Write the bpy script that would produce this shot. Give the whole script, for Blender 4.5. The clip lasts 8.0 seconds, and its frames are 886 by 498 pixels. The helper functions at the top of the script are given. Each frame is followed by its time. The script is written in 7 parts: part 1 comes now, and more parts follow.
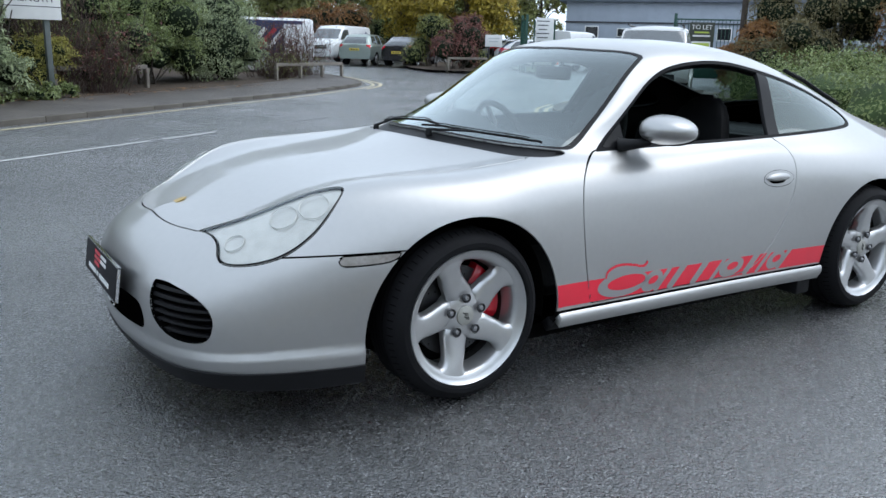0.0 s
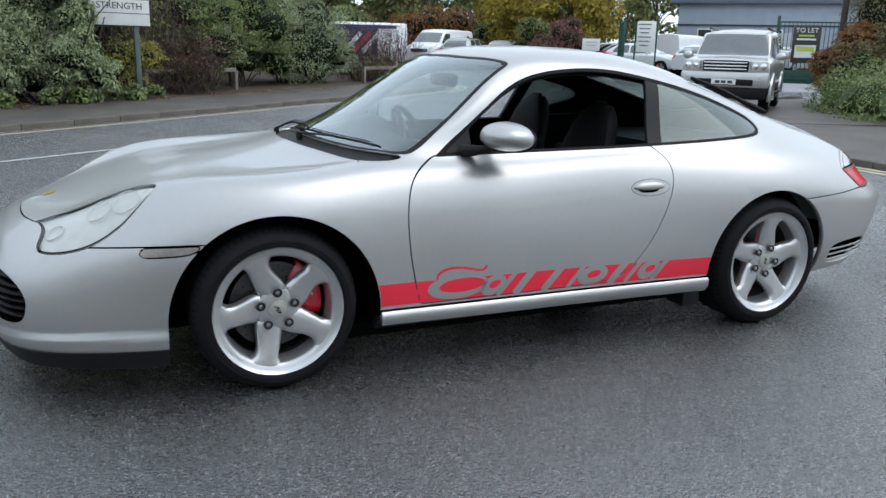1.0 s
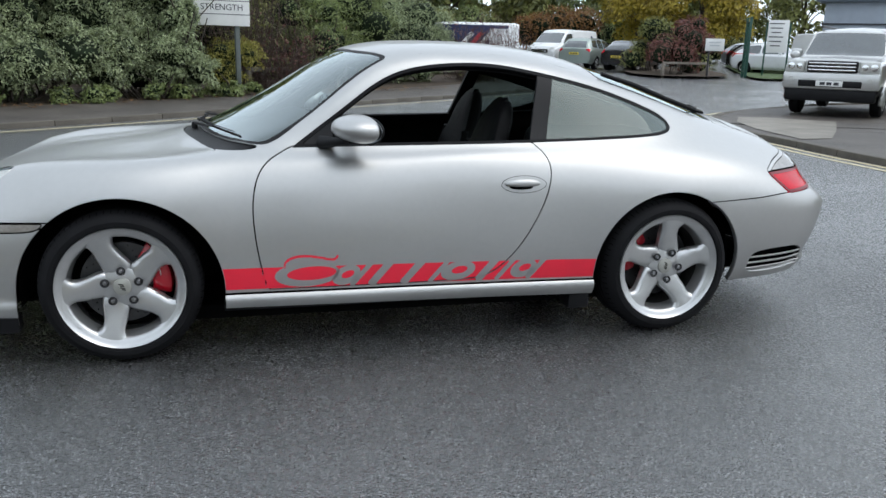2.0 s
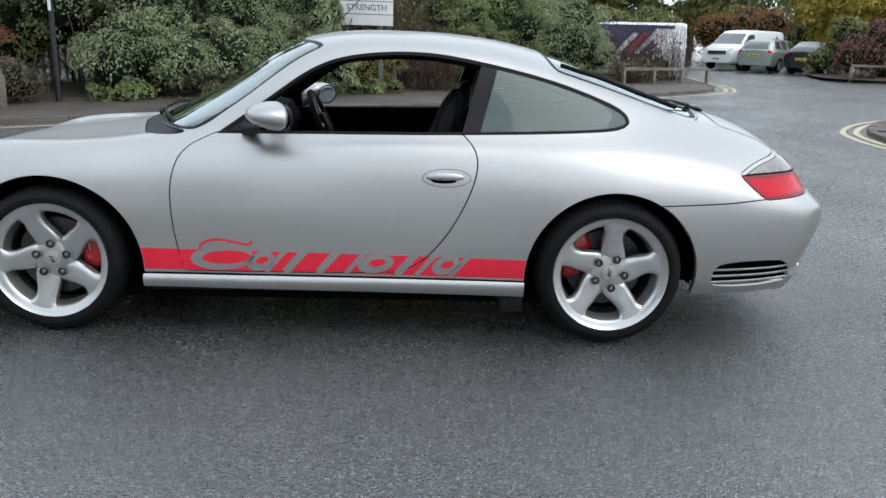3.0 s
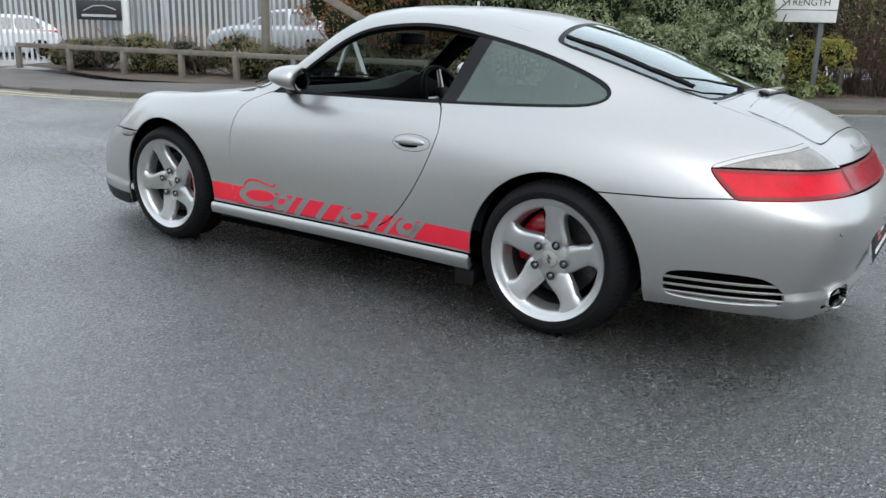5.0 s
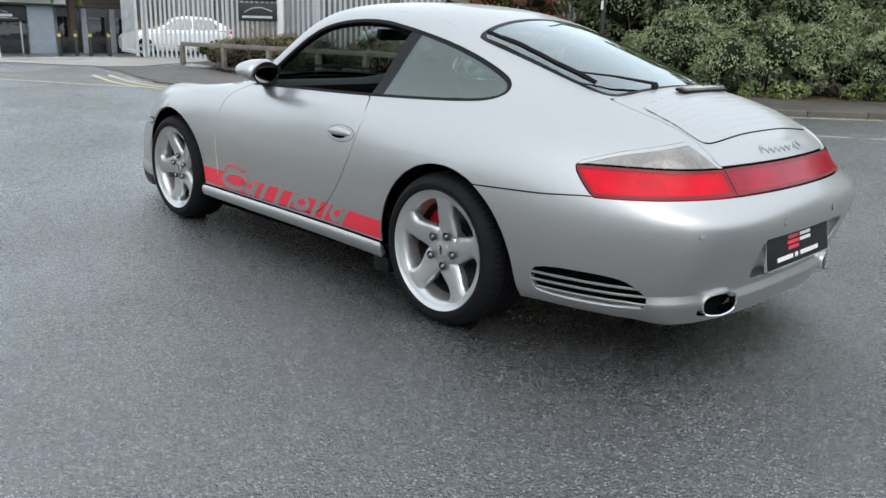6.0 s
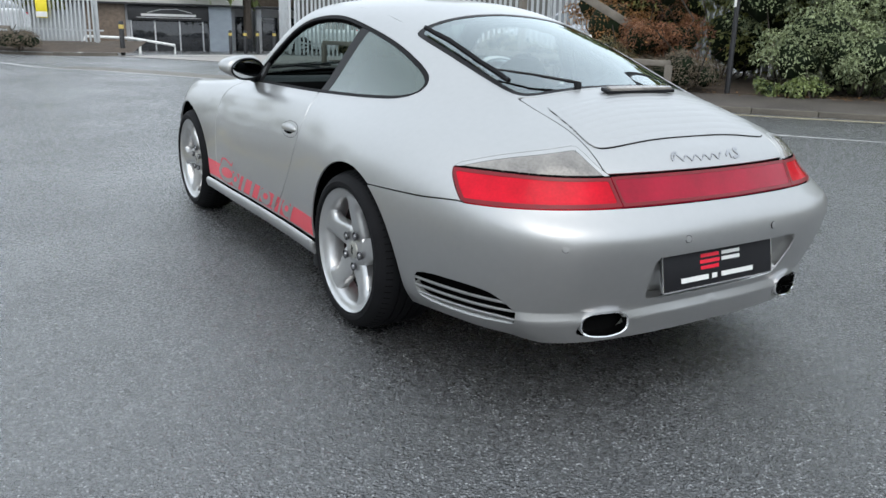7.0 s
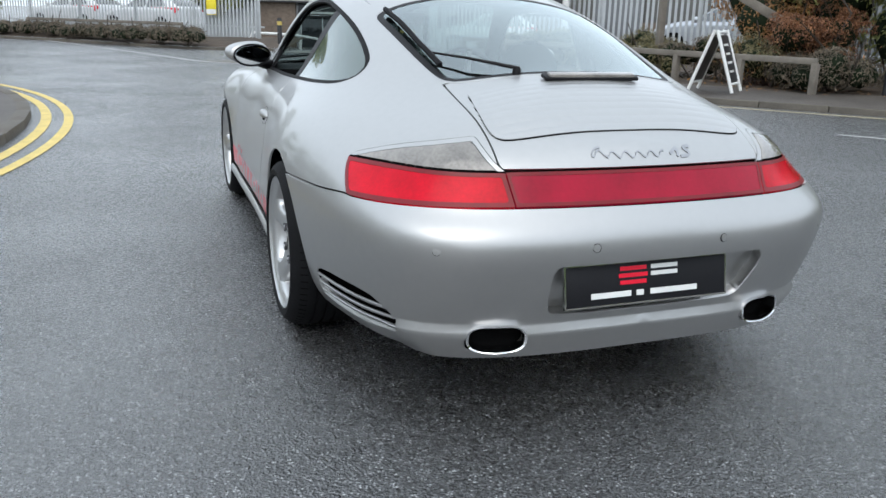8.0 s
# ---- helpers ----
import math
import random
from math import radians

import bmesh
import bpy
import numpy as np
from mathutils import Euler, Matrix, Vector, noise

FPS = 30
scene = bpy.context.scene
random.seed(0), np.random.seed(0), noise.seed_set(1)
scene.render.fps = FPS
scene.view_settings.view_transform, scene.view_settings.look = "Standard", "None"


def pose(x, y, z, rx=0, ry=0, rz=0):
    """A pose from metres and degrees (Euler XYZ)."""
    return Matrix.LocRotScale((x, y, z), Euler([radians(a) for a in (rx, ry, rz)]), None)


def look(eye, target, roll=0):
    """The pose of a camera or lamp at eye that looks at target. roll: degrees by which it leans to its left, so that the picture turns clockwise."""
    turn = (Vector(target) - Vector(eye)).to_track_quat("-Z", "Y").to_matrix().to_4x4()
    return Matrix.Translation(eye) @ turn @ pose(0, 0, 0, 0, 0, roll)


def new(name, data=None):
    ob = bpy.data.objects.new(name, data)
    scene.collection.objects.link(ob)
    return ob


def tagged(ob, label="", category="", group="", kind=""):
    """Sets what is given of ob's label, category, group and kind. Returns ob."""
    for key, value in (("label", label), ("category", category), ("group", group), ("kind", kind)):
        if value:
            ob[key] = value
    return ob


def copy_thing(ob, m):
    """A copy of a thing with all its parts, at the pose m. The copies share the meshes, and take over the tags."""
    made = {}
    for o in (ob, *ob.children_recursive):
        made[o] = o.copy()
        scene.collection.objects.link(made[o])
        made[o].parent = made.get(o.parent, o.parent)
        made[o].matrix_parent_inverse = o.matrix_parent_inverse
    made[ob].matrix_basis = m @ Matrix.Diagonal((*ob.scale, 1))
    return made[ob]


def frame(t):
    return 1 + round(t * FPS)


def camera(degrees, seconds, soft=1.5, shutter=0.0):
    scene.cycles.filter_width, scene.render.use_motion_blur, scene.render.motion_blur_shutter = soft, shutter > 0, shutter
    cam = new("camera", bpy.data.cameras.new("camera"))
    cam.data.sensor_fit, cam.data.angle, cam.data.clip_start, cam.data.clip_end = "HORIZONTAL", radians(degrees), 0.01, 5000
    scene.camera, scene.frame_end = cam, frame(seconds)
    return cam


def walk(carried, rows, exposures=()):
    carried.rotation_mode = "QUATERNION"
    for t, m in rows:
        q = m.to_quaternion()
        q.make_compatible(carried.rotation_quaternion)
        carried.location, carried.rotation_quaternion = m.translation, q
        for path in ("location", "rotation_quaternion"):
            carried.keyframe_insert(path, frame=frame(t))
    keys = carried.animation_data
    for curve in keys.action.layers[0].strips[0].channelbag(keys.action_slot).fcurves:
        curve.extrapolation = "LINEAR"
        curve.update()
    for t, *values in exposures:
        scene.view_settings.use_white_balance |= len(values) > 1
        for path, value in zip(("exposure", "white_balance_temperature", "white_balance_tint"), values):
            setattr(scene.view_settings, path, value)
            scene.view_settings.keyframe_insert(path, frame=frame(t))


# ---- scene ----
cam = camera(57.4, 8.0)
METRES, EYE, TILT, LEAN, TURN = 8.56, 1.218, 0.0, 0.0, -33.0
ROWS = [
    (0.0, 0.0, 0.0, 0.0, 0.34, -13.91, -1.39),
    (0.5, 0.0611, -0.0017, 0.0016, 4.55, -13.92, -1.38),
    (1.0, 0.1281, -0.0042, 0.0052, 8.64, -13.89, -1.41),
    (1.5, 0.1933, -0.0007, 0.0052, 13.28, -13.98, -1.42),
    (2.0, 0.2601, 0.0223, 0.0053, 18.4, -14.08, -1.47),
    (3.5, 0.4226, 0.1189, -0.0022, 39.31, -14.4, -1.64),
    (4.0, 0.4698, 0.1617, -0.0062, 48.18, -14.54, -1.71),
    (5.5, 0.5809, 0.3298, -0.0074, 73.99, -15.16, -1.65),
    (6.0, 0.5999, 0.3876, -0.0066, 79.0, -15.26, -1.65),
    (6.5, 0.6051, 0.4438, -0.0062, 84.41, -15.41, -1.61),
    (7.0, 0.5987, 0.5027, -0.0053, 90.85, -15.61, -1.55),
    (7.5, 0.5863, 0.5542, -0.0056, 97.08, -15.81, -1.52),
    (8.0, 0.5606, 0.5963, -0.0104, 102.64, -16.0, -1.48),
]
walk(cam, [(t, pose(-2.717, -3.03, EYE, TILT, LEAN, TURN) @ pose(METRES * x, METRES * y, METRES * z, 90 + pitch, roll, yaw)) for t, x, y, z, yaw, pitch, roll in ROWS],
     exposures=[(0.0, 0.18, 6050, 10), (1.5, 0.15, 6380, 10), (3.5, 0.33, 6500, 10), (6.0, 0.40, 6630, 10), (8.0, 0.33, 6450, 10)])

# ---- light: a bright overcast autumn day ----
world = bpy.data.worlds.new("overcast_sky")
scene.world = world
world.use_nodes = True
wn, wl = world.node_tree.nodes, world.node_tree.links
sky = wn.new("ShaderNodeTexSky")
sky.sky_type, sky.sun_disc = "NISHITA", False
sky.sun_elevation, sky.sun_rotation = radians(56), radians(119)
sky.air_density, sky.dust_density, sky.ozone_density = 1.0, 2.0, 1.5
grey = wn.new("ShaderNodeHueSaturation")
grey.inputs["Saturation"].default_value = 0.35
grey.inputs["Value"].default_value = 0.45
cloud = wn.new("ShaderNodeMix")
cloud.data_type, cloud.blend_type = "RGBA", "ADD"
cloud.inputs["Factor"].default_value = 1.0
cloud.inputs["B"].default_value = (5.9, 6.7, 7.5, 1)
back = wn["Background"]
back.inputs["Strength"].default_value = 0.145
wl.new(sky.outputs[0], grey.inputs["Color"])
wl.new(grey.outputs[0], cloud.inputs["A"])
wl.new(cloud.outputs["Result"], back.inputs["Color"])
sun = new("sun", bpy.data.lights.new("sun", "SUN"))
sun.data.energy, sun.data.angle, sun.data.color = 0.8, radians(50), (1.0, 0.97, 0.92)
sun.matrix_world = look((7, -3.9, 12), (0, 0, 0))

# ---- small tools ----


def material(name, color, rough=0.5, metal=0.0, spec=0.5, coat=0.0, coat_rough=0.03, bump=0.0, bump_scale=60.0, vary=0.0, vary_scale=4.0, rough_vary=0.0, second=None, island=0.0):
    """A procedural surface: base colour with two scales of variation, roughness variation and fine relief."""
    m = bpy.data.materials.new(name)
    m.use_nodes = True
    n, l = m.node_tree.nodes, m.node_tree.links
    b = n["Principled BSDF"]
    b.inputs["Base Color"].default_value = (*color, 1)
    b.inputs["Roughness"].default_value = rough
    b.inputs["Metallic"].default_value = metal
    b.inputs["Specular IOR Level"].default_value = spec
    b.inputs["Coat Weight"].default_value = coat
    b.inputs["Coat Roughness"].default_value = coat_rough
    if not (bump or vary or rough_vary or island):
        return m
    tc = n.new("ShaderNodeTexCoord")
    where = tc.outputs["Object"]
    if vary or rough_vary:
        big, fine = n.new("ShaderNodeTexNoise"), n.new("ShaderNodeTexNoise")
        big.inputs["Scale"].default_value, big.inputs["Detail"].default_value = vary_scale, 4
        fine.inputs["Scale"].default_value, fine.inputs["Detail"].default_value = vary_scale * 14, 5
        l.new(where, big.inputs["Vector"]), l.new(where, fine.inputs["Vector"])
        add = n.new("ShaderNodeMath")
        add.operation = "MULTIPLY_ADD"
        add.inputs[1].default_value = 0.45
        l.new(fine.outputs["Fac"], add.inputs[0]), l.new(big.outputs["Fac"], add.inputs[2])
        span = n.new("ShaderNodeMapRange")
        span.inputs["From Min"].default_value, span.inputs["From Max"].default_value = 0.45, 1.0
        l.new(add.outputs[0], span.inputs["Value"])
        if vary:
            mix = n.new("ShaderNodeMix")
            mix.data_type = "RGBA"
            lo = tuple(max(0, c * (1 - vary)) for c in color)
            hi = second or tuple(min(1, c * (1 + vary)) for c in color)
            mix.inputs["A"].default_value, mix.inputs["B"].default_value = (*lo, 1), (*hi, 1)
            l.new(span.outputs[0], mix.inputs["Factor"])
            l.new(mix.outputs["Result"], b.inputs["Base Color"])
        if rough_vary:
            mr = n.new("ShaderNodeMapRange")
            mr.inputs["To Min"].default_value, mr.inputs["To Max"].default_value = max(0.02, rough - rough_vary), min(1, rough + rough_vary)
            l.new(span.outputs[0], mr.inputs["Value"]), l.new(mr.outputs[0], b.inputs["Roughness"])
    if bump:
        tex = n.new("ShaderNodeTexNoise")
        tex.inputs["Scale"].default_value, tex.inputs["Detail"].default_value = bump_scale, 6
        l.new(where, tex.inputs["Vector"])
        bp = n.new("ShaderNodeBump")
        bp.inputs["Strength"].default_value, bp.inputs["Distance"].default_value = bump, 0.01
        l.new(tex.outputs["Fac"], bp.inputs["Height"]), l.new(bp.outputs[0], b.inputs["Normal"])
    return m


def leaf_material(name, dark, light, rough=0.45, spec=0.4):
    """Leaves: each island takes its own tone between two, with some light through."""
    m = bpy.data.materials.new(name)
    m.use_nodes = True
    n, l = m.node_tree.nodes, m.node_tree.links
    b = n["Principled BSDF"]
    b.inputs["Roughness"].default_value, b.inputs["Specular IOR Level"].default_value = rough, spec
    geo = n.new("ShaderNodeNewGeometry")
    tc, patch = n.new("ShaderNodeTexCoord"), n.new("ShaderNodeTexNoise")
    patch.inputs["Scale"].default_value = 1.6
    l.new(tc.outputs["Object"], patch.inputs["Vector"])
    ad = n.new("ShaderNodeMath")
    ad.operation = "MULTIPLY_ADD"
    ad.inputs[1].default_value = 0.9
    l.new(geo.outputs["Random Per Island"], ad.inputs[0]), l.new(patch.outputs["Fac"], ad.inputs[2])
    ra = n.new("ShaderNodeValToRGB")
    ra.color_ramp.elements[0].position, ra.color_ramp.elements[0].color = 0.4, (*dark, 1)
    ra.color_ramp.elements[1].position, ra.color_ramp.elements[1].color = 1.25, (*light, 1)
    l.new(ad.outputs[0], ra.inputs[0]), l.new(ra.outputs[0], b.inputs["Base Color"])
    tr = n.new("ShaderNodeBsdfTranslucent")
    l.new(ra.outputs[0], tr.inputs["Color"])
    mx = n.new("ShaderNodeMixShader")
    mx.inputs[0].default_value = 0.22
    l.new(b.outputs[0], mx.inputs[1]), l.new(tr.outputs[0], mx.inputs[2])
    l.new(mx.outputs[0], n["Material Output"].inputs[0])
    return m


def glass_material(name, tint, rough=0.0, alpha=0.25, graze=0.9):
    """Thin sheet glass: mostly see-through, with the full gloss of its surface."""
    m = bpy.data.materials.new(name)
    m.use_nodes = True
    n, l = m.node_tree.nodes, m.node_tree.links
    gl, tr = n.new("ShaderNodeBsdfGlossy"), n.new("ShaderNodeBsdfTransparent")
    gl.inputs["Color"].default_value = (0.86, 0.94, 0.95, 1)
    gl.inputs["Roughness"].default_value, tr.inputs["Color"].default_value = rough, (*tint, 1)
    fr = n.new("ShaderNodeLayerWeight")
    fr.inputs["Blend"].default_value = 0.5
    steep = n.new("ShaderNodeMath")
    steep.operation, steep.inputs[1].default_value = "POWER", 3.2
    boost = n.new("ShaderNodeMath")
    boost.operation, boost.use_clamp = "MULTIPLY_ADD", True
    boost.inputs[1].default_value, boost.inputs[2].default_value = graze, alpha
    mx = n.new("ShaderNodeMixShader")
    l.new(fr.outputs["Facing"], steep.inputs[0]), l.new(steep.outputs[0], boost.inputs[0]), l.new(boost.outputs[0], mx.inputs[0])
    l.new(tr.outputs[0], mx.inputs[1]), l.new(gl.outputs[0], mx.inputs[2])
    l.new(mx.outputs[0], n["Material Output"].inputs[0])
    return m


def empty(name, m=None, parent=None):
    ob = new(name)
    ob.empty_display_size = 0.1
    if m is not None:
        ob.matrix_world = m
    if parent:
        ob.parent = parent
    return ob


def mesh_object(name, v, f, mat, parent=None, label="", normals=None, smooth=True):
    """One mesh object from arrays of vertices and faces."""
    me = bpy.data.meshes.new(name)
    me.from_pydata(np.asarray(v).tolist(), [], np.asarray(f).tolist() if isinstance(f, np.ndarray) else f)
    me.materials.append(mat)
    me.polygons.foreach_set("use_smooth", np.full(len(me.polygons), smooth))
    if normals is not None:
        me.normals_split_custom_set_from_vertices(np.asarray(normals).tolist())
    me.update()
    ob = new(name, me)
    if parent:
        ob.parent = parent
    if label:
        ob["label"] = label
    return ob


def part(name, bm, mat, parent=None, label="", smooth=False):
    """Links a bmesh as one mesh object, under a thing or a part."""
    me = bpy.data.meshes.new(name)
    bm.to_mesh(me)
    bm.free()
    me.materials.append(mat)
    if smooth:
        me.polygons.foreach_set("use_smooth", np.full(len(me.polygons), True))
        me.set_sharp_from_angle(angle=radians(38))
    ob = new(name, me)
    if parent:
        ob.parent = parent
    if label:
        ob["label"] = label
    return ob


def box(bm, size, at=(0, 0, 0), turn=(0, 0, 0), bevel=0.0, m=None):
    """Adds a bevelled block to a bmesh."""
    r = bmesh.ops.create_cube(bm, size=1)
    vs = r["verts"]
    bmesh.ops.scale(bm, vec=size, verts=vs)
    if bevel:
        es = list({e for v in vs for e in v.link_edges})
        out = bmesh.ops.bevel(bm, geom=es, offset=bevel, segments=2, affect="EDGES", profile=0.5)
        vs = list({v for fa in out["faces"] for v in fa.verts} | {v for v in vs if v.is_valid})
    bmesh.ops.transform(bm, matrix=(m or Matrix.Identity(4)) @ pose(*at, *turn), verts=vs)
    return vs


def block(name, size, at, mat, parent=None, turn=(0, 0, 0), bevel=0.01, label=""):
    bm = bmesh.new()
    box(bm, size, at, turn, bevel)
    return part(name, bm, mat, parent, label, smooth=bevel > 0)


def tube(bm, a, b, r0, r1=None, sides=10, caps=True):
    """A tapered round bar from a to b."""
    a, b = Vector(a), Vector(b)
    d = b - a
    r = bmesh.ops.create_cone(bm, cap_ends=caps, segments=sides, radius1=r0, radius2=r0 if r1 is None else r1, depth=d.length)
    m = Matrix.Translation((a + b) / 2) @ d.to_track_quat("Z", "Y").to_matrix().to_4x4()
    bmesh.ops.transform(bm, matrix=m, verts=r["verts"])
    return r["verts"]


def lathe(bm, profile, steps=48, m=None, closed=False):
    """Turns a profile of (radius, height) round the y axis."""
    rings = []
    for k in range(steps):
        a = 2 * math.pi * k / steps
        rings.append([bm.verts.new((r * math.cos(a), h, r * math.sin(a))) for r, h in profile])
    n = len(profile)
    for k in range(steps):
        p, q = rings[k], rings[(k + 1) % steps]
        for i in range(n if closed else n - 1):
            bm.faces.new((p[i], q[i], q[(i + 1) % n], p[(i + 1) % n]))
    if m:
        bmesh.ops.transform(bm, matrix=m, verts=[v for r in rings for v in r])
    return rings


def sweep(bm, pts, radius, sides=8, closed=False):
    """A round bar along a list of points; radius a number or a list."""
    pts = [Vector(p) for p in pts]
    n = len(pts)
    rings = []
    up = Vector((0.13, 0.27, 0.95)).normalized()
    for i, p in enumerate(pts):
        d = (pts[(i + 1) % n] - pts[i - 1]) if closed or 0 < i < n - 1 else (pts[1] - pts[0] if i == 0 else pts[-1] - pts[-2])
        d.normalize()
        s = d.cross(up)
        if s.length < 1e-3:
            s = d.cross(Vector((1, 0, 0)))
        s.normalize()
        w = s.cross(d)
        r = radius[i] if isinstance(radius, (list, tuple)) else radius
        rings.append([bm.verts.new(p + r * (math.cos(2 * math.pi * k / sides) * s + math.sin(2 * math.pi * k / sides) * w)) for k in range(sides)])
    for i in range(n if closed else n - 1):
        a, b = rings[i], rings[(i + 1) % n]
        for k in range(sides):
            bm.faces.new((a[k], a[(k + 1) % sides], b[(k + 1) % sides], b[k]))
    if not closed:
        bm.faces.new(rings[0][::-1]), bm.faces.new(rings[-1])
    return rings


def prism(bm, outline, depth, m=None, bevel=0.0):
    """A flat shape of (x, y) pushed up by depth."""
    vs = [bm.verts.new((x, y, 0)) for x, y in outline]
    fa = bm.faces.new(vs)
    if fa.normal.z < 0 or fa.calc_area() == 0:
        fa.normal_update()
    ex = bmesh.ops.extrude_face_region(bm, geom=[fa])
    top = [g for g in ex["geom"] if isinstance(g, bmesh.types.BMVert)]
    bmesh.ops.translate(bm, vec=(0, 0, depth), verts=top)
    allv = vs + top
    if m:
        bmesh.ops.transform(bm, matrix=m, verts=allv)
    bmesh.ops.recalc_face_normals(bm, faces=list({f for v in allv for f in v.link_faces}))
    return allv


def rounded(points, times=3, closed=True):
    """Cuts the corners of an outline; a point given twice stays sharper."""
    p = np.array(points, float)
    for _ in range(times):
        q = np.roll(p, -1, 0)
        if closed:
            p = np.stack([0.75 * p + 0.25 * q, 0.25 * p + 0.75 * q], 1).reshape(-1, p.shape[1])
        else:
            m = np.stack([0.75 * p[:-1] + 0.25 * p[1:], 0.25 * p[:-1] + 0.75 * p[1:]], 1).reshape(-1, p.shape[1])
            p = np.concatenate([p[:1], m, p[-1:]])
    return p


def inside(p, poly):
    """Signed distance of points to a closed outline, negative inside."""
    a, b = poly, np.roll(poly, -1, 0)
    best = np.full(len(p), 1e9)
    odd = np.zeros(len(p), bool)
    for s, e in zip(a, b):
        d = e - s
        t = np.clip(((p - s) @ d) / max(d @ d, 1e-12), 0, 1)
        best = np.minimum(best, np.hypot(*(p - s - t[:, None] * d).T))
        hit = (s[1] > p[:, 1]) != (e[1] > p[:, 1])
        if s[1] != e[1]:
            odd ^= hit & (p[:, 0] < s[0] + (p[:, 1] - s[1]) * d[0] / (e[1] - s[1]))
    return np.where(odd, -best, best)


def clip(mesh, s):
    """The part of a triangle mesh (vertices, normals, triangles) where the field s is negative, cut clean along s = 0."""
    v, n, f = mesh
    if len(f) == 0:
        return mesh
    s = np.where(np.abs(s) < 1e-6, -1e-6, s)
    neg = s < 0
    c = neg[f].sum(1)
    out, edges = [f[c == 3]], []
    for count, flag in ((1, neg), (2, ~neg)):
        t = f[c == count]
        if not len(t):
            continue
        i = flag[t].argmax(1)
        r = np.arange(len(t))
        edges.append((count, t[r, i], t[r, (i + 1) % 3], t[r, (i + 2) % 3]))
    if edges:
        pairs = np.concatenate([np.stack([np.minimum(a, x), np.maximum(a, x)], 1) for _, a, b, d in edges for x in (b, d)])
        uniq, inv = np.unique(pairs, axis=0, return_inverse=True)
        inv = inv.reshape(-1) + len(v)
        i, j = uniq.T
        w = (s[i] / (s[i] - s[j]))[:, None]
        v = np.concatenate([v, v[i] + (v[j] - v[i]) * w])
        n2 = n[i] + (n[j] - n[i]) * w
        n = np.concatenate([n, n2 / np.maximum(np.linalg.norm(n2, axis=1, keepdims=True), 1e-9)])
        k = 0
        for count, a, b, d in edges:
            p, q = inv[k:k + len(a)], inv[k + len(a):k + 2 * len(a)]
            k += 2 * len(a)
            if count == 1:
                out.append(np.stack([a, p, q], 1))
            else:
                out += [np.stack([p, b, d], 1), np.stack([p, d, q], 1)]
    f = np.concatenate(out)
    used, inv = np.unique(f, return_inverse=True)
    return v[used], n[used], inv.reshape(-1, 3)


def rimmed(mesh, depth=0.007, lift=0.0):
    """A panel with its open edges turned inwards, so that it has thickness."""
    v, n, f = mesh
    v = v + n * lift
    if not len(f):
        return v, n, f
    e = np.concatenate([f[:, [0, 1]], f[:, [1, 2]], f[:, [2, 0]]])
    big = len(v) + 1
    key, rev = e[:, 0].astype(np.int64) * big + e[:, 1], e[:, 1].astype(np.int64) * big + e[:, 0]
    e = e[~np.isin(key, rev)]
    ids, inv = np.unique(e, return_inverse=True)
    inv = inv.reshape(-1, 2)
    side = np.zeros((len(ids), 3))
    for k in range(len(e)):
        a, b = e[k]
        t = np.cross(v[b] - v[a], n[a])
        t /= max(np.linalg.norm(t), 1e-9)
        side[inv[k, 0]] += t
        side[inv[k, 1]] += t
    side /= np.maximum(np.linalg.norm(side, axis=1, keepdims=True), 1e-9)
    base = len(v)
    m = len(ids)
    edge_n = n[ids] * 0.6 + side * 0.8
    v2 = np.concatenate([v, v[ids], v[ids] - n[ids] * depth])
    n2 = np.concatenate([n, edge_n, side])
    p, q = inv[:, 0], inv[:, 1]
    f2 = np.concatenate([np.stack([base + q, base + p, base + m + p], 1), np.stack([base + q, base + m + p, base + m + q], 1)])
    return v2, n2, np.concatenate([f, f2])

# ---- materials ----


def misted_material():
    """Misted tinted glass: a thin grey-green veil under a glossy surface."""
    m = glass_material("misted_glass", (0.30, 0.38, 0.36), 0.03, 0.05)
    n, l = m.node_tree.nodes, m.node_tree.links
    veil, mix = n.new("ShaderNodeBsdfDiffuse"), n.new("ShaderNodeMixShader")
    veil.inputs["Color"].default_value = (0.115, 0.15, 0.135, 1)
    mix.inputs[0].default_value = 0.5
    top = n["Material Output"].inputs[0].links[0].from_node
    l.new(top.outputs[0], mix.inputs[1]), l.new(veil.outputs[0], mix.inputs[2])
    gloss, lw, out = n.new("ShaderNodeBsdfGlossy"), n.new("ShaderNodeLayerWeight"), n.new("ShaderNodeMixShader")
    gloss.inputs["Roughness"].default_value, lw.inputs["Blend"].default_value = 0.05, 0.25
    l.new(lw.outputs["Fresnel"], out.inputs[0]), l.new(mix.outputs[0], out.inputs[1]), l.new(gloss.outputs[0], out.inputs[2])
    l.new(out.outputs[0], n["Material Output"].inputs[0])
    return m


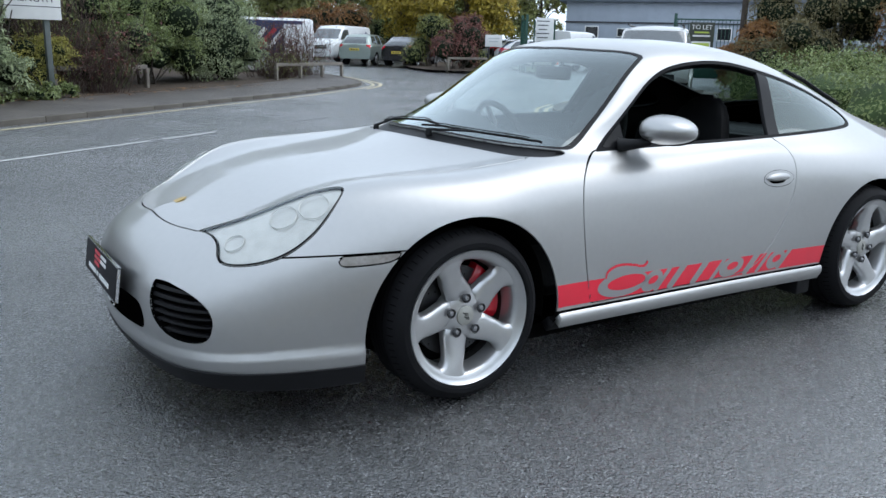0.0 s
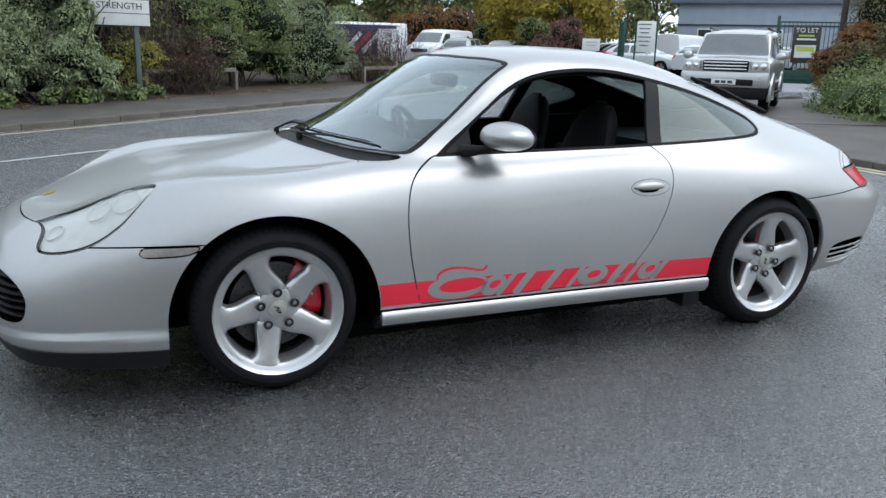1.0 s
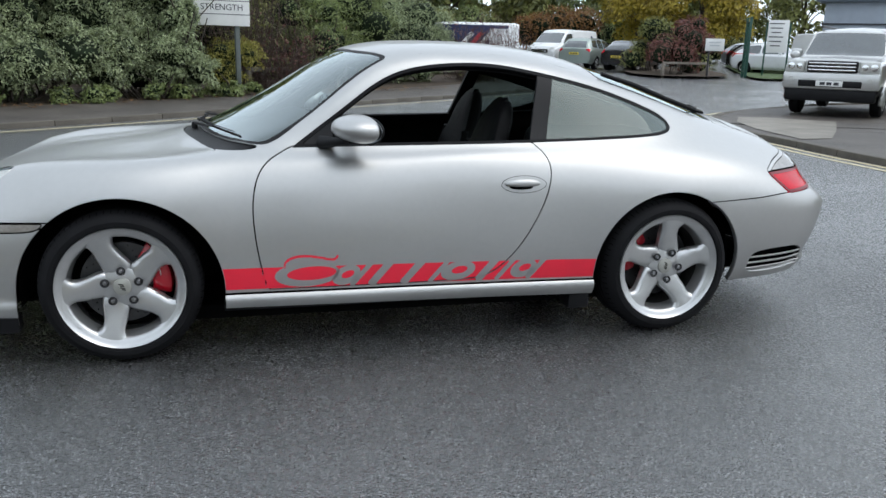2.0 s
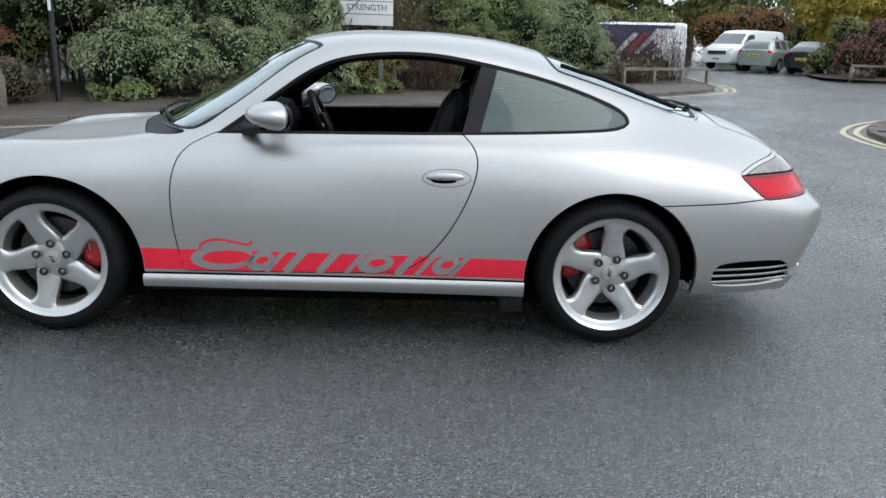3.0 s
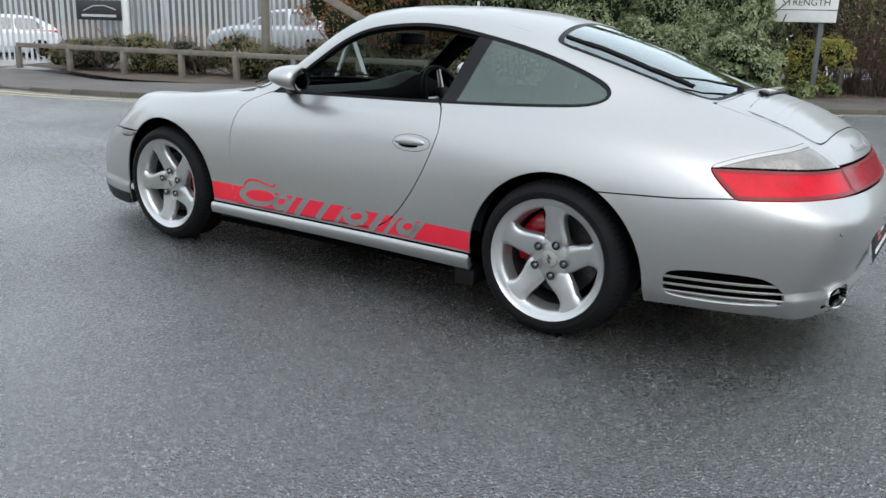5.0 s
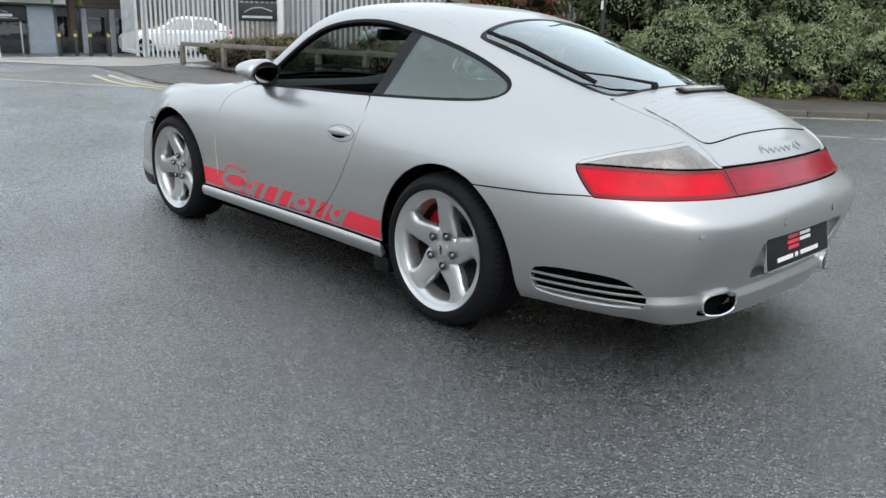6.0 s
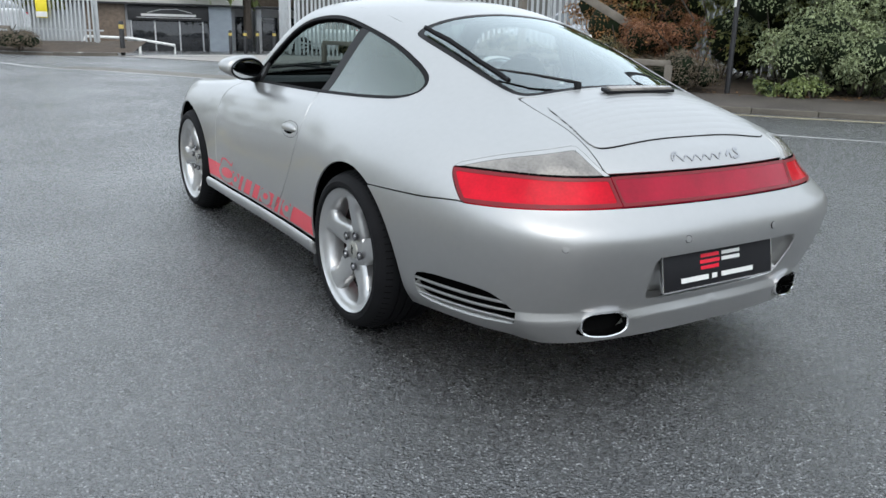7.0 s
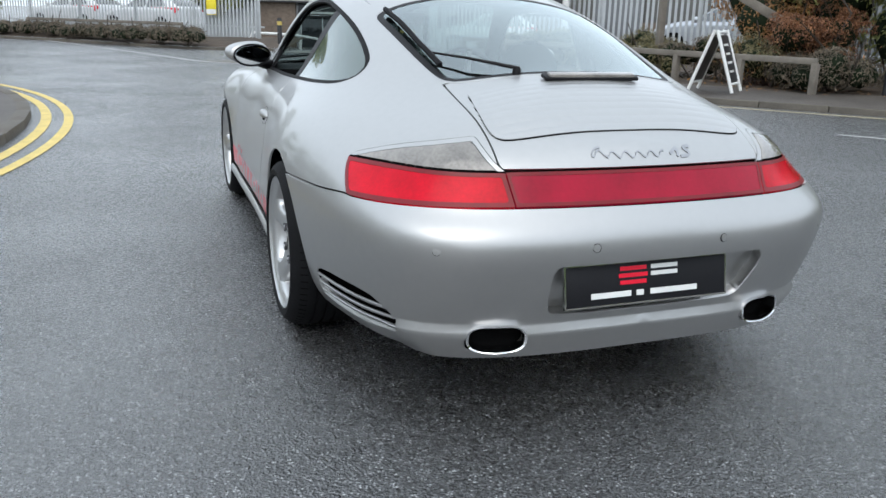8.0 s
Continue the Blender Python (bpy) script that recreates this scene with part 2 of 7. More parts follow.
PAINT = material("silver_paint", (0.435, 0.433, 0.426), rough=0.42, metal=0.93, coat=0.5, coat_rough=0.06, bump=0.008, bump_scale=1400, vary=0.02, vary_scale=40)
WHEEL = material("silver_wheel_paint", (0.49, 0.49, 0.488), rough=0.28, metal=0.8, coat=0.5, coat_rough=0.1, vary=0.06, vary_scale=20)
RED = material("red_vinyl", (0.72, 0.008, 0.035), rough=0.3, coat=0.5, vary=0.06, vary_scale=9)
RUBBER = material("black_rubber", (0.006, 0.006, 0.007), rough=0.65, spec=0.14, bump=0.1, bump_scale=90, vary=0.3, vary_scale=12)
TYRE = material("tyre_rubber", (0.007, 0.007, 0.008), rough=0.7, spec=0.14, bump=0.12, bump_scale=160, vary=0.35, vary_scale=9)
BLACK = material("black_plastic", (0.007, 0.007, 0.008), rough=0.5, spec=0.2, bump=0.05, bump_scale=300, vary=0.2, vary_scale=10)
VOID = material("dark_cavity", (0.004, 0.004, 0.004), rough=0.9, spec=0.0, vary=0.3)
LEATHER = material("black_leather", (0.004, 0.004, 0.0045), rough=0.6, spec=0.12, bump=0.25, bump_scale=220, vary=0.25, vary_scale=8)
DISC = material("brake_disc_steel", (0.08, 0.08, 0.083), rough=0.45, metal=0.9, vary=0.3, vary_scale=15)
STEEL = material("brake_steel", (0.32, 0.32, 0.33), rough=0.38, metal=1.0, vary=0.2, vary_scale=15, bump=0.1, bump_scale=200)
# silver barrel coloured dark for the shade behind the spokes
BARREL = material("shaded_rim_barrel", (0.055, 0.053, 0.05), rough=0.5, metal=0.3, vary=0.35, vary_scale=14)
CAP = material("champagne_cap", (0.42, 0.415, 0.38), rough=0.35, metal=0.6, vary=0.12, vary_scale=40)
BOLTHOLE = material("bolt_hole_grey", (0.10, 0.10, 0.105), rough=0.5, metal=0.5, vary=0.2, vary_scale=40)
CHROME = material("chrome", (0.75, 0.75, 0.76), rough=0.12, metal=1.0, vary=0.08, vary_scale=25)
CALIPER = material("red_caliper", (0.50, 0.006, 0.02), rough=0.35, coat=0.6, vary=0.1)
GLASS = glass_material("car_glass", (0.52, 0.62, 0.60), alpha=0.14)
QUARTER = misted_material()
LENS = glass_material("clear_lens", (0.97, 0.97, 0.96), alpha=0.05, graze=0.3)
REDLENS = material("red_lens", (0.50, 0.001, 0.014), rough=0.2, spec=0.14, coat=0.06, vary=0.3, vary_scale=8)
DEEPRED = material("dark_red_border", (0.16, 0.001, 0.006), rough=0.35, spec=0.3, coat=0.1, vary=0.2, vary_scale=14)
STRIPRED = material("deep_red_strip", (0.29, 0.002, 0.02), rough=0.22, spec=0.2, coat=0.08, vary=0.2, vary_scale=6)
SMOKE = material("smoked_lens", (0.205, 0.19, 0.172), rough=0.16, coat=0.7, vary=0.45, vary_scale=7)
REFLECTOR = material("lamp_reflector", (0.50, 0.50, 0.48), rough=0.3, metal=0.45, vary=0.15, vary_scale=30)
WHITEPAINT = material("white_paint", (0.78, 0.78, 0.77), rough=0.5, vary=0.08, vary_scale=6)
PLATEBLACK = material("plate_black", (0.010, 0.010, 0.012), rough=0.5, spec=0.2, vary=0.2)
BADGE = material("badge_steel", (0.36, 0.36, 0.37), rough=0.3, metal=1.0, vary=0.1, vary_scale=30)
GOLD = material("badge_gold", (0.55, 0.38, 0.12), rough=0.3, metal=0.8, vary=0.2)


def asphalt(name, base, wet, shine=1.0):
    m = bpy.data.materials.new(name)
    m.use_nodes = True
    n, l = m.node_tree.nodes, m.node_tree.links
    b = n["Principled BSDF"]
    tc = n.new("ShaderNodeTexCoord")
    vo, no, pat, spk = n.new("ShaderNodeTexVoronoi"), n.new("ShaderNodeTexNoise"), n.new("ShaderNodeTexNoise"), n.new("ShaderNodeTexVoronoi")
    vo.inputs["Scale"].default_value = 125
    no.inputs["Scale"].default_value, no.inputs["Detail"].default_value = 240, 4
    pat.inputs["Scale"].default_value, pat.inputs["Detail"].default_value = 0.55, 5
    spk.inputs["Scale"].default_value = 34
    for t in (vo, no, pat, spk):
        l.new(tc.outputs["Object"], t.inputs["Vector"])
    # brightest stones and sparse pale chips double as wet glints painted in colour
    ramp = n.new("ShaderNodeValToRGB")
    e = ramp.color_ramp.elements
    e[0].position, e[0].color = 0.0, (base * 0.25, base * 0.255, base * 0.265, 1)
    e[1].position, e[1].color = 1.0, (base * 4.8, base * 4.9, base * 5.0, 1)
    mid = e.new(0.78)
    mid.color = (base * 1.1, base * 1.13, base * 1.16, 1)
    sep = n.new("ShaderNodeSeparateColor")
    l.new(vo.outputs["Color"], sep.inputs[0]), l.new(sep.outputs[0], ramp.inputs[0])
    chip_glint = n.new("ShaderNodeSeparateColor")
    l.new(spk.outputs["Color"], chip_glint.inputs[0])
    rare, near = n.new("ShaderNodeMath"), n.new("ShaderNodeMath")
    rare.operation, rare.inputs[1].default_value = "GREATER_THAN", 0.962
    near.operation, near.inputs[1].default_value = "LESS_THAN", 0.21
    both = n.new("ShaderNodeMath")
    both.operation = "MULTIPLY"
    l.new(chip_glint.outputs[1], rare.inputs[0]), l.new(spk.outputs["Distance"], near.inputs[0])
    l.new(rare.outputs[0], both.inputs[0]), l.new(near.outputs[0], both.inputs[1])
    mix = n.new("ShaderNodeMix")
    mix.data_type = "RGBA"
    mix.inputs["B"].default_value = (0.5, 0.5, 0.48, 1)
    l.new(both.outputs[0], mix.inputs["Factor"]), l.new(ramp.outputs[0], mix.inputs["A"])
    tone, damp = n.new("ShaderNodeMapRange"), n.new("ShaderNodeMix")
    tone.inputs["From Min"].default_value, tone.inputs["From Max"].default_value = 0.3, 0.7
    tone.inputs["To Min"].default_value, tone.inputs["To Max"].default_value = 0.78, 1.2
    damp.data_type, damp.blend_type = "RGBA", "MULTIPLY"
    damp.inputs["Factor"].default_value = 1.0
    tar, seam = n.new("ShaderNodeMapRange"), n.new("ShaderNodeMix")
    tar.inputs["From Min"].default_value, tar.inputs["From Max"].default_value = 0.22, 0.6
    tar.inputs["To Min"].default_value, tar.inputs["To Max"].default_value = 1.0, 0.06
    seam.data_type, seam.blend_type = "RGBA", "MULTIPLY"
    seam.inputs["Factor"].default_value = 1.0
    l.new(vo.outputs["Distance"], tar.inputs["Value"]), l.new(mix.outputs["Result"], seam.inputs["A"]), l.new(tar.outputs[0], seam.inputs["B"])
    l.new(pat.outputs["Fac"], tone.inputs["Value"]), l.new(seam.outputs["Result"], damp.inputs["A"]), l.new(tone.outputs[0], damp.inputs["B"])
    l.new(damp.outputs["Result"], b.inputs["Base Color"])
    mr = n.new("ShaderNodeMapRange")
    mr.inputs["From Min"].default_value, mr.inputs["From Max"].default_value = 0.32, 0.68
    mr.inputs["To Min"].default_value, mr.inputs["To Max"].default_value = wet - 0.1, wet + 0.12
    l.new(pat.outputs["Fac"], mr.inputs["Value"]), l.new(mr.outputs[0], b.inputs["Roughness"])
    b.inputs["Specular IOR Level"].default_value = 0.4
    # the water film: thick and smooth in the hollows, thin and dull on single stones
    film = n.new("ShaderNodeMapRange")
    film.inputs["From Min"].default_value, film.inputs["From Max"].default_value = 0.30, 0.72
    film.inputs["To Min"].default_value, film.inputs["To Max"].default_value = 0.8 * shine, 0.5 * shine
    l.new(pat.outputs["Fac"], film.inputs["Value"]), l.new(film.outputs[0], b.inputs["Coat Weight"])
    dull = n.new("ShaderNodeMapRange")
    dull.inputs["To Min"].default_value, dull.inputs["To Max"].default_value = 0.10, 0.40
    l.new(sep.outputs[1], dull.inputs["Value"]), l.new(dull.outputs[0], b.inputs["Coat Roughness"])
    b.inputs["Coat IOR"].default_value = 2.3
    h = n.new("ShaderNodeMath")
    h.operation = "MULTIPLY_ADD"
    h.inputs[1].default_value = -1.6
    l.new(vo.outputs["Distance"], h.inputs[0]), l.new(no.outputs["Fac"], h.inputs[2])
    bp = n.new("ShaderNodeBump")
    bp.inputs["Strength"].default_value, bp.inputs["Distance"].default_value = 1.0, 0.008
    l.new(h.outputs[0], bp.inputs["Height"]), l.new(bp.outputs[0], b.inputs["Normal"])
    wb = n.new("ShaderNodeBump")
    wb.inputs["Strength"].default_value, wb.inputs["Distance"].default_value = 0.52, 0.005
    l.new(h.outputs[0], wb.inputs["Height"]), l.new(wb.outputs[0], b.inputs["Coat Normal"])
    return m


ROAD = asphalt("wet_asphalt", 0.112, 0.5, 1.4)
PATH = material("pavement_asphalt", (0.068, 0.058, 0.049), rough=0.6, bump=0.5, bump_scale=150, vary=0.4, vary_scale=1.2)
KERB = material("kerb_concrete", (0.092, 0.080, 0.064), rough=0.7, bump=0.4, bump_scale=70, vary=0.35, vary_scale=2.5)
YELLOW = material("yellow_line", (0.56, 0.42, 0.11), rough=0.55, bump=0.3, bump_scale=120, vary=0.22, vary_scale=7)
PALEYELLOW = material("faded_yellow_line", (0.46, 0.40, 0.25), rough=0.6, bump=0.3, bump_scale=120, vary=0.3, vary_scale=9)
WHITELINE = material("worn_white_line", (0.42, 0.42, 0.41), rough=0.55, bump=0.3, bump_scale=120, vary=0.3, vary_scale=6)
FADEDWHITE = material("nearly_gone_white_line", (0.17, 0.17, 0.17), rough=0.5, bump=0.3, bump_scale=120, vary=0.45, vary_scale=9)
# near-black green: the shade deep in a bush, painted on its filler core
LEAFSHADE = material("foliage_shade", (0.014, 0.021, 0.011), rough=0.9, spec=0.1, vary=0.5, vary_scale=6)
SOIL = material("leaf_litter", (0.06, 0.042, 0.028), rough=0.9, bump=0.8, bump_scale=40, vary=0.5, vary_scale=3)
GRASS = material("grass_turf", (0.045, 0.075, 0.018), rough=0.8, bump=0.8, bump_scale=60, vary=0.45, vary_scale=2.0)
BARK = material("bark", (0.06, 0.048, 0.038), rough=0.9, bump=0.8, bump_scale=30, vary=0.4, vary_scale=5)
TWIG = material("twigs", (0.085, 0.055, 0.045), rough=0.85, vary=0.4, vary_scale=5)
WOOD = material("weathered_rail", (0.17, 0.15, 0.125), rough=0.8, bump=0.5, bump_scale=40, vary=0.35, vary_scale=4)
GALV = material("galvanised_steel", (0.5, 0.52, 0.53), rough=0.5, metal=0.4, vary=0.15, vary_scale=4, bump=0.08, bump_scale=80)
GREENMETAL = material("dark_green_paint", (0.012, 0.06, 0.042), rough=0.45, vary=0.2)
CLAD = material("grey_blue_cladding", (0.33, 0.37, 0.43), rough=0.5, vary=0.1, vary_scale=1.5)
BRICK = material("brown_brick", (0.17, 0.13, 0.1), rough=0.85, bump=0.4, bump_scale=40, vary=0.3, vary_scale=9)
CARPANE = material("parked_car_glass", (0.05, 0.058, 0.062), rough=0.05, spec=0.9, coat=1.0, coat_rough=0.02, vary=0.2)
DARKPANE = material("dark_window", (0.015, 0.017, 0.02), rough=0.08, spec=0.6, vary=0.2)
SIGNBLACK = material("sign_black", (0.02, 0.02, 0.022), rough=0.4, vary=0.2)
SIGNWHITE = material("sign_white", (0.72, 0.72, 0.70), rough=0.45, vary=0.06, vary_scale=5)
INK = material("sign_ink", (0.03, 0.03, 0.035), rough=0.5, vary=0.2)
LAUREL = leaf_material("laurel_leaf", (0.024, 0.040, 0.015), (0.33, 0.385, 0.205), rough=0.34, spec=0.55)
LAUREL2 = leaf_material("laurel_leaf_warm", (0.025, 0.045, 0.014), (0.22, 0.27, 0.09), rough=0.36, spec=0.6)
AUTUMN = leaf_material("autumn_leaf", (0.07, 0.03, 0.012), (0.30, 0.15, 0.05))
BROWNLEAF = leaf_material("dull_brown_leaf", (0.035, 0.028, 0.02), (0.17, 0.135, 0.095))
COPPER = leaf_material("copper_leaf", (0.05, 0.018, 0.012), (0.27, 0.12, 0.055))
GOLDLEAF = leaf_material("golden_leaf", (0.12, 0.09, 0.012), (0.40, 0.31, 0.04))
YELLOWGREEN = leaf_material("yellow_green_leaf", (0.08, 0.08, 0.016), (0.36, 0.33, 0.07))
OLIVE = leaf_material("olive_leaf", (0.04, 0.05, 0.015), (0.24, 0.25, 0.08))
WILD = leaf_material("wild_olive_brown_leaf", (0.04, 0.036, 0.016), (0.21, 0.18, 0.085))
RUSSET = leaf_material("russet_twig_leaf", (0.06, 0.025, 0.02), (0.18, 0.07, 0.055))
GRASSBLADE = leaf_material("grass_blade", (0.045, 0.07, 0.018), (0.24, 0.29, 0.11))
# ---- the coupe's body surface: a spline net of lines (sill to roof) by stations (nose to tail), half a car, y >= 0 ----
# each line: (x, y, z) at the stations nose, nose side, corner, wing, front axle, door front, pillar, screen top, seat, quarter, rear axle, haunch, corner, tail side, tail
NET = [
    [(-2.13, 0, .15), (-2.10, .32, .15), (-1.96, .63, .15), (-1.57, .775, .145), (-1.175, .81, .175), (-.8, .80, .185), (-.45, .802, .186), (-.1, .805, .188), (.3, .815, .190), (.7, .83, .192), (1.175, .85, .2), (1.6, .80, .215), (1.955, .675, .205), (2.11, .40, .205), (2.14, 0, .21)],
    [(-2.18, 0, .24), (-2.145, .33, .24), (-2.0, .64, .24), (-1.6, .785, .25), (-1.175, .845, .25), (-.8, .842, .25), (-.45, .845, .25), (-.1, .847, .25), (.3, .855, .26), (.7, .868, .26), (1.175, .89, .29), (1.61, .842, .29), (2.005, .712, .29), (2.15, .40, .295), (2.178, 0, .30)],
    [(-2.205, 0, .38), (-2.165, .33, .38), (-2.02, .63, .38), (-1.61, .788, .40), (-1.175, .868, .40), (-.8, .848, .40), (-.45, .852, .40), (-.1, .856, .40), (.3, .866, .40), (.7, .883, .40), (1.175, .912, .42), (1.62, .868, .42), (2.055, .728, .42), (2.198, .41, .43), (2.225, 0, .43)],
    [(-2.185, 0, .47), (-2.14, .33, .48), (-1.99, .61, .49), (-1.62, .776, .54), (-1.175, .873, .55), (-.8, .843, .55), (-.45, .847, .55), (-.1, .85, .55), (.3, .86, .55), (.7, .878, .55), (1.175, .918, .56), (1.62, .872, .54), (2.08, .735, .54), (2.222, .41, .53), (2.243, 0, .525)],
    [(-2.155, 0, .535), (-2.09, .32, .55), (-1.93, .58, .57), (-1.61, .737, .64), (-1.175, .853, .68), (-.8, .818, .69), (-.45, .822, .69), (-.1, .825, .69), (.3, .837, .70), (.7, .858, .69), (1.175, .90, .68), (1.63, .854, .65), (2.068, .722, .595), (2.20, .41, .59), (2.228, 0, .59)],
    [(-2.105, 0, .575), (-2.03, .30, .595), (-1.87, .535, .628), (-1.59, .682, .735), (-1.175, .79, .772), (-.8, .765, .785), (-.45, .77, .795), (-.1, .775, .80), (.3, .787, .82), (.7, .80, .81), (1.175, .84, .79), (1.63, .80, .74), (2.025, .692, .64), (2.155, .41, .64), (2.19, 0, .64)],
    [(-2.075, 0, .597), (-1.99, .27, .617), (-1.83, .485, .666), (-1.57, .605, .775), (-1.175, .70, .80), (-.8, .70, .826), (-.45, .695, .845), (-.1, .70, .862), (.3, .712, .88), (.7, .718, .885), (1.175, .74, .87), (1.63, .72, .80), (1.97, .655, .71), (2.12, .42, .69), (2.155, 0, .69)],
    [(-2.05, 0, .612), (-1.96, .225, .63), (-1.80, .42, .675), (-1.55, .52, .768), (-1.175, .60, .797), (-.8, .62, .838), (-.43, .645, .925), (-.1, .60, 1.05), (.3, .60, 1.09), (.7, .61, 1.06), (1.175, .63, .955), (1.63, .585, .865), (1.93, .595, .785), (2.08, .43, .745), (2.13, 0, .73)],
    [(-2.03, 0, .623), (-1.93, .165, .643), (-1.77, .33, .69), (-1.53, .42, .758), (-1.175, .48, .792), (-.82, .52, .848), (-.39, .585, 1.0), (-.1, .52, 1.195), (.3, .505, 1.225), (.7, .50, 1.185), (1.175, .49, 1.063), (1.63, .44, .925), (1.90, .45, .848), (2.045, .33, .79), (2.11, 0, .765)],
    [(-2.01, 0, .632), (-1.90, .085, .655), (-1.74, .17, .706), (-1.51, .22, .768), (-1.19, .26, .803), (-.85, .28, .875), (-.46, .34, 1.062), (-.15, .29, 1.243), (.28, .28, 1.28), (.72, .28, 1.247), (1.21, .27, 1.113), (1.62, .22, .973), (1.87, .23, .9), (2.02, .17, .823), (2.09, 0, .79)],
    [(-1.99, 0, .64), (-1.88, 0, .662), (-1.73, 0, .712), (-1.5, 0, .772), (-1.2, 0, .815), (-.88, 0, .885), (-.5, 0, 1.085), (-.18, 0, 1.256), (.25, 0, 1.293), (.75, 0, 1.258), (1.25, 0, 1.12), (1.62, 0, .985), (1.85, 0, .915), (2.0, 0, .835), (2.07, 0, .805)],
]


def spline_weights(t):
    return np.stack([(1 - t) ** 3, 3 * t ** 3 - 6 * t ** 2 + 4, -3 * t ** 3 + 3 * t ** 2 + 3 * t + 1, t ** 3], -1) / 6


def padded(p):
    """The net with a ring of ghosts: mirrored over the middle plane at nose, tail and roof, run on below the sill."""
    flip = np.array((1, -1, 1))
    p = np.concatenate([2 * p[:1] - p[1:2], p, p[-2:-1] * flip], 0)
    return np.concatenate([p[:, 1:2] * flip, p, p[:, -2:-1] * flip], 1)


def along(p, steps):
    """Cubic spline samples along the first axis of a padded net."""
    n = len(p) - 3
    u = np.linspace(0, n, n * steps + 1)
    i = np.minimum(u.astype(int), n - 1)
    w = spline_weights(u - i)
    return sum(w[:, k].reshape(-1, *[1] * (p.ndim - 1)) * p[i + k] for k in range(4))


def body_grid(sv, su):
    want = np.array(NET, float)
    p = want.copy()
    for _ in range(3):
        q = padded(p)
        q = (q[:-2] + 4 * q[1:-1] + q[2:]) / 6
        q = (q[:, :-2] + 4 * q[:, 1:-1] + q[:, 2:]) / 6
        p = p + (want - q)
    g = along(padded(p), sv)
    g = along(g.transpose(1, 0, 2), su).transpose(1, 0, 2)
    g[-1, :, 1] = 0
    g[:, 0, 1] = 0
    g[:, -1, 1] = 0
    return g


def body_mesh(sv=10, su=14):
    """Both halves welded: vertices, normals, triangles."""
    g = body_grid(sv, su)
    a, b = g.shape[:2]
    v = g.reshape(-1, 3)
    k = np.arange(a * b).reshape(a, b)
    q = np.stack([k[:-1, :-1], k[:-1, 1:], k[1:, 1:], k[1:, :-1]], -1).reshape(-1, 4)
    f = np.concatenate([q[:, [0, 2, 1]], q[:, [0, 3, 2]]])
    v2 = v * (1, -1, 1)
    f2 = f[:, ::-1] + len(v)
    v, f = np.concatenate([v, v2]), np.concatenate([f, f2])
    key = np.round(v * 1e5).astype(np.int64)
    _, first, inv = np.unique(key, axis=0, return_index=True, return_inverse=True)
    v, f = v[first], inv.reshape(-1)[f]
    f = f[(f[:, 0] != f[:, 1]) & (f[:, 1] != f[:, 2]) & (f[:, 2] != f[:, 0])]
    return v, vertex_normals(v, f), f


def vertex_normals(v, f):
    n = np.cross(v[f[:, 1]] - v[f[:, 0]], v[f[:, 2]] - v[f[:, 0]])
    out = np.zeros_like(v)
    for k in range(3):
        np.add.at(out, f[:, k], n)
    return out / np.maximum(np.linalg.norm(out, axis=1, keepdims=True), 1e-12)

# ---- the silver coupe, nose towards -x, standing on the road ----
car = empty("sports_car", pose(0, 0, -.006))
tagged(car, "silver two-door sports coupe with red side stripes on wet asphalt", "car")
BODY = body_mesh(10, 16)


def creased(mesh):
    """The small step along the foot of both bumpers."""
    v, n, f = mesh
    foot = np.where(v[:, 0] > 0, .300, .268)
    t = np.clip((foot - v[:, 2]) / .012, 0, 1)
    r = np.clip((np.where(v[:, 0] > 0, v[:, 0] - 1.95, -v[:, 0] - 1.5)) / .08, 0, 1)
    w = v + n * (np.where(v[:, 0] > 0, .020, .012) * t * t * (3 - 2 * t) * r)[:, None]
    return w, vertex_normals(w, f), f


BODY = creased(BODY)
FRONT_AXLE, REAR_AXLE, AXLE_Z = -1.175, 1.172, 0.316


def x_z(v):
    return v[:, [0, 2]]


def x_y(v):
    return v[:, :2]


def round_tail(v):
    return np.stack([0.9 * np.arctan2(np.abs(v[:, 1]), v[:, 0] - 1.3), v[:, 2]], 1)


def mirrored(half):
    """An outline given for y >= 0 from the middle line outwards and back, closed over the middle."""
    return [(x, y) for x, y in half] + [(x, -y) for x, y in reversed(half)]


def arches(v):
    x, y, z = v.T
    f = np.hypot(x + 1.172, np.maximum(z - 0.287, 0)) - 0.390
    r = np.hypot(x - 1.178, np.maximum(z - 0.296, 0)) - 0.368
    return np.maximum(np.minimum(f, r), 0.45 - np.abs(y))


DLO_LINE = rounded([(-.50, .846), (-.50, .846), (-.29, .995), (-.10, 1.135), (.08, 1.19), (.37, 1.207), (.64, 1.165), (.92, 1.103), (1.15, 1.025), (1.275, .965), (1.262, .90), (1.02, .884), (.54, .866), (0, .856)])
DOOR_LINE = rounded([(-.50, .852), (-.50, .852), (-.628, .79), (-.668, .66), (-.66, .50), (-.635, .36), (-.615, .287), (-.615, .287), (.20, .290), (.34, .315), (.46, .43), (.555, .59), (.607, .74), (.592, .82), (.54, .872), (.54, .872)])
HOOD_LINE = rounded(mirrored([(-2.03, 0), (-2.03, .12), (-2.012, .25), (-1.972, .37), (-1.972, .37), (-1.86, .435), (-1.72, .51), (-1.60, .575), (-1.35, .635), (-1.05, .65), (-.80, .655), (-.80, .655), (-.86, .45), (-.93, .2), (-.945, 0)]))
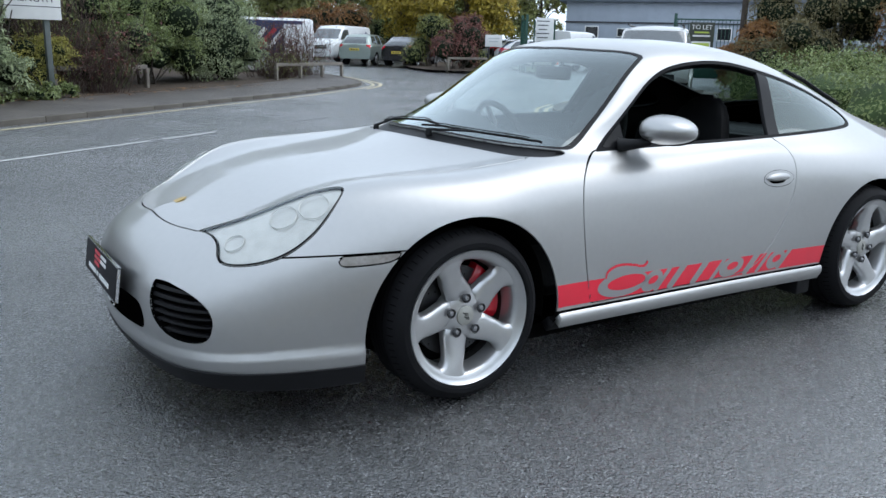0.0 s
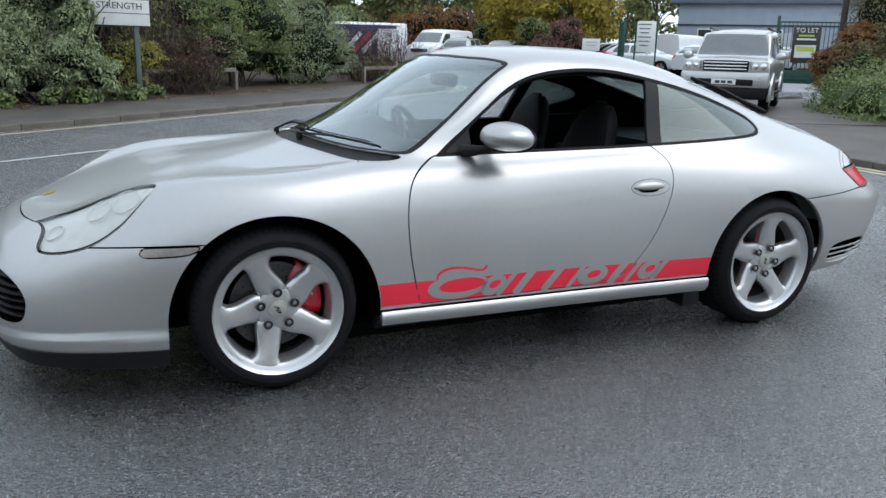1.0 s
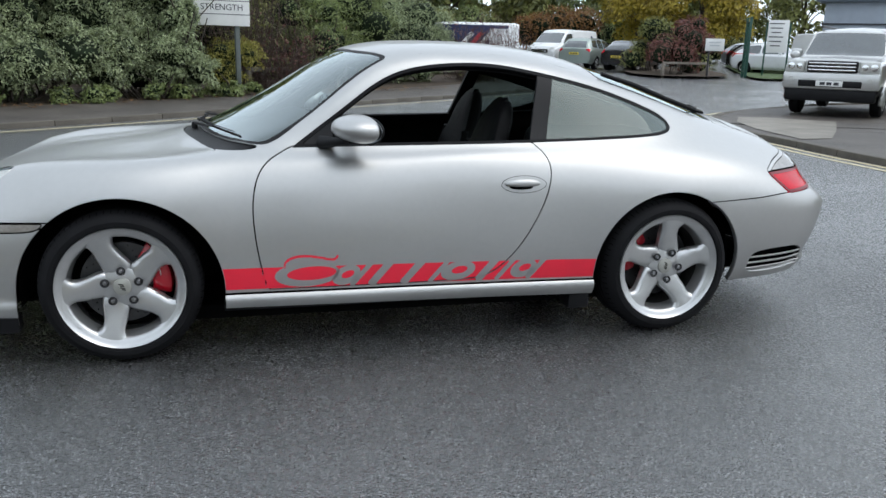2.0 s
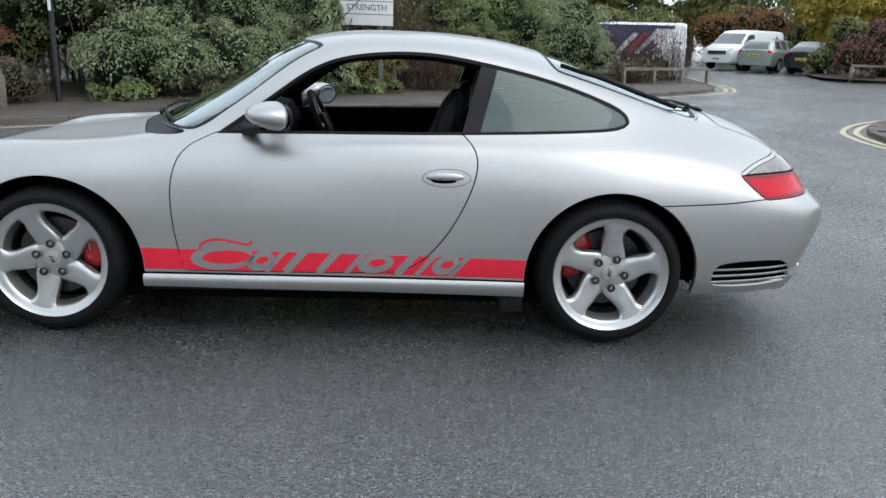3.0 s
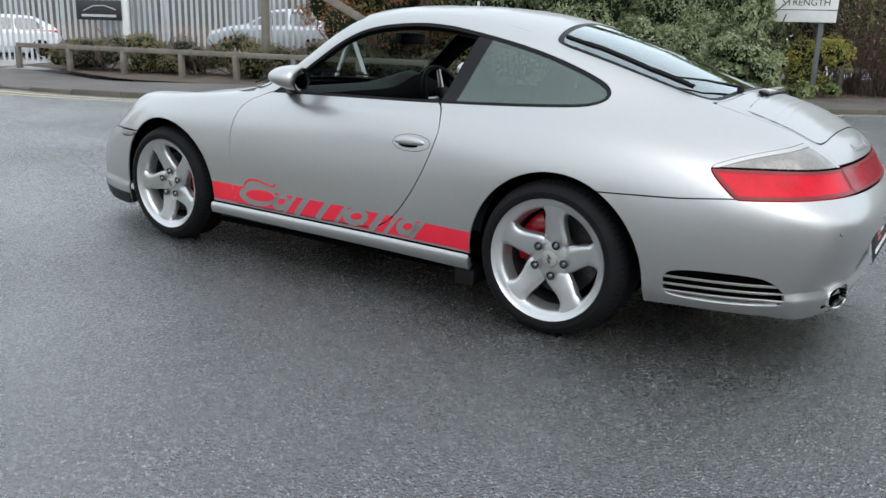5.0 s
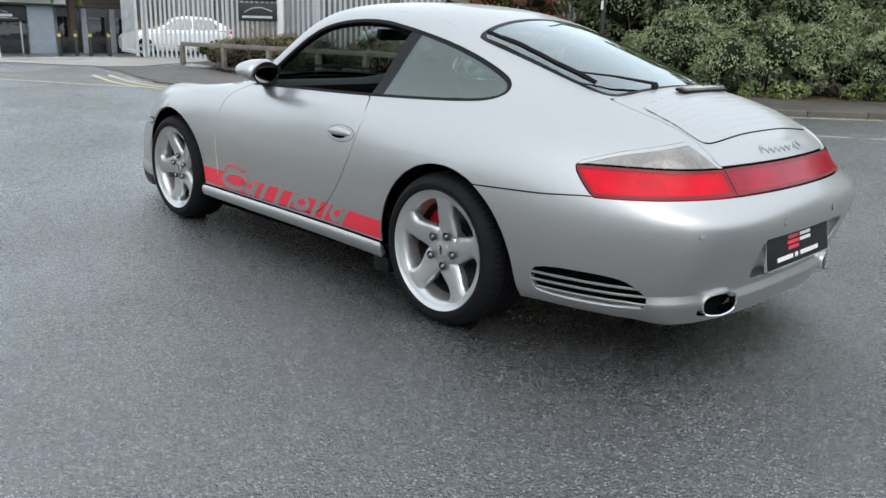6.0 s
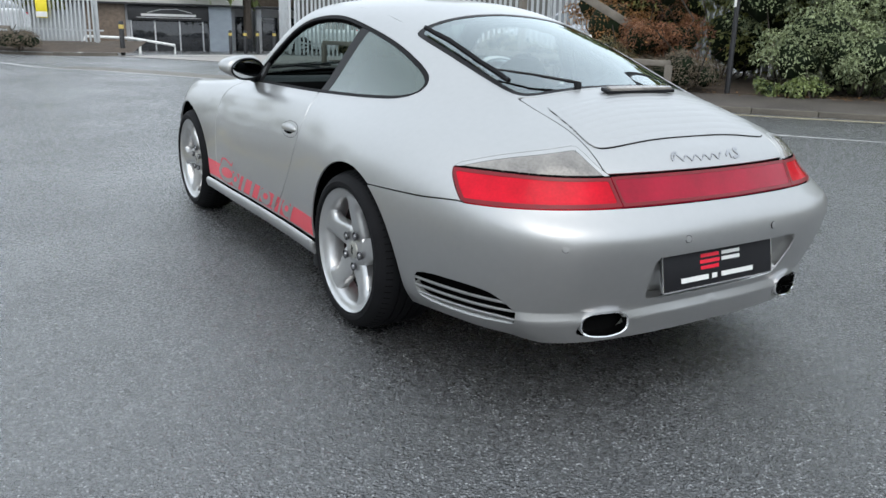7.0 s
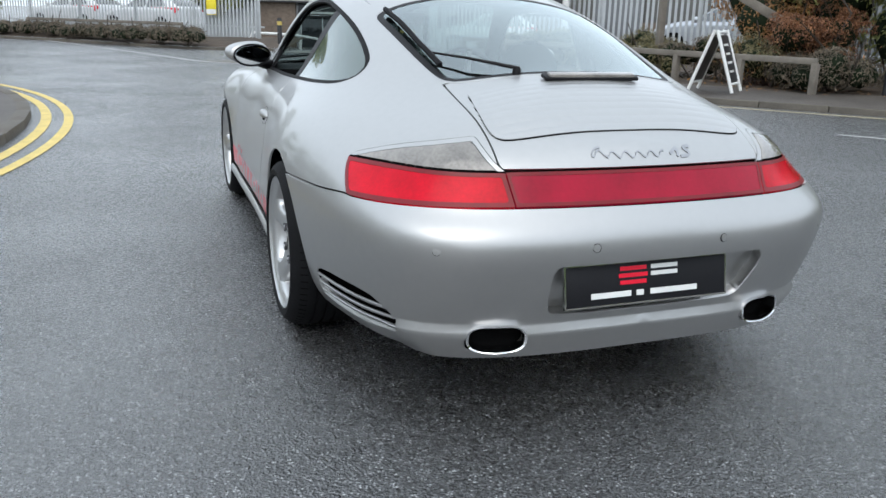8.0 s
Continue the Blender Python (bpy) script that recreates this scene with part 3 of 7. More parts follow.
WS_LINE = rounded(mirrored([(-.885, 0), (-.87, .2), (-.80, .45), (-.70, .62), (-.62, .67), (-.56, .655), (-.10, .515), (-.06, .49), (-.09, .43), (-.18, .25), (-.215, 0)]))
RW_LINE = rounded(mirrored([(.90, 0), (.915, .25), (.935, .42), (.955, .475), (1.0, .487), (1.3, .468), (1.54, .448), (1.61, .43), (1.645, .38), (1.67, .2), (1.68, 0)]))
LID_LINE = rounded(mirrored([(1.69, 0), (1.68, .2), (1.655, .385), (1.61, .442), (1.61, .442), (2.3, .442), (2.3, .442), (2.3, 0)]))
LAMP_LINE = rounded([(-1.968, .372), (-1.968, .372), (-1.86, .443), (-1.72, .52), (-1.60, .585), (-1.555, .625), (-1.575, .665), (-1.66, .70), (-1.78, .695), (-1.88, .655), (-1.95, .60), (-1.968, .555), (-1.945, .50), (-1.945, .44)])
TAIL_LINE = rounded([(.0, .731), (.0, .731), (.43, .731), (.45, .727), (.545, .808), (.56, .812), (.80, .775), (.945, .740), (.962, .73), (.95, .70), (.89, .632), (.89, .632), (.41, .642), (.0, .642), (.0, .642), (-.05, .642), (-.05, .731)], 2)


def dlo(v):
    return np.maximum(inside(x_z(v), DLO_LINE), 0.3 - np.abs(v[:, 1]))


def door(v):
    return np.maximum(inside(x_z(v), DOOR_LINE), 0.3 - np.abs(v[:, 1]))


def hood(v):
    return np.maximum(inside(x_y(v), HOOD_LINE), 0.55 - v[:, 2])


def screen(v):
    return np.maximum(inside(x_y(v), WS_LINE), 0.8 - v[:, 2])


def rear_screen(v):
    return np.maximum(inside(x_y(v), RW_LINE), 0.85 - v[:, 2])


def lid(v):
    return np.maximum(inside(x_y(v), LID_LINE), 0.735 - v[:, 2])


def lamp(v):
    return np.maximum(inside(np.stack([v[:, 0], np.abs(v[:, 1])], 1), LAMP_LINE), 0.45 - v[:, 2])


def tail(v):
    return np.maximum(inside(round_tail(v), TAIL_LINE), 1.6 - v[:, 0])


def front_bumper(v):
    x, y, z = v.T
    seam = np.interp(x, [-2.3, -1.98, -1.9, -1.84, -1.46, -1.3], [0.66, 0.66, 0.57, 0.571, 0.582, 0.585])
    return np.maximum(z - seam, x + 1.3)


def rear_bumper(v):
    x, y, z = v.T
    seam = np.interp(x, [1.3, 1.38, 1.65, 1.80, 2.3], [0.612, 0.614, 0.622, 0.634, 0.641])
    return np.maximum(z - seam, 1.3 - x)


def sill(v):
    x, y, z = v.T
    return np.maximum(np.maximum(z - np.interp(x, [-.8, .8], [0.277, 0.275]), np.abs(x) - 1.0), 0.3 - np.abs(y))


def roof_seam(v):
    """A narrow joint along each edge of the roof."""
    line = np.interp(v[:, 0], [-.08, .2, .6, .95], [.508, .475, .462, .468])
    return np.maximum(np.maximum(np.abs(np.abs(v[:, 1]) - line) - 0.0016, np.abs(v[:, 0] - .44) - .52), 1.1 - v[:, 2])


COWL_LINE = rounded(mirrored([(-.955, 0), (-.94, .2), (-.872, .45), (-.815, .62), (-.77, .672), (-.68, .688), (-.62, .672), (-.70, .615), (-.80, .45), (-.87, .2), (-.883, 0)]), 2)


def cowl(v):
    return np.maximum(np.maximum(inside(x_y(v), COWL_LINE), 0.75 - v[:, 2]), -screen(v))


def intake(v):
    a = np.stack([np.abs(v[:, 1]), v[:, 2]], 1)
    return np.maximum(inside(a, INTAKE_LINE), v[:, 0] + 1.5)


def mouth(v):
    return np.maximum(inside(v[:, 1:], MOUTH_LINE), v[:, 0] + 1.5)


def vent(v):
    return np.maximum(np.maximum(inside(x_z(v), VENT_LINE), 0.3 - np.abs(v[:, 1])), 1.5 - v[:, 0])


def plate_well(v):
    return np.maximum(inside(v[:, 1:], WELL_LINE), 2.0 - v[:, 0])


def pipe(v):
    """The cut in the bumper round each exhaust tip."""
    y, z = np.abs(v[:, 1]) - .462, v[:, 2] - .262
    return np.maximum(((np.abs(y) / .083) ** 3 + (np.abs(np.where(z > 0, z, z * .8)) / .038) ** 3) ** (1 / 3) * .05 - .05, 2.0 - v[:, 0])


def marker(v):
    return np.maximum(inside(x_z(v), MARKER_LINE), v[:, 0] + 1.3)


INTAKE_LINE = rounded([(.40, .475), (.40, .475), (.46, .48), (.575, .455), (.635, .40), (.632, .32), (.595, .295), (.50, .30), (.425, .345), (.40, .42)])
MOUTH_LINE = rounded([(-.36, .37), (-.36, .30), (-.30, .285), (.30, .285), (.36, .30), (.36, .37), (.30, .40), (-.30, .40)])
VENT_LINE = rounded([(1.625, .368), (1.92, .374), (1.985, .348), (2.02, .29), (2.01, .250), (1.625, .250), (1.618, .30)], 2)
WELL_LINE = rounded([(-.29, .49), (.30, .49), (.40, .487), (.34, .340), (.30, .33), (-.29, .33), (-.325, .340), (-.335, .487)], 2)
MARKER_LINE = rounded([(-1.64, .573), (-1.64, .573), (-1.44, .580), (-1.44, .580), (-1.46, .548), (-1.62, .538), (-1.64, .545)], 2)
GAP = 0.0028


def outside(mesh, *fields, gap=GAP):
    for g in fields:
        mesh = clip(mesh, gap - g(mesh[0]))
    return mesh


def within(mesh, g, gap=GAP):
    return clip(mesh, g(mesh[0]) + gap)


def panel(name, mesh, mat, label="", parent=None, depth=0.008, lift=0.0):
    v, n, f = rimmed(mesh, depth, lift)
    return mesh_object(name, v, f, mat, parent or car, label, n)


def one_side(mesh, sign):
    return clip(mesh, -sign * mesh[0][:, 1])


def pushed(mesh, d):
    return mesh[0] + mesh[1] * d, mesh[1], mesh[2]


def finer(mesh, times=1):
    """Each triangle split in four."""
    v, n, f = mesh
    for _ in range(times):
        e = np.sort(np.concatenate([f[:, [0, 1]], f[:, [1, 2]], f[:, [2, 0]]]), 1)
        u, inv = np.unique(e, axis=0, return_inverse=True)
        inv = inv.reshape(-1) + len(v)
        k = len(f)
        a, b, c = inv[:k], inv[k:2 * k], inv[2 * k:]
        nm = n[u[:, 0]] + n[u[:, 1]]
        v = np.concatenate([v, (v[u[:, 0]] + v[u[:, 1]]) / 2])
        n = np.concatenate([n, nm / np.linalg.norm(nm, axis=1, keepdims=True)])
        f = np.concatenate([np.stack([f[:, 0], a, c], 1), np.stack([f[:, 1], b, a], 1), np.stack([f[:, 2], c, b], 1), np.stack([a, b, c], 1)])
    return v, n, f


shell = outside(BODY, arches, gap=0)
upper = outside(shell, screen, rear_screen, dlo, gap=0)
rest = outside(upper, hood, lid, lamp, tail, door)
low = outside(rest, front_bumper, rear_bumper, sill)
low = outside(low, roof_seam, cowl, gap=0)
panel("body_shell", low, PAINT)
panel("bonnet", within(outside(upper, lamp, cowl), hood), PAINT)
panel("windscreen_cowl", clip(upper, cowl(upper[0])), BLACK, "black plastic windscreen cowl", depth=0.02, lift=-0.010)
engine_lid = panel("engine_lid", within(upper, lid), PAINT)
for s in (-1, 1):
    panel("door", one_side(within(outside(upper, sill, cowl), door), s), PAINT)
    sm = finer(one_side(within(outside(upper, front_bumper, rear_bumper, gap=0), sill), s))
    base_z = np.interp(sm[0][:, 0], [-.8, .8], [.221, .206])
    sm = clip(sm, base_z - sm[0][:, 2])
    lo_z, hi_z = np.interp(sm[0][:, 0], [-.8, .8], [.221, .206]), np.interp(sm[0][:, 0], [-.8, .8], [.277, .275])
    q = np.clip((hi_z - sm[0][:, 2]) / (hi_z - lo_z), 0, 1)
    swell = .003 + .028 * np.sqrt(np.clip(1 - (1 - np.minimum(1, q * 1.5)) ** 2, 0, 1))
    sv = sm[0] + np.array((0, s, 0)) * swell[:, None]
    panel("sill", (sv, vertex_normals(sv, sm[2]), sm[2]), PAINT, depth=0.03)
fb = finer(within(outside(upper, hood, lamp, marker), front_bumper))
panel("front_bumper", outside(fb, intake, mouth, gap=0), PAINT, depth=0.007)
rb = within(outside(upper, tail, lid), rear_bumper)
panel("rear_bumper", outside(rb, vent, plate_well, pipe, gap=0), PAINT, depth=0.025, lift=0.005)
# the dark layer behind all seams
inner = outside(shell, screen, rear_screen, dlo, gap=-0.012)
inner = outside(inner, intake, mouth, vent, plate_well, lamp, pipe, cowl, gap=0)
v, n, f = pushed(inner, -0.012)
mesh_object("inner_shell", v, f, VOID, car, "", n)
# glass
for fn, nm, lb, wide_b in ((screen, "windscreen", "clear windscreen reflecting the pale sky", .017), (rear_screen, "rear_window", "rear window with a black border", .022)):
    g = clip(BODY, fn(BODY[0]))
    w = panel(nm, clip(g, fn(g[0]) + wide_b), GLASS, lb, depth=0.004, lift=-0.004)
    panel("glass_border", clip(g, -wide_b - 0.002 - fn(g[0])), BLACK, "", w, depth=0.006, lift=-0.003)
g = clip(BODY, dlo(BODY[0]))


def post(v):
    """Distance behind the slanted rear edge of the door window."""
    return v[:, 0] - (0.535 + (v[:, 2] - 0.866) * 0.30)


for s in (-1, 1):
    side = one_side(g, s)
    rim = clip(side, -0.013 - dlo(side[0]))
    panel("window_seal", rim, RUBBER, "", depth=0.012, lift=-0.002)
    body_in = clip(side, dlo(side[0]) + 0.012)
    pillar = clip(clip(body_in, -post(body_in[0])), post(clip(body_in, -post(body_in[0]))[0]) - 0.075)
    panel("window_post", pillar, BLACK, "", depth=0.02, lift=-0.004)
    quarter = clip(body_in, 0.076 - post(body_in[0]))
    panel("quarter_window", quarter, QUARTER, "misted grey-green quarter window", depth=0.004, lift=-0.005)
def pocket(name, g, deep, mat=VOID, side=0):
    m = clip(BODY, g(BODY[0]))
    if side:
        m = one_side(m, side)
    v, n, f = rimmed((m[0], m[1], m[2]), deep, 0.0)
    keep = f[len(m[2]):]
    back = m[2] + len(v)
    v2 = np.concatenate([v, m[0] - m[1] * deep])
    return mesh_object(name, v2, np.concatenate([keep[:, ::-1], back]), mat, car, "", np.concatenate([-n, m[1]]))


# lamps
for s in (-1, 1):
    lm = one_side(clip(BODY, lamp(BODY[0])), s)
    lens = clip(lm, lamp(lm[0]) + 0.004)
    head = panel("headlight", lens, LENS, "clear teardrop headlight lens", depth=0.01)
    pocket("reflector", lamp, 0.011, REFLECTOR, s).parent = head
    panel("lamp_seal", clip(lm, -0.005 - lamp(lm[0])), RUBBER, "", head, depth=0.05, lift=-0.004)
    for cx, cy, r in ((-1.665, .638, .050), (-1.755, .600, .046), (-1.90, .545, .034)):
        i = np.argmin(np.hypot(lm[0][:, 0] - cx, lm[0][:, 1] - s * cy))
        d = Vector(lm[1][i])
        at = Vector(lm[0][i]) - d * .007
        bm = bmesh.new()
        sweep(bm, [(r * math.cos(a), 0, r * math.sin(a)) for a in np.linspace(0, 2 * math.pi, 32, endpoint=False)], .0022, 8, closed=True)
        bowl = part("lamp_bowl", bm, REFLECTOR, head, smooth=True)
        bowl.matrix_local = Matrix.Translation(at) @ d.to_track_quat("Y", "Z").to_matrix().to_4x4()
        bm = bmesh.new()
        lathe(bm, [(.001, .003), (r * .45, .002), (r * .62, -.001), (r * .95, -.0015)], 28)
        glass = part("lamp_projector", bm, STEEL, head, smooth=True)
        glass.matrix_local = bowl.matrix_local.copy()
tl = clip(BODY, tail(BODY[0]))


def split(v):
    return v[:, 2] - 0.7285


def wide(v):
    return round_tail(v)[:, 0] - np.interp(v[:, 2], [.642, .731], [.412, .448])


for s in (-1, 1):
    t1 = one_side(within(tl, lambda v: -wide(v), 0.0015), s)
    red = within(within(t1, split, 0.003), tail, 0.002)
    lower = panel("tail_light", red, REDLENS, "red tail light lens", depth=0.02, lift=0.002)

    def lens_edge(v):
        return np.maximum(np.maximum(tail(v), split(v)), -wide(v))

    panel("lens_border", clip(finer(red), -0.013 - lens_edge(finer(red)[0])), DEEPRED, "", lower, depth=0.001, lift=0.0032)
    clear = within(t1, lambda v: -split(v), 0.002)
    panel("lamp_frame", clip(clear, -0.010 - tail(clear[0])), PAINT, "", lower, depth=0.02, lift=0.002)
    pane_ = within(clear, tail, 0.0125)
    panel("smoked_lens", within(pane_, lambda v: -split(v), 0.004), SMOKE, "grey smoked upper lens", lower, depth=0.02, lift=0.003)
    panel("lens_gasket", clip(t1, np.abs(split(t1[0]) - .0005) - 0.0035), VOID, "", lower, depth=0.001, lift=0.0016)
strip = within(within(tl, wide, 0.0025), lambda v: tail(v), 0.002)
strip_ob = panel("light_strip", strip, STRIPRED, "red reflector strip across the tail", depth=0.02, lift=0.002)
strip = finer(strip)
panel("lens_border", clip(strip, -0.011 - np.maximum(tail(strip[0]), wide(strip[0]))), DEEPRED, "", strip_ob, depth=0.001, lift=0.0032)
for s in (-1, 1):
    mk = one_side(clip(BODY, marker(BODY[0])), s)
    panel("side_marker", clip(mk, marker(mk[0]) + 0.003), SMOKE, "grey side indicator", depth=0.01, lift=0.003)
# intakes and vents: a deep dark pocket with slats


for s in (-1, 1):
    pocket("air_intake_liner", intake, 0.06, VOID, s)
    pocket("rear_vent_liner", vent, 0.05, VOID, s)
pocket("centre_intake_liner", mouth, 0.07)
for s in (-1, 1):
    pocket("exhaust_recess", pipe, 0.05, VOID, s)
pocket("plate_recess", plate_well, 0.032, PAINT)
for s in (-1, 1):
    m = one_side(clip(BODY, intake(BODY[0])), s)
    for k in range(6):
        z = 0.318 + 0.028 * k
        panel("intake_slat", clip(m, np.abs(m[0][:, 2] - z) - 0.006), BLACK, "", depth=0.03, lift=-0.012)
    m = finer(one_side(clip(BODY, vent(BODY[0])), s), 2)
    for z0 in (0.333, 0.304, 0.275):
        panel("vent_fin", clip(m, np.abs(m[0][:, 2] - z0) - 0.0034), PAINT, "", depth=0.007, lift=0.004)
# black lip under the front bumper
lip = clip(BODY, front_bumper(BODY[0]))
lip = clip(lip, -arches(lip[0]))
lip = clip(lip, lip[0][:, 2] - 0.206)
panel("chin_spoiler", lip, BLACK, "black chin spoiler", depth=0.06, lift=0.006)

# ---- details of the coupe ----


def on_side(poly, s, lift, name, mat, label="", parent=None, depth=0.0005):
    """A flat shape of (x, z) laid on the car's flank."""
    m = one_side(FLANK, s)
    return panel(name, clip(m, inside(x_z(m[0]), np.array(poly, float))), mat, label, parent, depth, lift)


FLANK = outside(BODY, arches, gap=0.002)
FLANK = clip(FLANK, np.maximum(FLANK[0][:, 2] - 0.80, np.abs(FLANK[0][:, 0]) - 1.0))
FLANK = clip(FLANK, 0.3 - np.abs(FLANK[0][:, 1]))
FLANK = finer(FLANK)


def ellipse(cx, cz, rx, rz, lean=0.0, n=28, start=0.0, end=1.0):
    out = []
    for k in range(n):
        a = 2 * math.pi * (start + (end - start) * k / n)
        dx, dz = rx * math.cos(a), rz * math.sin(a)
        out.append((cx + dx + lean * dz, cz + dz))
    return out


def stroke(points, w):
    """The outline of a band of width w along points."""
    p = rounded(points, 2, closed=False)
    return np.concatenate([offset2(p, w / 2), offset2(p, -w / 2)[::-1]])


def offset2(line, d):
    t = np.gradient(line, axis=0)
    t /= np.maximum(np.linalg.norm(t, axis=1, keepdims=True), 1e-9)
    return line + np.stack([-t[:, 1], t[:, 0]], 1) * d


# the side stripe with its row of slanting silver shapes
for s in (-1, 1):
    m = one_side(FLANK, s)
    band = clip(m, np.maximum(m[0][:, 2] - np.interp(m[0][:, 0], [-.8, .8], [.381, .369]), np.interp(m[0][:, 0], [-.8, .8], [.293, .286]) - m[0][:, 2]))
    band = clip(band, 0.0035 - np.abs(inside(x_z(band[0]), DOOR_LINE)))
    stripe = panel("side_stripe", band, RED, "red vinyl stripe above the sill", depth=0.0008, lift=0.0012)
    on_side(ellipse(-.455, .346, .132, .052, .25), s, .0020, "silver_shape", PAINT, "", stripe)
    on_side(ellipse(-.437, .350, .100, .029, .55), s, .0028, "red_shape", RED, "", stripe)
    on_side(stroke([(-.545, .372), (-.545, .405), (-.49, .426), (-.41, .418), (-.345, .400), (-.328, .424)], .010), s, .0020, "red_shape", RED, "", stripe)
    for x, rx in ((-.295, .055), (.185, .074), (.480, .056)):
        on_side(ellipse(x, .336, rx, .043, .45), s, .0020, "silver_shape", PAINT, "", stripe)
        on_side(ellipse(x + .006, .340, rx * .45, .017, .7), s, .0028, "red_shape", RED, "", stripe)
    for x, w in ((-.235, .020), (-.155, .032), (-.018, .032), (.098, .020), (.312, .032), (.395, .020), (.537, .022)):
        on_side(stroke([(x + .046, .386), (x + .004, .34), (x - .040, .288)], w), s, .0020, "silver_shape", PAINT, "", stripe)
# door handles
for s in (-1, 1):
    cx, cz = .474, .701
    base = on_side(ellipse(cx, cz, .102, .037, .1), s, .0006, "door_handle", BLACK, "silver door handle in an oval recess")
    on_side(ellipse(cx, cz, .0995, .0347, .1), s, .0013, "handle_recess", PAINT, "", base)
    # flat dark oval painted for the shade behind the grip
    on_side(ellipse(cx - .012, cz - .010, .054, .012, .1), s, .0024, "handle_shadow_gap", VOID, "", base)
    bm = bmesh.new()
    r = bmesh.ops.create_uvsphere(bm, u_segments=24, v_segments=12, radius=1)
    for q in bm.verts:
        q.co = Vector((q.co.x * .080, q.co.y * .018, q.co.z * .024 * (1 if q.co.z > 0 else .5)))
    grip = part("handle_grip", bm, PAINT, base, smooth=True)
    grip.matrix_local = pose(cx - .006, s * .8445, cz + .002, -s * 6, 0, 0)
# mirrors
for s in (-1, 1):
    bm = bmesh.new()
    bmesh.ops.create_uvsphere(bm, u_segments=40, v_segments=24, radius=1)
    for q in bm.verts:
        x, y, z = (math.copysign(abs(c) ** .86, c) for c in q.co)
        q.co = Vector((x * .122 if x < 0 else x * .036, y * .112, z * (.064 if z > 0 else .052) + z * (.012 * min(0, x) - .008 * y * s)))
    head = part("door_mirror", bm, PAINT, car, "silver teardrop door mirror on a black foot", smooth=True)
    head.matrix_basis = pose(-.225, s * .812, .928, 0, 6, -s * 24)
    bm = bmesh.new()
    bmesh.ops.create_uvsphere(bm, u_segments=32, v_segments=12, radius=1)
    for q in bm.verts:
        x, y, z = q.co
        q.co = Vector((.034 + x * .006, y * .100, z * .050))
    part("mirror_glass", bm, material("mirror_glass", (.30, .32, .34), rough=.04, metal=1.0) if s < 0 else bpy.data.materials["mirror_glass"], head, smooth=True)
    bm = bmesh.new()
    sweep(bm, [(.0345, .1045 * math.cos(a), .053 * math.sin(a)) for a in np.linspace(0, 2 * math.pi, 36, endpoint=False)], .0045, 6, closed=True)
    part("mirror_gasket", bm, BLACK, head, smooth=True)
    bm = bmesh.new()
    sweep(bm, [(-.285, s * .775, .885), (-.325, s * .735, .874), (-.375, s * .685, .866)], [.016, .020, .030], 12)
    foot = part("mirror_foot", bm, BLACK, car, smooth=True)
    side = one_side(clip(BODY, dlo(BODY[0]) + .015), s)
    panel("mirror_triangle", clip(side, side[0][:, 0] + .325), BLACK, "", depth=.015, lift=-.004)
# plates
for x0, yc, zc, tilt, nm in ((-2.217, 0, .428, -8, "front_plate"), (2.222, -.022, .421, 10, "rear_plate")):
    sgn = -1 if x0 < 0 else 1
    p = block(nm, (.012, .535, .115), (0, 0, 0), PLATEBLACK, car, bevel=.003, label="black show plate with red and white shapes")
    p.matrix_basis = pose(x0, yc, zc, 0, -tilt if sgn < 0 else -tilt, 0)
    rim_b = bmesh.new()
    for size, at in (((.010, .545, .005), (-sgn * .001, 0, .060)), ((.010, .545, .005), (-sgn * .001, 0, -.060)), ((.010, .005, .125), (-sgn * .001, .270, 0)), ((.010, .005, .125), (-sgn * .001, -.270, 0))):
        box(rim_b, size, at)
    part("plate_rim", rim_b, CHROME, p)
    d = sgn * .0068
    for z in (.042, .022, .002):
        block("red_bar", (.0018, .095 - .4 * abs(z - .022), .012), (d, -.052 * sgn, z), RED, p, bevel=0)
    for z in (.042, .022):
        block("white_bar", (.0018, .090, .012), (d, .052 * sgn, z), SIGNWHITE, p, bevel=0)
    for y, w in ((-.125, .13), (-.03, .024), (.085, .16)):
        block("white_bar", (.0018, w, .016), (d, y * sgn, -.030), SIGNWHITE, p, bevel=0)
# exhaust tips
for s in (-1, 1):
    bm = bmesh.new()
    sec = [(math.copysign(abs(math.cos(a)) ** .7, math.cos(a)) * .087, math.copysign(abs(math.sin(a)) ** .7, math.sin(a)) * .039) for a in np.linspace(0, 2 * math.pi, 40, endpoint=False)]
    rings = []
    for dx, k in ((-.10, .92), (.0, 1.0), (.006, .985), (.004, .91), (-.05, .88), (-.13, .80)):
        rings.append([bm.verts.new((dx + (.02 * (y * s < 0)) * 0 - abs(y) * .12, y * k, z * (k if dx > -.1 else .8))) for y, z in sec])
    for a, b in zip(rings, rings[1:]):
        for i in range(40):
            bm.faces.new((a[i], a[(i + 1) % 40], b[(i + 1) % 40], b[i]))
    bmesh.ops.recalc_face_normals(bm, faces=bm.faces)
    tip = part("exhaust_tip", bm, CHROME, car, "oval chrome exhaust tip", smooth=True)
    tip.matrix_basis = pose(2.163, s * .462, .265, 0, 0, s * 13) @ Matrix.Diagonal((1, 1.02, 1.05, 1))
    bm = bmesh.new()
    vs = [bm.verts.new((-.045 - abs(y) * .12, y * .88, z * .88)) for y, z in sec]
    bm.faces.new(vs)
    part("tip_dark", bm, VOID, tip)
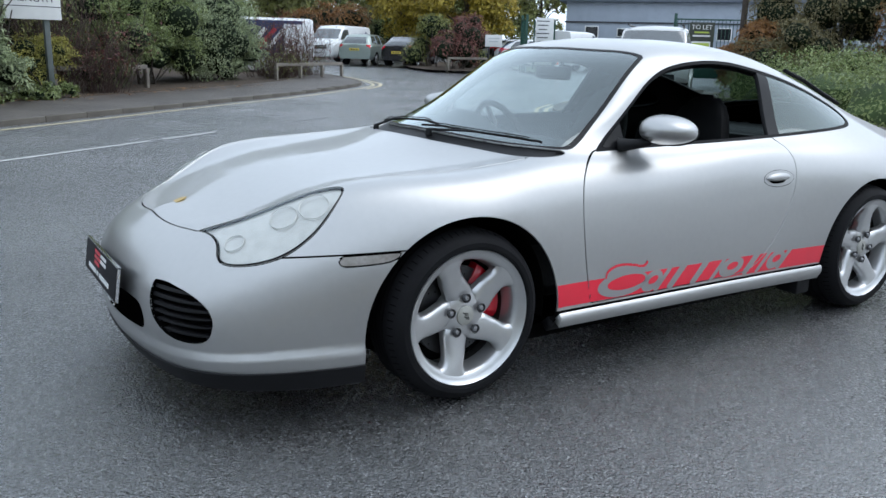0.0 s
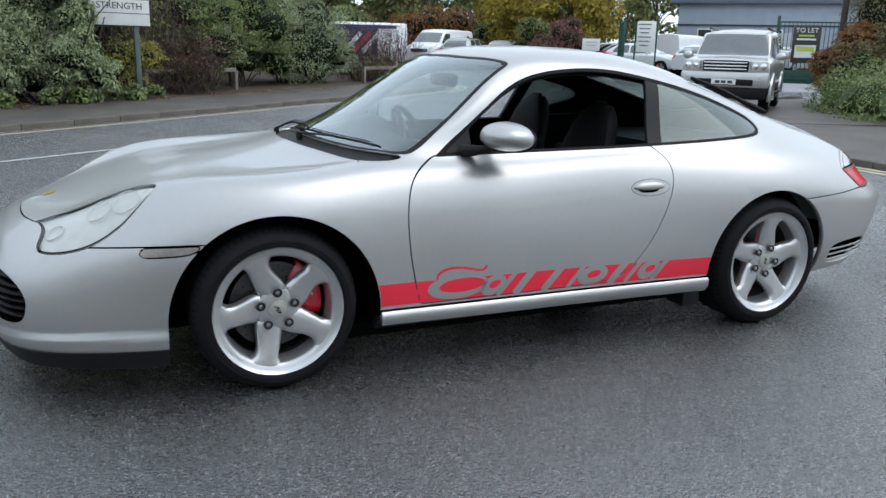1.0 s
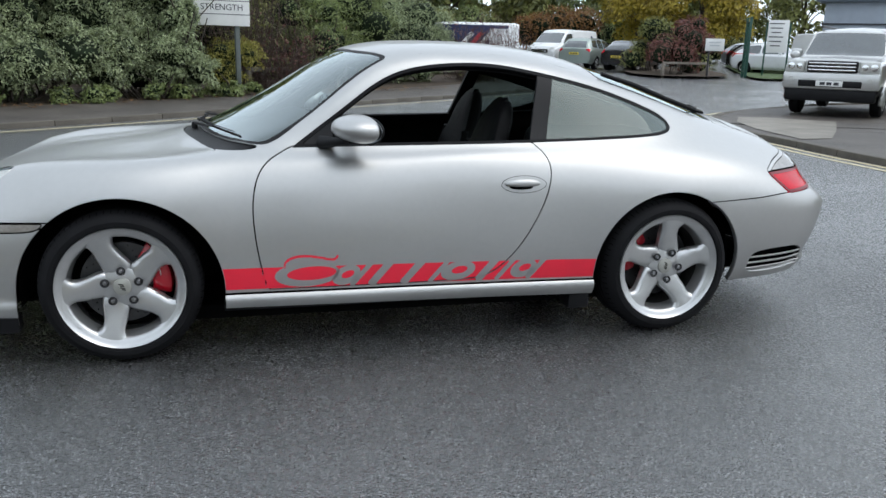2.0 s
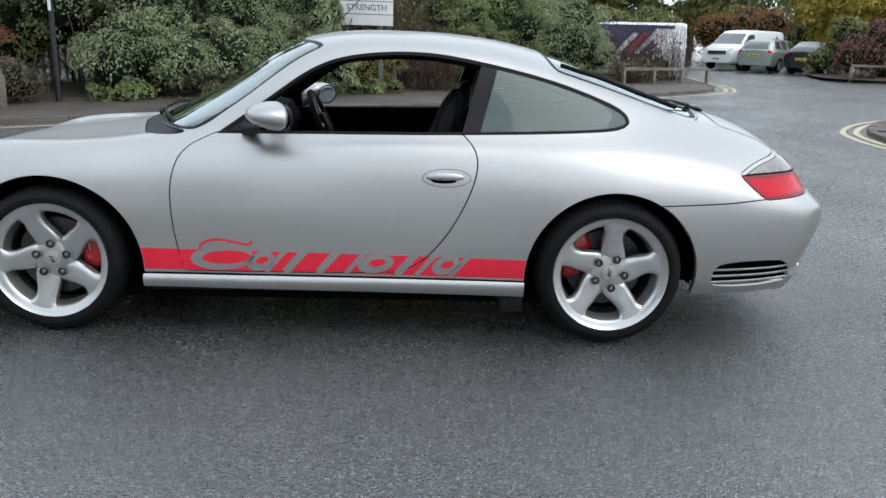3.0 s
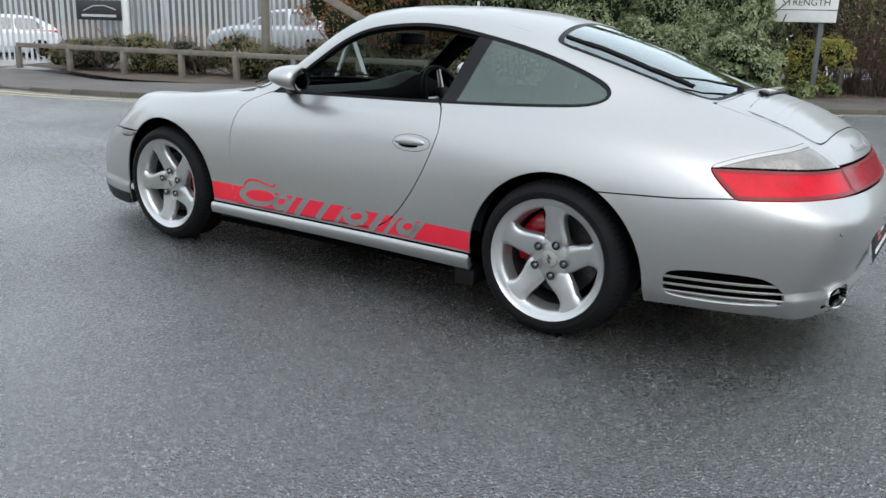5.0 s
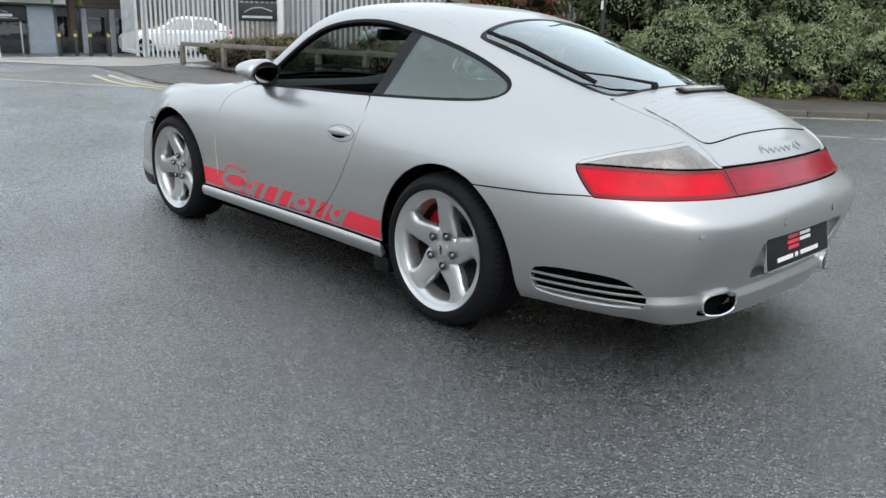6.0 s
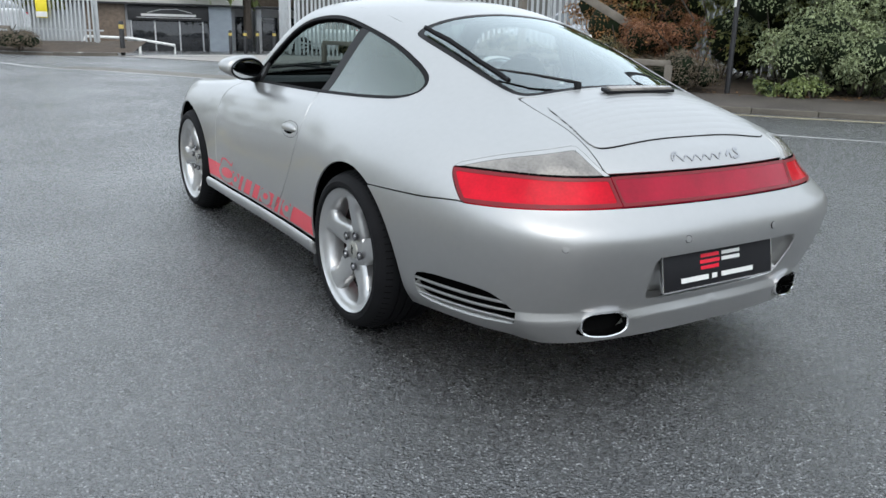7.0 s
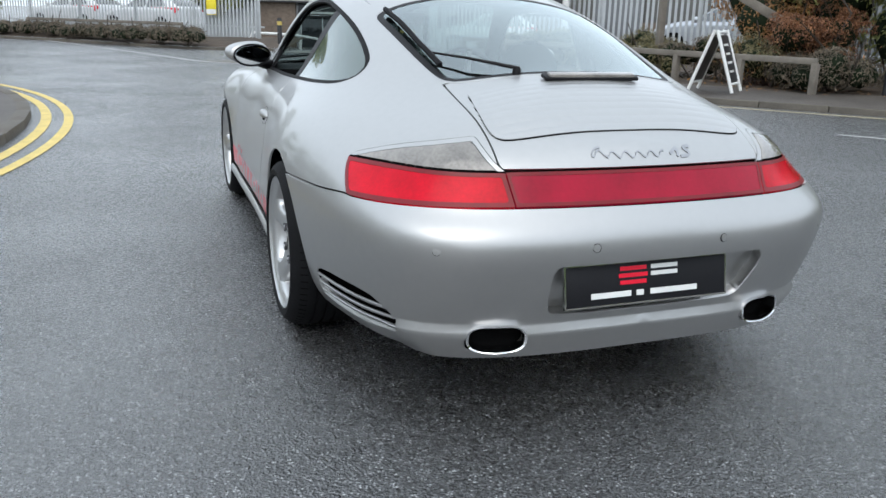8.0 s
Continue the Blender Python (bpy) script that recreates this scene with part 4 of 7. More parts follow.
# parking sensors
for y in (-.648, -.212, .212, .648):
    near = np.where(BODY[0][:, 0] > 1.6)[0]
    x = float(BODY[0][near[np.argmin(np.hypot(BODY[0][near, 1] - y, BODY[0][near, 2] - .538))], 0])
    bm = bmesh.new()
    lathe(bm, [(.001, -.003), (.0105, -.0025), (.0112, .0), (.0125, .0002), (.0125, .006)], 24)
    bmesh.ops.recalc_face_normals(bm, faces=bm.faces)
    d = part("parking_sensor", bm, PAINT, car, smooth=True)
    bm = bmesh.new()
    lathe(bm, [(.0112, -.0010), (.0127, -.0010), (.0130, .004)], 24)
    bmesh.ops.recalc_face_normals(bm, faces=bm.faces)
    part("sensor_ring", bm, BLACK, d, smooth=True)
    nv = Vector((1, .55 * y / .636 if abs(y) > .4 else .16 * y / .194, .12)).normalized()
    d.matrix_basis = Matrix.Translation((x + .005, y, .538)) @ (-nv).to_track_quat("Y", "Z").to_matrix().to_4x4()
# louvred panel on the engine lid
LOUVRE_LINE = rounded(mirrored([(1.735, 0), (1.735, .30), (1.740, .405), (1.740, .405), (1.88, .425), (1.97, .432), (2.008, .415), (2.020, .36), (2.022, .2), (2.022, 0)]), 2)


def louvre(v):
    return np.maximum(inside(x_y(v), LOUVRE_LINE), 0.7 - v[:, 2])


g = finer(clip(BODY, louvre(BODY[0])), 2)
x = g[0][:, 0]
fade = np.clip(-louvre(g[0]) / .03, 0, 1)
wave = np.abs(np.sin(math.pi * (x - 1.74) / .0315)) * .0017 * fade
gv = g[0] + g[1] * wave[:, None]
gg = (gv, vertex_normals(gv, g[2]), g[2])
panel("louvre_panel", clip(gg, louvre(gg[0]) + .002), PAINT, "ribbed louvre panel", engine_lid, lift=.0035, depth=.012)
g = finer(clip(BODY, np.maximum(np.abs(louvre(BODY[0])) - .03, .72 - BODY[0][:, 2])), 2)
panel("louvre_seam", clip(g, np.abs(louvre(g[0])) - .0017), VOID, "", engine_lid, lift=.0012, depth=.0008)
# high brake light
bm = bmesh.new()
box(bm, (.03, .315, .016), (0, 0, 0), bevel=.006)
bl = part("brake_light", bm, SMOKE, engine_lid, "dark smoked high brake light", smooth=True)
bl.matrix_basis = pose(1.738, .03, .9655, 0, 16, 0)
bm = bmesh.new()
box(bm, (.045, .345, .014), (0, 0, 0), bevel=.0065)
b2 = part("brake_light_housing", bm, BLACK, engine_lid, smooth=True)
b2.matrix_basis = pose(1.732, .03, .959, 0, 16, 0)
# raised silver shapes across the tail
TAILSKIN = clip(BODY, np.maximum(0.735 - BODY[0][:, 2], 2.0 - BODY[0][:, 0]))
TAILSKIN = finer(TAILSKIN, 2)


def on_tail(poly, mat, lift=.003):
    m = clip(TAILSKIN, inside(TAILSKIN[0][:, 1:], np.array(poly, float)))
    panel("tail_badge", m, mat, "", engine_lid, depth=.003, lift=lift)


# a long low wave and two blocks
wave_line = [(y, .768 + .0085 * math.sin((y + .15) * 150) + .004 * (y < -.12)) for y in np.linspace(-.165, .075, 60)]
on_tail(stroke(wave_line, .0042), BADGE)
on_tail(stroke([(-.165, .768), (-.150, .785), (-.130, .786)], .0045), BADGE)
on_tail(stroke([(.095, .765), (.125, .784), (.121, .757)], .008), BADGE)
on_tail(stroke([(.175, .782), (.145, .781), (.163, .769), (.168, .759), (.132, .757)], .008), BADGE)
# bonnet badge
bm = bmesh.new()
prism(bm, [(-.022, -.018), (.012, -.02), (.026, 0), (.012, .02), (-.022, .018)], .003)
bd = part("bonnet_badge", bm, GOLD, car, "small gold shield badge")
bd.matrix_basis = pose(-1.925, 0, .6525, 0, -19, 0)
# wipers


def body_z(x, y, lift=.02):
    """A point on the skin above (x, y)."""
    m = BODY[0][:, 2] > .6
    i = np.where(m)[0][np.argsort(np.hypot(BODY[0][m, 0] - x, BODY[0][m, 1] - y))[:4]]
    w = 1 / (np.hypot(BODY[0][i, 0] - x, BODY[0][i, 1] - y) + 1e-4)
    z = float((BODY[0][i, 2] * w).sum() / w.sum())
    return Vector((x, y, z + lift))


def wiper(name, pivot, elbow, blade, label, thick=.0055):
    bm = bmesh.new()
    pts = [body_z(*p, l) for p, l in zip((pivot, elbow, blade[1]), (.018, .026, .024))]
    sweep(bm, pts, [.0065, .0045, .0035], 8)
    arm = part(name, bm, BLACK, car, label, smooth=True)
    bm = bmesh.new()
    line = [body_z(x, y, .020) for x, y in rounded(blade, 2, closed=False)]
    sweep(bm, line, thick, 6)
    part("wiper_blade", bm, RUBBER, arm, smooth=True)
    bm = bmesh.new()
    sweep(bm, [p + Vector((0, 0, .010)) for p in line[2:-2]], .0025, 6)
    part("blade_bow", bm, BLACK, arm, smooth=True)
    bm = bmesh.new()
    lathe(bm, [(.001, -.012), (.010, -.011), (.014, .0), (.014, .02)], 16)
    knob = part("wiper_pivot", bm, BLACK, arm, smooth=True)
    knob.matrix_local = Matrix.Translation(body_z(*pivot, .012)) @ pose(0, 0, 0, -90, 0, 0)


wiper("windscreen_wiper", (-.90, -.10), (-.85, -.28), [(-.885, -.02), (-.815, -.36), (-.70, -.605)], "black windscreen wiper")
wiper("windscreen_wiper", (-.885, .40), (-.84, .30), [(-.80, .47), (-.845, .2), (-.855, -.10)], "black windscreen wiper")
wiper("rear_wiper", (1.655, -.20), (1.55, -.33), [(.985, -.448), (1.43, -.425), (1.53, -.42)], "black rear window wiper", .010)
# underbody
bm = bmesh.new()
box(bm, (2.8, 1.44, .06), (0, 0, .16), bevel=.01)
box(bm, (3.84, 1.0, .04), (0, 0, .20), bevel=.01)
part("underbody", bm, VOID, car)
for s in (-1, 1):
    block("wheel_deflector", (.10, .12, .07), (.765, s * .785, .160), BLACK, car, bevel=.01)
    m = one_side(clip(BODY, np.maximum(np.abs(BODY[0][:, 0]) - .79, BODY[0][:, 2] - .225)), s)
    panel("sill_underlip", m, BLACK, "", depth=.04, lift=-.004)
bm = bmesh.new()
box(bm, (.22, .8, .022), (2.0, 0, .205), (0, -4, 0), bevel=.008)
part("rear_underlip", bm, BLACK, car, smooth=True)

# ---- cabin ----
bm = bmesh.new()
box(bm, (2.1, 1.36, .04), (.35, 0, .30), bevel=.01)
part("cabin_floor", bm, LEATHER, car)
lin = outside(clip(BODY, np.maximum(.35 - BODY[0][:, 2], np.maximum(-.86 - BODY[0][:, 0], BODY[0][:, 0] - 1.66))), screen, rear_screen, dlo, gap=-.018)
lin = outside(lin, arches, gap=.03)
v, n, f = pushed(lin, -.028)
mesh_object("cabin_lining", v, f[:, ::-1], LEATHER, car, "black cabin lining", -n)


def seat(y, x):
    bm = bmesh.new()
    rows = []
    for i in range(13):
        t = i / 12
        z = .42 + t * .62
        lean = x + .12 * t + .05 * t * t
        w = .235 if t < .5 else .235 - .115 * ((t - .5) / .5) ** .8
        th = .075 - .025 * t
        top = math.sqrt(1 - .85 * max(0, (t - .8) / .2) ** 2)
        th, w = th * top, w * top
        row = []
        for j in range(16):
            a = 2 * math.pi * j / 16
            cx, cy = math.cos(a), math.sin(a)
            bol = .03 * abs(cy) ** 3 * (1 if t < .6 else .3)
            row.append(bm.verts.new((lean + math.copysign(abs(cx) ** .7, cx) * th - bol, y + math.copysign(abs(cy) ** .7, cy) * w, z)))
        rows.append(row)
    for a, b in zip(rows, rows[1:]):
        for j in range(16):
            bm.faces.new((a[j], a[(j + 1) % 16], b[(j + 1) % 16], b[j]))
    bm.faces.new(rows[0][::-1]), bm.faces.new(rows[-1])
    bmesh.ops.bevel(bm, geom=rows[-1] and [e for e in bm.edges if e.verts[0] in rows[-1] and e.verts[1] in rows[-1]], offset=.025, segments=3, affect="EDGES")
    back_ = part("front_seat", bm, LEATHER, car, "black leather bucket seat", smooth=True)
    bm = bmesh.new()
    box(bm, (.50, .46, .14), (x - .20, y, .44), (0, 4, 0), bevel=.05)
    part("seat_cushion", bm, LEATHER, back_, smooth=True)
    for s in (-1, 1):
        bm = bmesh.new()
        sweep(bm, [(x - .42, y + s * .22, .50), (x - .1, y + s * .235, .53), (x + .04, y + s * .225, .66), (x + .06, y + s * .19, .82)], [.04, .05, .045, .02], 10)
        part("seat_bolster", bm, LEATHER, back_, smooth=True)


seat(-.37, .36)
seat(.37, .44)
bm = bmesh.new()
rows = []
for y in np.linspace(-.66, .66, 25):
    hump = .075 * math.exp(-((y - .37) / .17) ** 2)
    rows.append([bm.verts.new((a, y, b)) for a, b in ((-.80, .80), (-.66, .845), (-.52, .868 + hump * .5), (-.42, .862 + hump), (-.345, .845 + hump), (-.33, .80 + hump * .4), (-.36, .70), (-.42, .55))])
for a, b in zip(rows, rows[1:]):
    for j in range(7):
        bm.faces.new((a[j], a[j + 1], b[j + 1], b[j]))
bmesh.ops.recalc_face_normals(bm, faces=bm.faces)
part("dashboard", bm, LEATHER, car, "black dashboard with a hooded instrument cluster", smooth=True)
wheel_pose = pose(-.165, .37, .79, 0, 66, 0)
bm = bmesh.new()
sweep(bm, [(.187 * math.cos(a), .187 * math.sin(a), 0) for a in np.linspace(0, 2 * math.pi, 40, endpoint=False)], .0155, 10, closed=True)
sw = part("steering_wheel", bm, LEATHER, car, "black leather steering wheel with silver spokes", smooth=True)
sw.matrix_basis = wheel_pose
for a in (0.2, 2.94, -1.57):
    bm = bmesh.new()
    sweep(bm, [(.03 * math.cos(a), .03 * math.sin(a), -.012), (.18 * math.cos(a), .18 * math.sin(a), 0)], [.02, .012], 8)
    part("wheel_spoke", bm, STEEL, sw, smooth=True)
bm = bmesh.new()
box(bm, (.13, .12, .05), (0, 0, 0), bevel=.02)
part("wheel_hub", bm, LEATHER, sw, smooth=True)
bm = bmesh.new()
box(bm, (.05, .22, .06), (-.15, 0, 1.125), (0, 10, 0), bevel=.015)
part("rear_view_mirror", bm, BLACK, car, smooth=True)
bm = bmesh.new()
box(bm, (.75, .20, .30), (-.02, 0, .45), bevel=.03)
part("centre_console", bm, LEATHER, car, smooth=True)
bm = bmesh.new()
box(bm, (.16, 1.05, .40), (1.0, 0, .62), (0, 14, 0), bevel=.05)
part("rear_seat", bm, LEATHER, car, smooth=True)
bm = bmesh.new()
box(bm, (.62, 1.1, .05), (1.32, 0, .80), bevel=.02)
part("parcel_shelf", bm, LEATHER, car, smooth=True)

# ---- wheels ----


def wheel(name, width, label):
    """A five-spoke twisted wheel, its axis along y, its outer face towards -y; the dished rim is the thing's mesh, the rest its parts."""
    h = width / 2
    bm = bmesh.new()
    lathe(bm, [(.196, -h + .090), (.201, -h + .055), (.205, -h + .032), (.2095, -h + .022), (.2165, -h + .0165), (.226, -h + .0125), (.2350, -h + .008), (.2400, -h + .003), (.2430, -h), (.2452, -h + .003), (.2440, -h + .016)], 84)
    bmesh.ops.recalc_face_normals(bm, faces=bm.faces)
    rim = part(name, bm, WHEEL, car, label, smooth=True)
    bm = bmesh.new()
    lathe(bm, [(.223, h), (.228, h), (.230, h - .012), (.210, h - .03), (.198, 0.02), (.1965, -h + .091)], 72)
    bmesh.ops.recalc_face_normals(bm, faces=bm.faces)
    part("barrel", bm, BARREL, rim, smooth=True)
    bm = bmesh.new()
    outer = 0.3105
    prof = [(.237, -h + .012), (.2465, -h + .001), (.2495, -h - .004), (.2525, -h - .0035), (.2545, -h - .006), (.270, -h - .0065), (.2715, -h - .0052), (.284, -h + .001), (.2945, -h + .013), (.303, -h + .030), (.308, -h + .045)]
    tread = [(outer, y) for y in np.linspace(-h + .066, h - .066, 5)]
    grooved = []
    for i, (r, y) in enumerate(tread):
        grooved += [(r, y - .012), (r, y + .008), (r - .007, y + .0085), (r - .007, y + .0165), (r, y + .017)]
    prof += grooved + [(r, -y) for r, y in reversed(prof)]
    lathe(bm, prof, 96)
    bmesh.ops.recalc_face_normals(bm, faces=bm.faces)
    part("tyre", bm, TYRE, rim, "black road tyre", smooth=True)
    # short cuts across the tread's shoulder
    bm = bmesh.new()
    for k in range(72):
        a = 2 * math.pi * k / 72
        box(bm, (.0035, .026, .006), (.3019 * math.cos(a), -h + .036, .3019 * math.sin(a)), (19, -math.degrees(a) + 90, 0))
    part("tread_pattern", bm, VOID, rim)["kind"] = "stuff"
    face = -h + .03

    def hub_y(r):
        return face - .014 + 0.036 * (1 - min(1, (r / .235)) ** 1.8)

    for k in range(5):
        bm = bmesh.new()
        rows = []
        n = 22
        for i in range(n + 1):
            t = i / n
            r = .046 + t * .181
            # each spoke leans round as it leaves the hub and flares into the rim on its trailing side
            q = min(1, t / .62)
            lead = 0.11 + 0.26 * q * q * (3 - 2 * q)
            half = float(np.interp(r, [.046, .090, .105, .125, .150, .195, .235], [.030, .0575, .0545, .0485, .0445, .039, .038])) / r
            flare = max(0, (t - .66) / .34) ** 2.0
            a0, a1 = lead - half - flare * .26, lead + half + flare * .15
            yy = hub_y(r) - 0.003
            row = []
            for j in range(13):
                u = j / 12
                dome = math.sin(math.pi * u)
                a = 2 * math.pi * k / 5 + a0 + (a1 - a0) * u
                edge = 0.013 * (1 - dome) ** 4.0 * (1 - .6 * flare)
                row.append(bm.verts.new((r * math.cos(a), yy + edge - 0.004 * dome * (1 - .9 * flare), r * math.sin(a))))
            rows.append(row)
        for i in range(n):
            for j in range(12):
                bm.faces.new((rows[i][j], rows[i + 1][j], rows[i + 1][j + 1], rows[i][j + 1]))
        ex = bmesh.ops.extrude_face_region(bm, geom=bm.faces[:])
        bmesh.ops.translate(bm, vec=(0, .026, 0), verts=[g for g in ex["geom"] if isinstance(g, bmesh.types.BMVert)])
        bmesh.ops.recalc_face_normals(bm, faces=bm.faces)
        part("spoke", bm, WHEEL, rim, smooth=True)
    bm = bmesh.new()
    y0 = hub_y(0.03)
    lathe(bm, [(.001, y0 - .012), (.058, y0 - .011), (.078, y0 - .005), (.090, y0 + .012), (.092, y0 + .05)], 40)
    bmesh.ops.recalc_face_normals(bm, faces=bm.faces)
    part("hub", bm, WHEEL, rim, smooth=True)
    bm = bmesh.new()
    lathe(bm, [(.001, y0 - .020), (.024, y0 - .019), (.034, y0 - .016), (.037, y0 - .008)], 32)
    bmesh.ops.recalc_face_normals(bm, faces=bm.faces)
    cap = part("centre_cap", bm, CAP, rim, "pale champagne centre cap", smooth=True)
    for k in range(4):
        bm = bmesh.new()
        box(bm, (.019 - .005 * (k % 2), .002, .0035), (.002 * (k % 2), y0 - .020, .012 - .008 * k), (0, 30, 0))
        part("cap_mark", bm, BLACK, cap)
    for k in range(5):
        a = 2 * math.pi * k / 5
        bm = bmesh.new()
        m = Matrix.Translation((.066 * math.cos(a), y0 - .0235, .066 * math.sin(a)))
        lathe(bm, [(.0178, .001), (.0165, .0), (.0140, .011), (.001, .011)], 20, m)
        part("bolt_hole", bm, BOLTHOLE, rim, smooth=True)
        bm = bmesh.new()
        lathe(bm, [(.001, -.002), (.006, -.002), (.0095, .002), (.0105, .010)], 14, m)
        part("wheel_bolt", bm, STEEL, rim, smooth=True)
    bm = bmesh.new()
    tube(bm, (-.140, -h + .055, -.152), (-.137, -h + .026, -.149), .0048, .0036, 8)
    part("tyre_valve", bm, BLACK, rim)
    bm = bmesh.new()
    yb = 0.0
    lathe(bm, [(.075, yb - .004), (.165, yb - .004), (.165, yb + .024), (.075, yb + .024)], 64, closed=True)
    lathe(bm, [(.001, yb - .03), (.07, yb - .03), (.078, yb - .004), (.078, yb + .01)], 40)
    bmesh.ops.recalc_face_normals(bm, faces=bm.faces)
    disc = part("brake_disc", bm, DISC, rim, "drilled steel brake disc", smooth=True)
    bm = bmesh.new()
    for k in range(40):
        a, r = 2 * math.pi * k / 40, (.095, .115, .135, .152)[k % 4]
        lathe(bm, [(.001, yb - .0046), (.0034, yb - .0046)], 6, Matrix.Translation((r * math.cos(a), 0, r * math.sin(a))))
    part("drill_pattern", bm, VOID, disc)["kind"] = "stuff"
    bm = bmesh.new()
    lathe(bm, [(.0775, yb - .0046), (.081, yb - .0046)], 48)
    part("disc_edge", bm, STEEL, disc)
    # black disc added behind the brake to darken the spoke openings
    bm2 = bmesh.new()
    lathe(bm2, [(.001, yb + .05), (.199, yb + .05)], 48)
    bmesh.ops.recalc_face_normals(bm2, faces=bm2.faces)
    part("dark_backing", bm2, VOID, rim)
    return rim


def caliper(side):
    """A red brake caliper hugging the disc's edge; side +1 sits behind the axle, -1 ahead of it."""
    bm = bmesh.new()
    rows = []
    for i in range(13):
        a = math.radians(-38 + 76 * i / 12)
        t = math.sin(math.pi * i / 12) ** 0.4
        rows.append([bm.verts.new((side * r * math.cos(a), y * (0.6 + 0.4 * t), r * math.sin(a))) for r, y in ((.108, -.012), (.112, -.042), (.13, -.05), (.165, -.05), (.182, -.042), (.188, -.02), (.188, .03), (.108, .03))])
    for i in range(12):
        for j in range(8):
            bm.faces.new((rows[i][j], rows[i + 1][j], rows[i + 1][(j + 1) % 8], rows[i][(j + 1) % 8]))
    bm.faces.new(rows[0]), bm.faces.new(rows[-1][::-1])
    bmesh.ops.recalc_face_normals(bm, faces=bm.faces)
    return bm


for nm, axle, y, width, cs, spin in (("front_wheel", FRONT_AXLE, .735, .225, 1, -19), ("rear_wheel", REAR_AXLE, .764, .285, -1, 7)):
    w = wheel(nm, width, "silver twisted five-spoke alloy wheel")
    w.matrix_basis = pose(axle, -y, AXLE_Z, 0, spin, 0)
    w2 = copy_thing(w, pose(axle, y, AXLE_Z, 0, 0, 180))
    w2.parent = car
    for s in (-1, 1):
        c = part("brake_caliper", caliper(cs), CALIPER, car, "red brake caliper", smooth=True)
        block("caliper_mark", (.004, .002, .055), (cs * .150, -.051, .0), SIGNWHITE, c, (0, cs * 14, 0), 0)
        c.matrix_basis = pose(axle, s * (y - .02), AXLE_Z) @ Matrix.Diagonal((1, -s, 1, 1)) @ pose(0, 0, 0, 0, -cs * 22, 0)
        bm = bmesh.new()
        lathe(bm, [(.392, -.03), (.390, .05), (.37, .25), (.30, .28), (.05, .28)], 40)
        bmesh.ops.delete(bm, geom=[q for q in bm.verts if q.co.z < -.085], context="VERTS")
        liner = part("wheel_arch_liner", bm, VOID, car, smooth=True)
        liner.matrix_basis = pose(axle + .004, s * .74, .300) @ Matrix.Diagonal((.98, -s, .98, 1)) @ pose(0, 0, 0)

# ---- road, pavements and ground ----
U, W = Vector((0.748, 0.664, 0)), Vector((-0.664, 0.748, 0))


def beside(s, o, z=0.0):
    """A place s along the far kerb and o behind it."""
    p = Vector((0, 11.6, 0)) + U * s + W * o
    return Vector((p.x, p.y, z))


def height(x, y):
    """The lie of the land: the road is level, the far car park rises gently and the yard falls away."""
    rise = 0.012 * max(0, x * .55 + y * .835 - 16)
    return rise - 0.038 * min(1, max(0, (y + 2) / 3)) * min(24, max(0, -x - 21.5))


bm = bmesh.new()
edge = [-600, -200, -80, -50] + list(np.linspace(-36, 60, 40)) + [80, 120, 200, 600]
rows = [[bm.verts.new((x, y, height(x, y) if max(abs(x), abs(y)) < 150 else 0.8)) for x in edge] for y in edge]
for a, b in zip(rows, rows[1:]):
    for i in range(len(edge) - 1):
        bm.faces.new((a[i], a[i + 1], b[i + 1], b[i]))
tagged(part("road", bm, ROAD, None, smooth=True), "wet dark grey asphalt road with pale aggregate and painted glints", "road", kind="structure")


def curve_through(points, steps=8):
    p = np.array(points, float)
    q = np.concatenate([2 * p[:1] - p[1:2], p, 2 * p[-1:] - p[-2:-1]])
    out = []
    for i in range(len(p) - 1):
        a, b, c, d = q[i:i + 4]
        for t in np.linspace(0, 1, steps, endpoint=False):
            out.append(0.5 * (2 * b + (c - a) * t + (2 * a - 5 * b + 4 * c - d) * t * t + (3 * b - a - 3 * c + d) * t ** 3))
    return np.array(out + [p[-1]])


def offset(line, d):
    """A line moved sideways, to its left for d > 0."""
    t = np.gradient(line, axis=0)
    t /= np.linalg.norm(t, axis=1, keepdims=True)
    return line + np.stack([-t[:, 1], t[:, 0]], 1) * d


def dropped(x):
    """The kerb sinks to the road at the yard entrance."""
    t = min(1, max(0, (x + 13.2) / 4))
    return .22 + .78 * t * t * (3 - 2 * t)


def ribbon(name, line, d0, d1, z0, z1, mat, label, category, sink=None):
    """A strip between two offsets of a line."""
    a, b = offset(line, d0), offset(line, d1)
    v = [(x, y, height(x, y) + z0 * (sink(x) if sink else 1)) for x, y in a] + [(x, y, height(x, y) + z1 * (sink(x) if sink else 1)) for x, y in b]
    n = len(a)
    f = [(i, i + 1, n + i + 1, n + i) for i in range(n - 1)]
    ob = mesh_object(name, v, f, mat, smooth=False)
    return tagged(ob, label, category, kind="structure")


def evenly(line, step):
    d = np.concatenate([[0], np.cumsum(np.linalg.norm(np.diff(line, axis=0), axis=1))])
    s = np.arange(0, d[-1], step)
    return np.stack([np.interp(s, d, line[:, 0]), np.interp(s, d, line[:, 1])], 1)


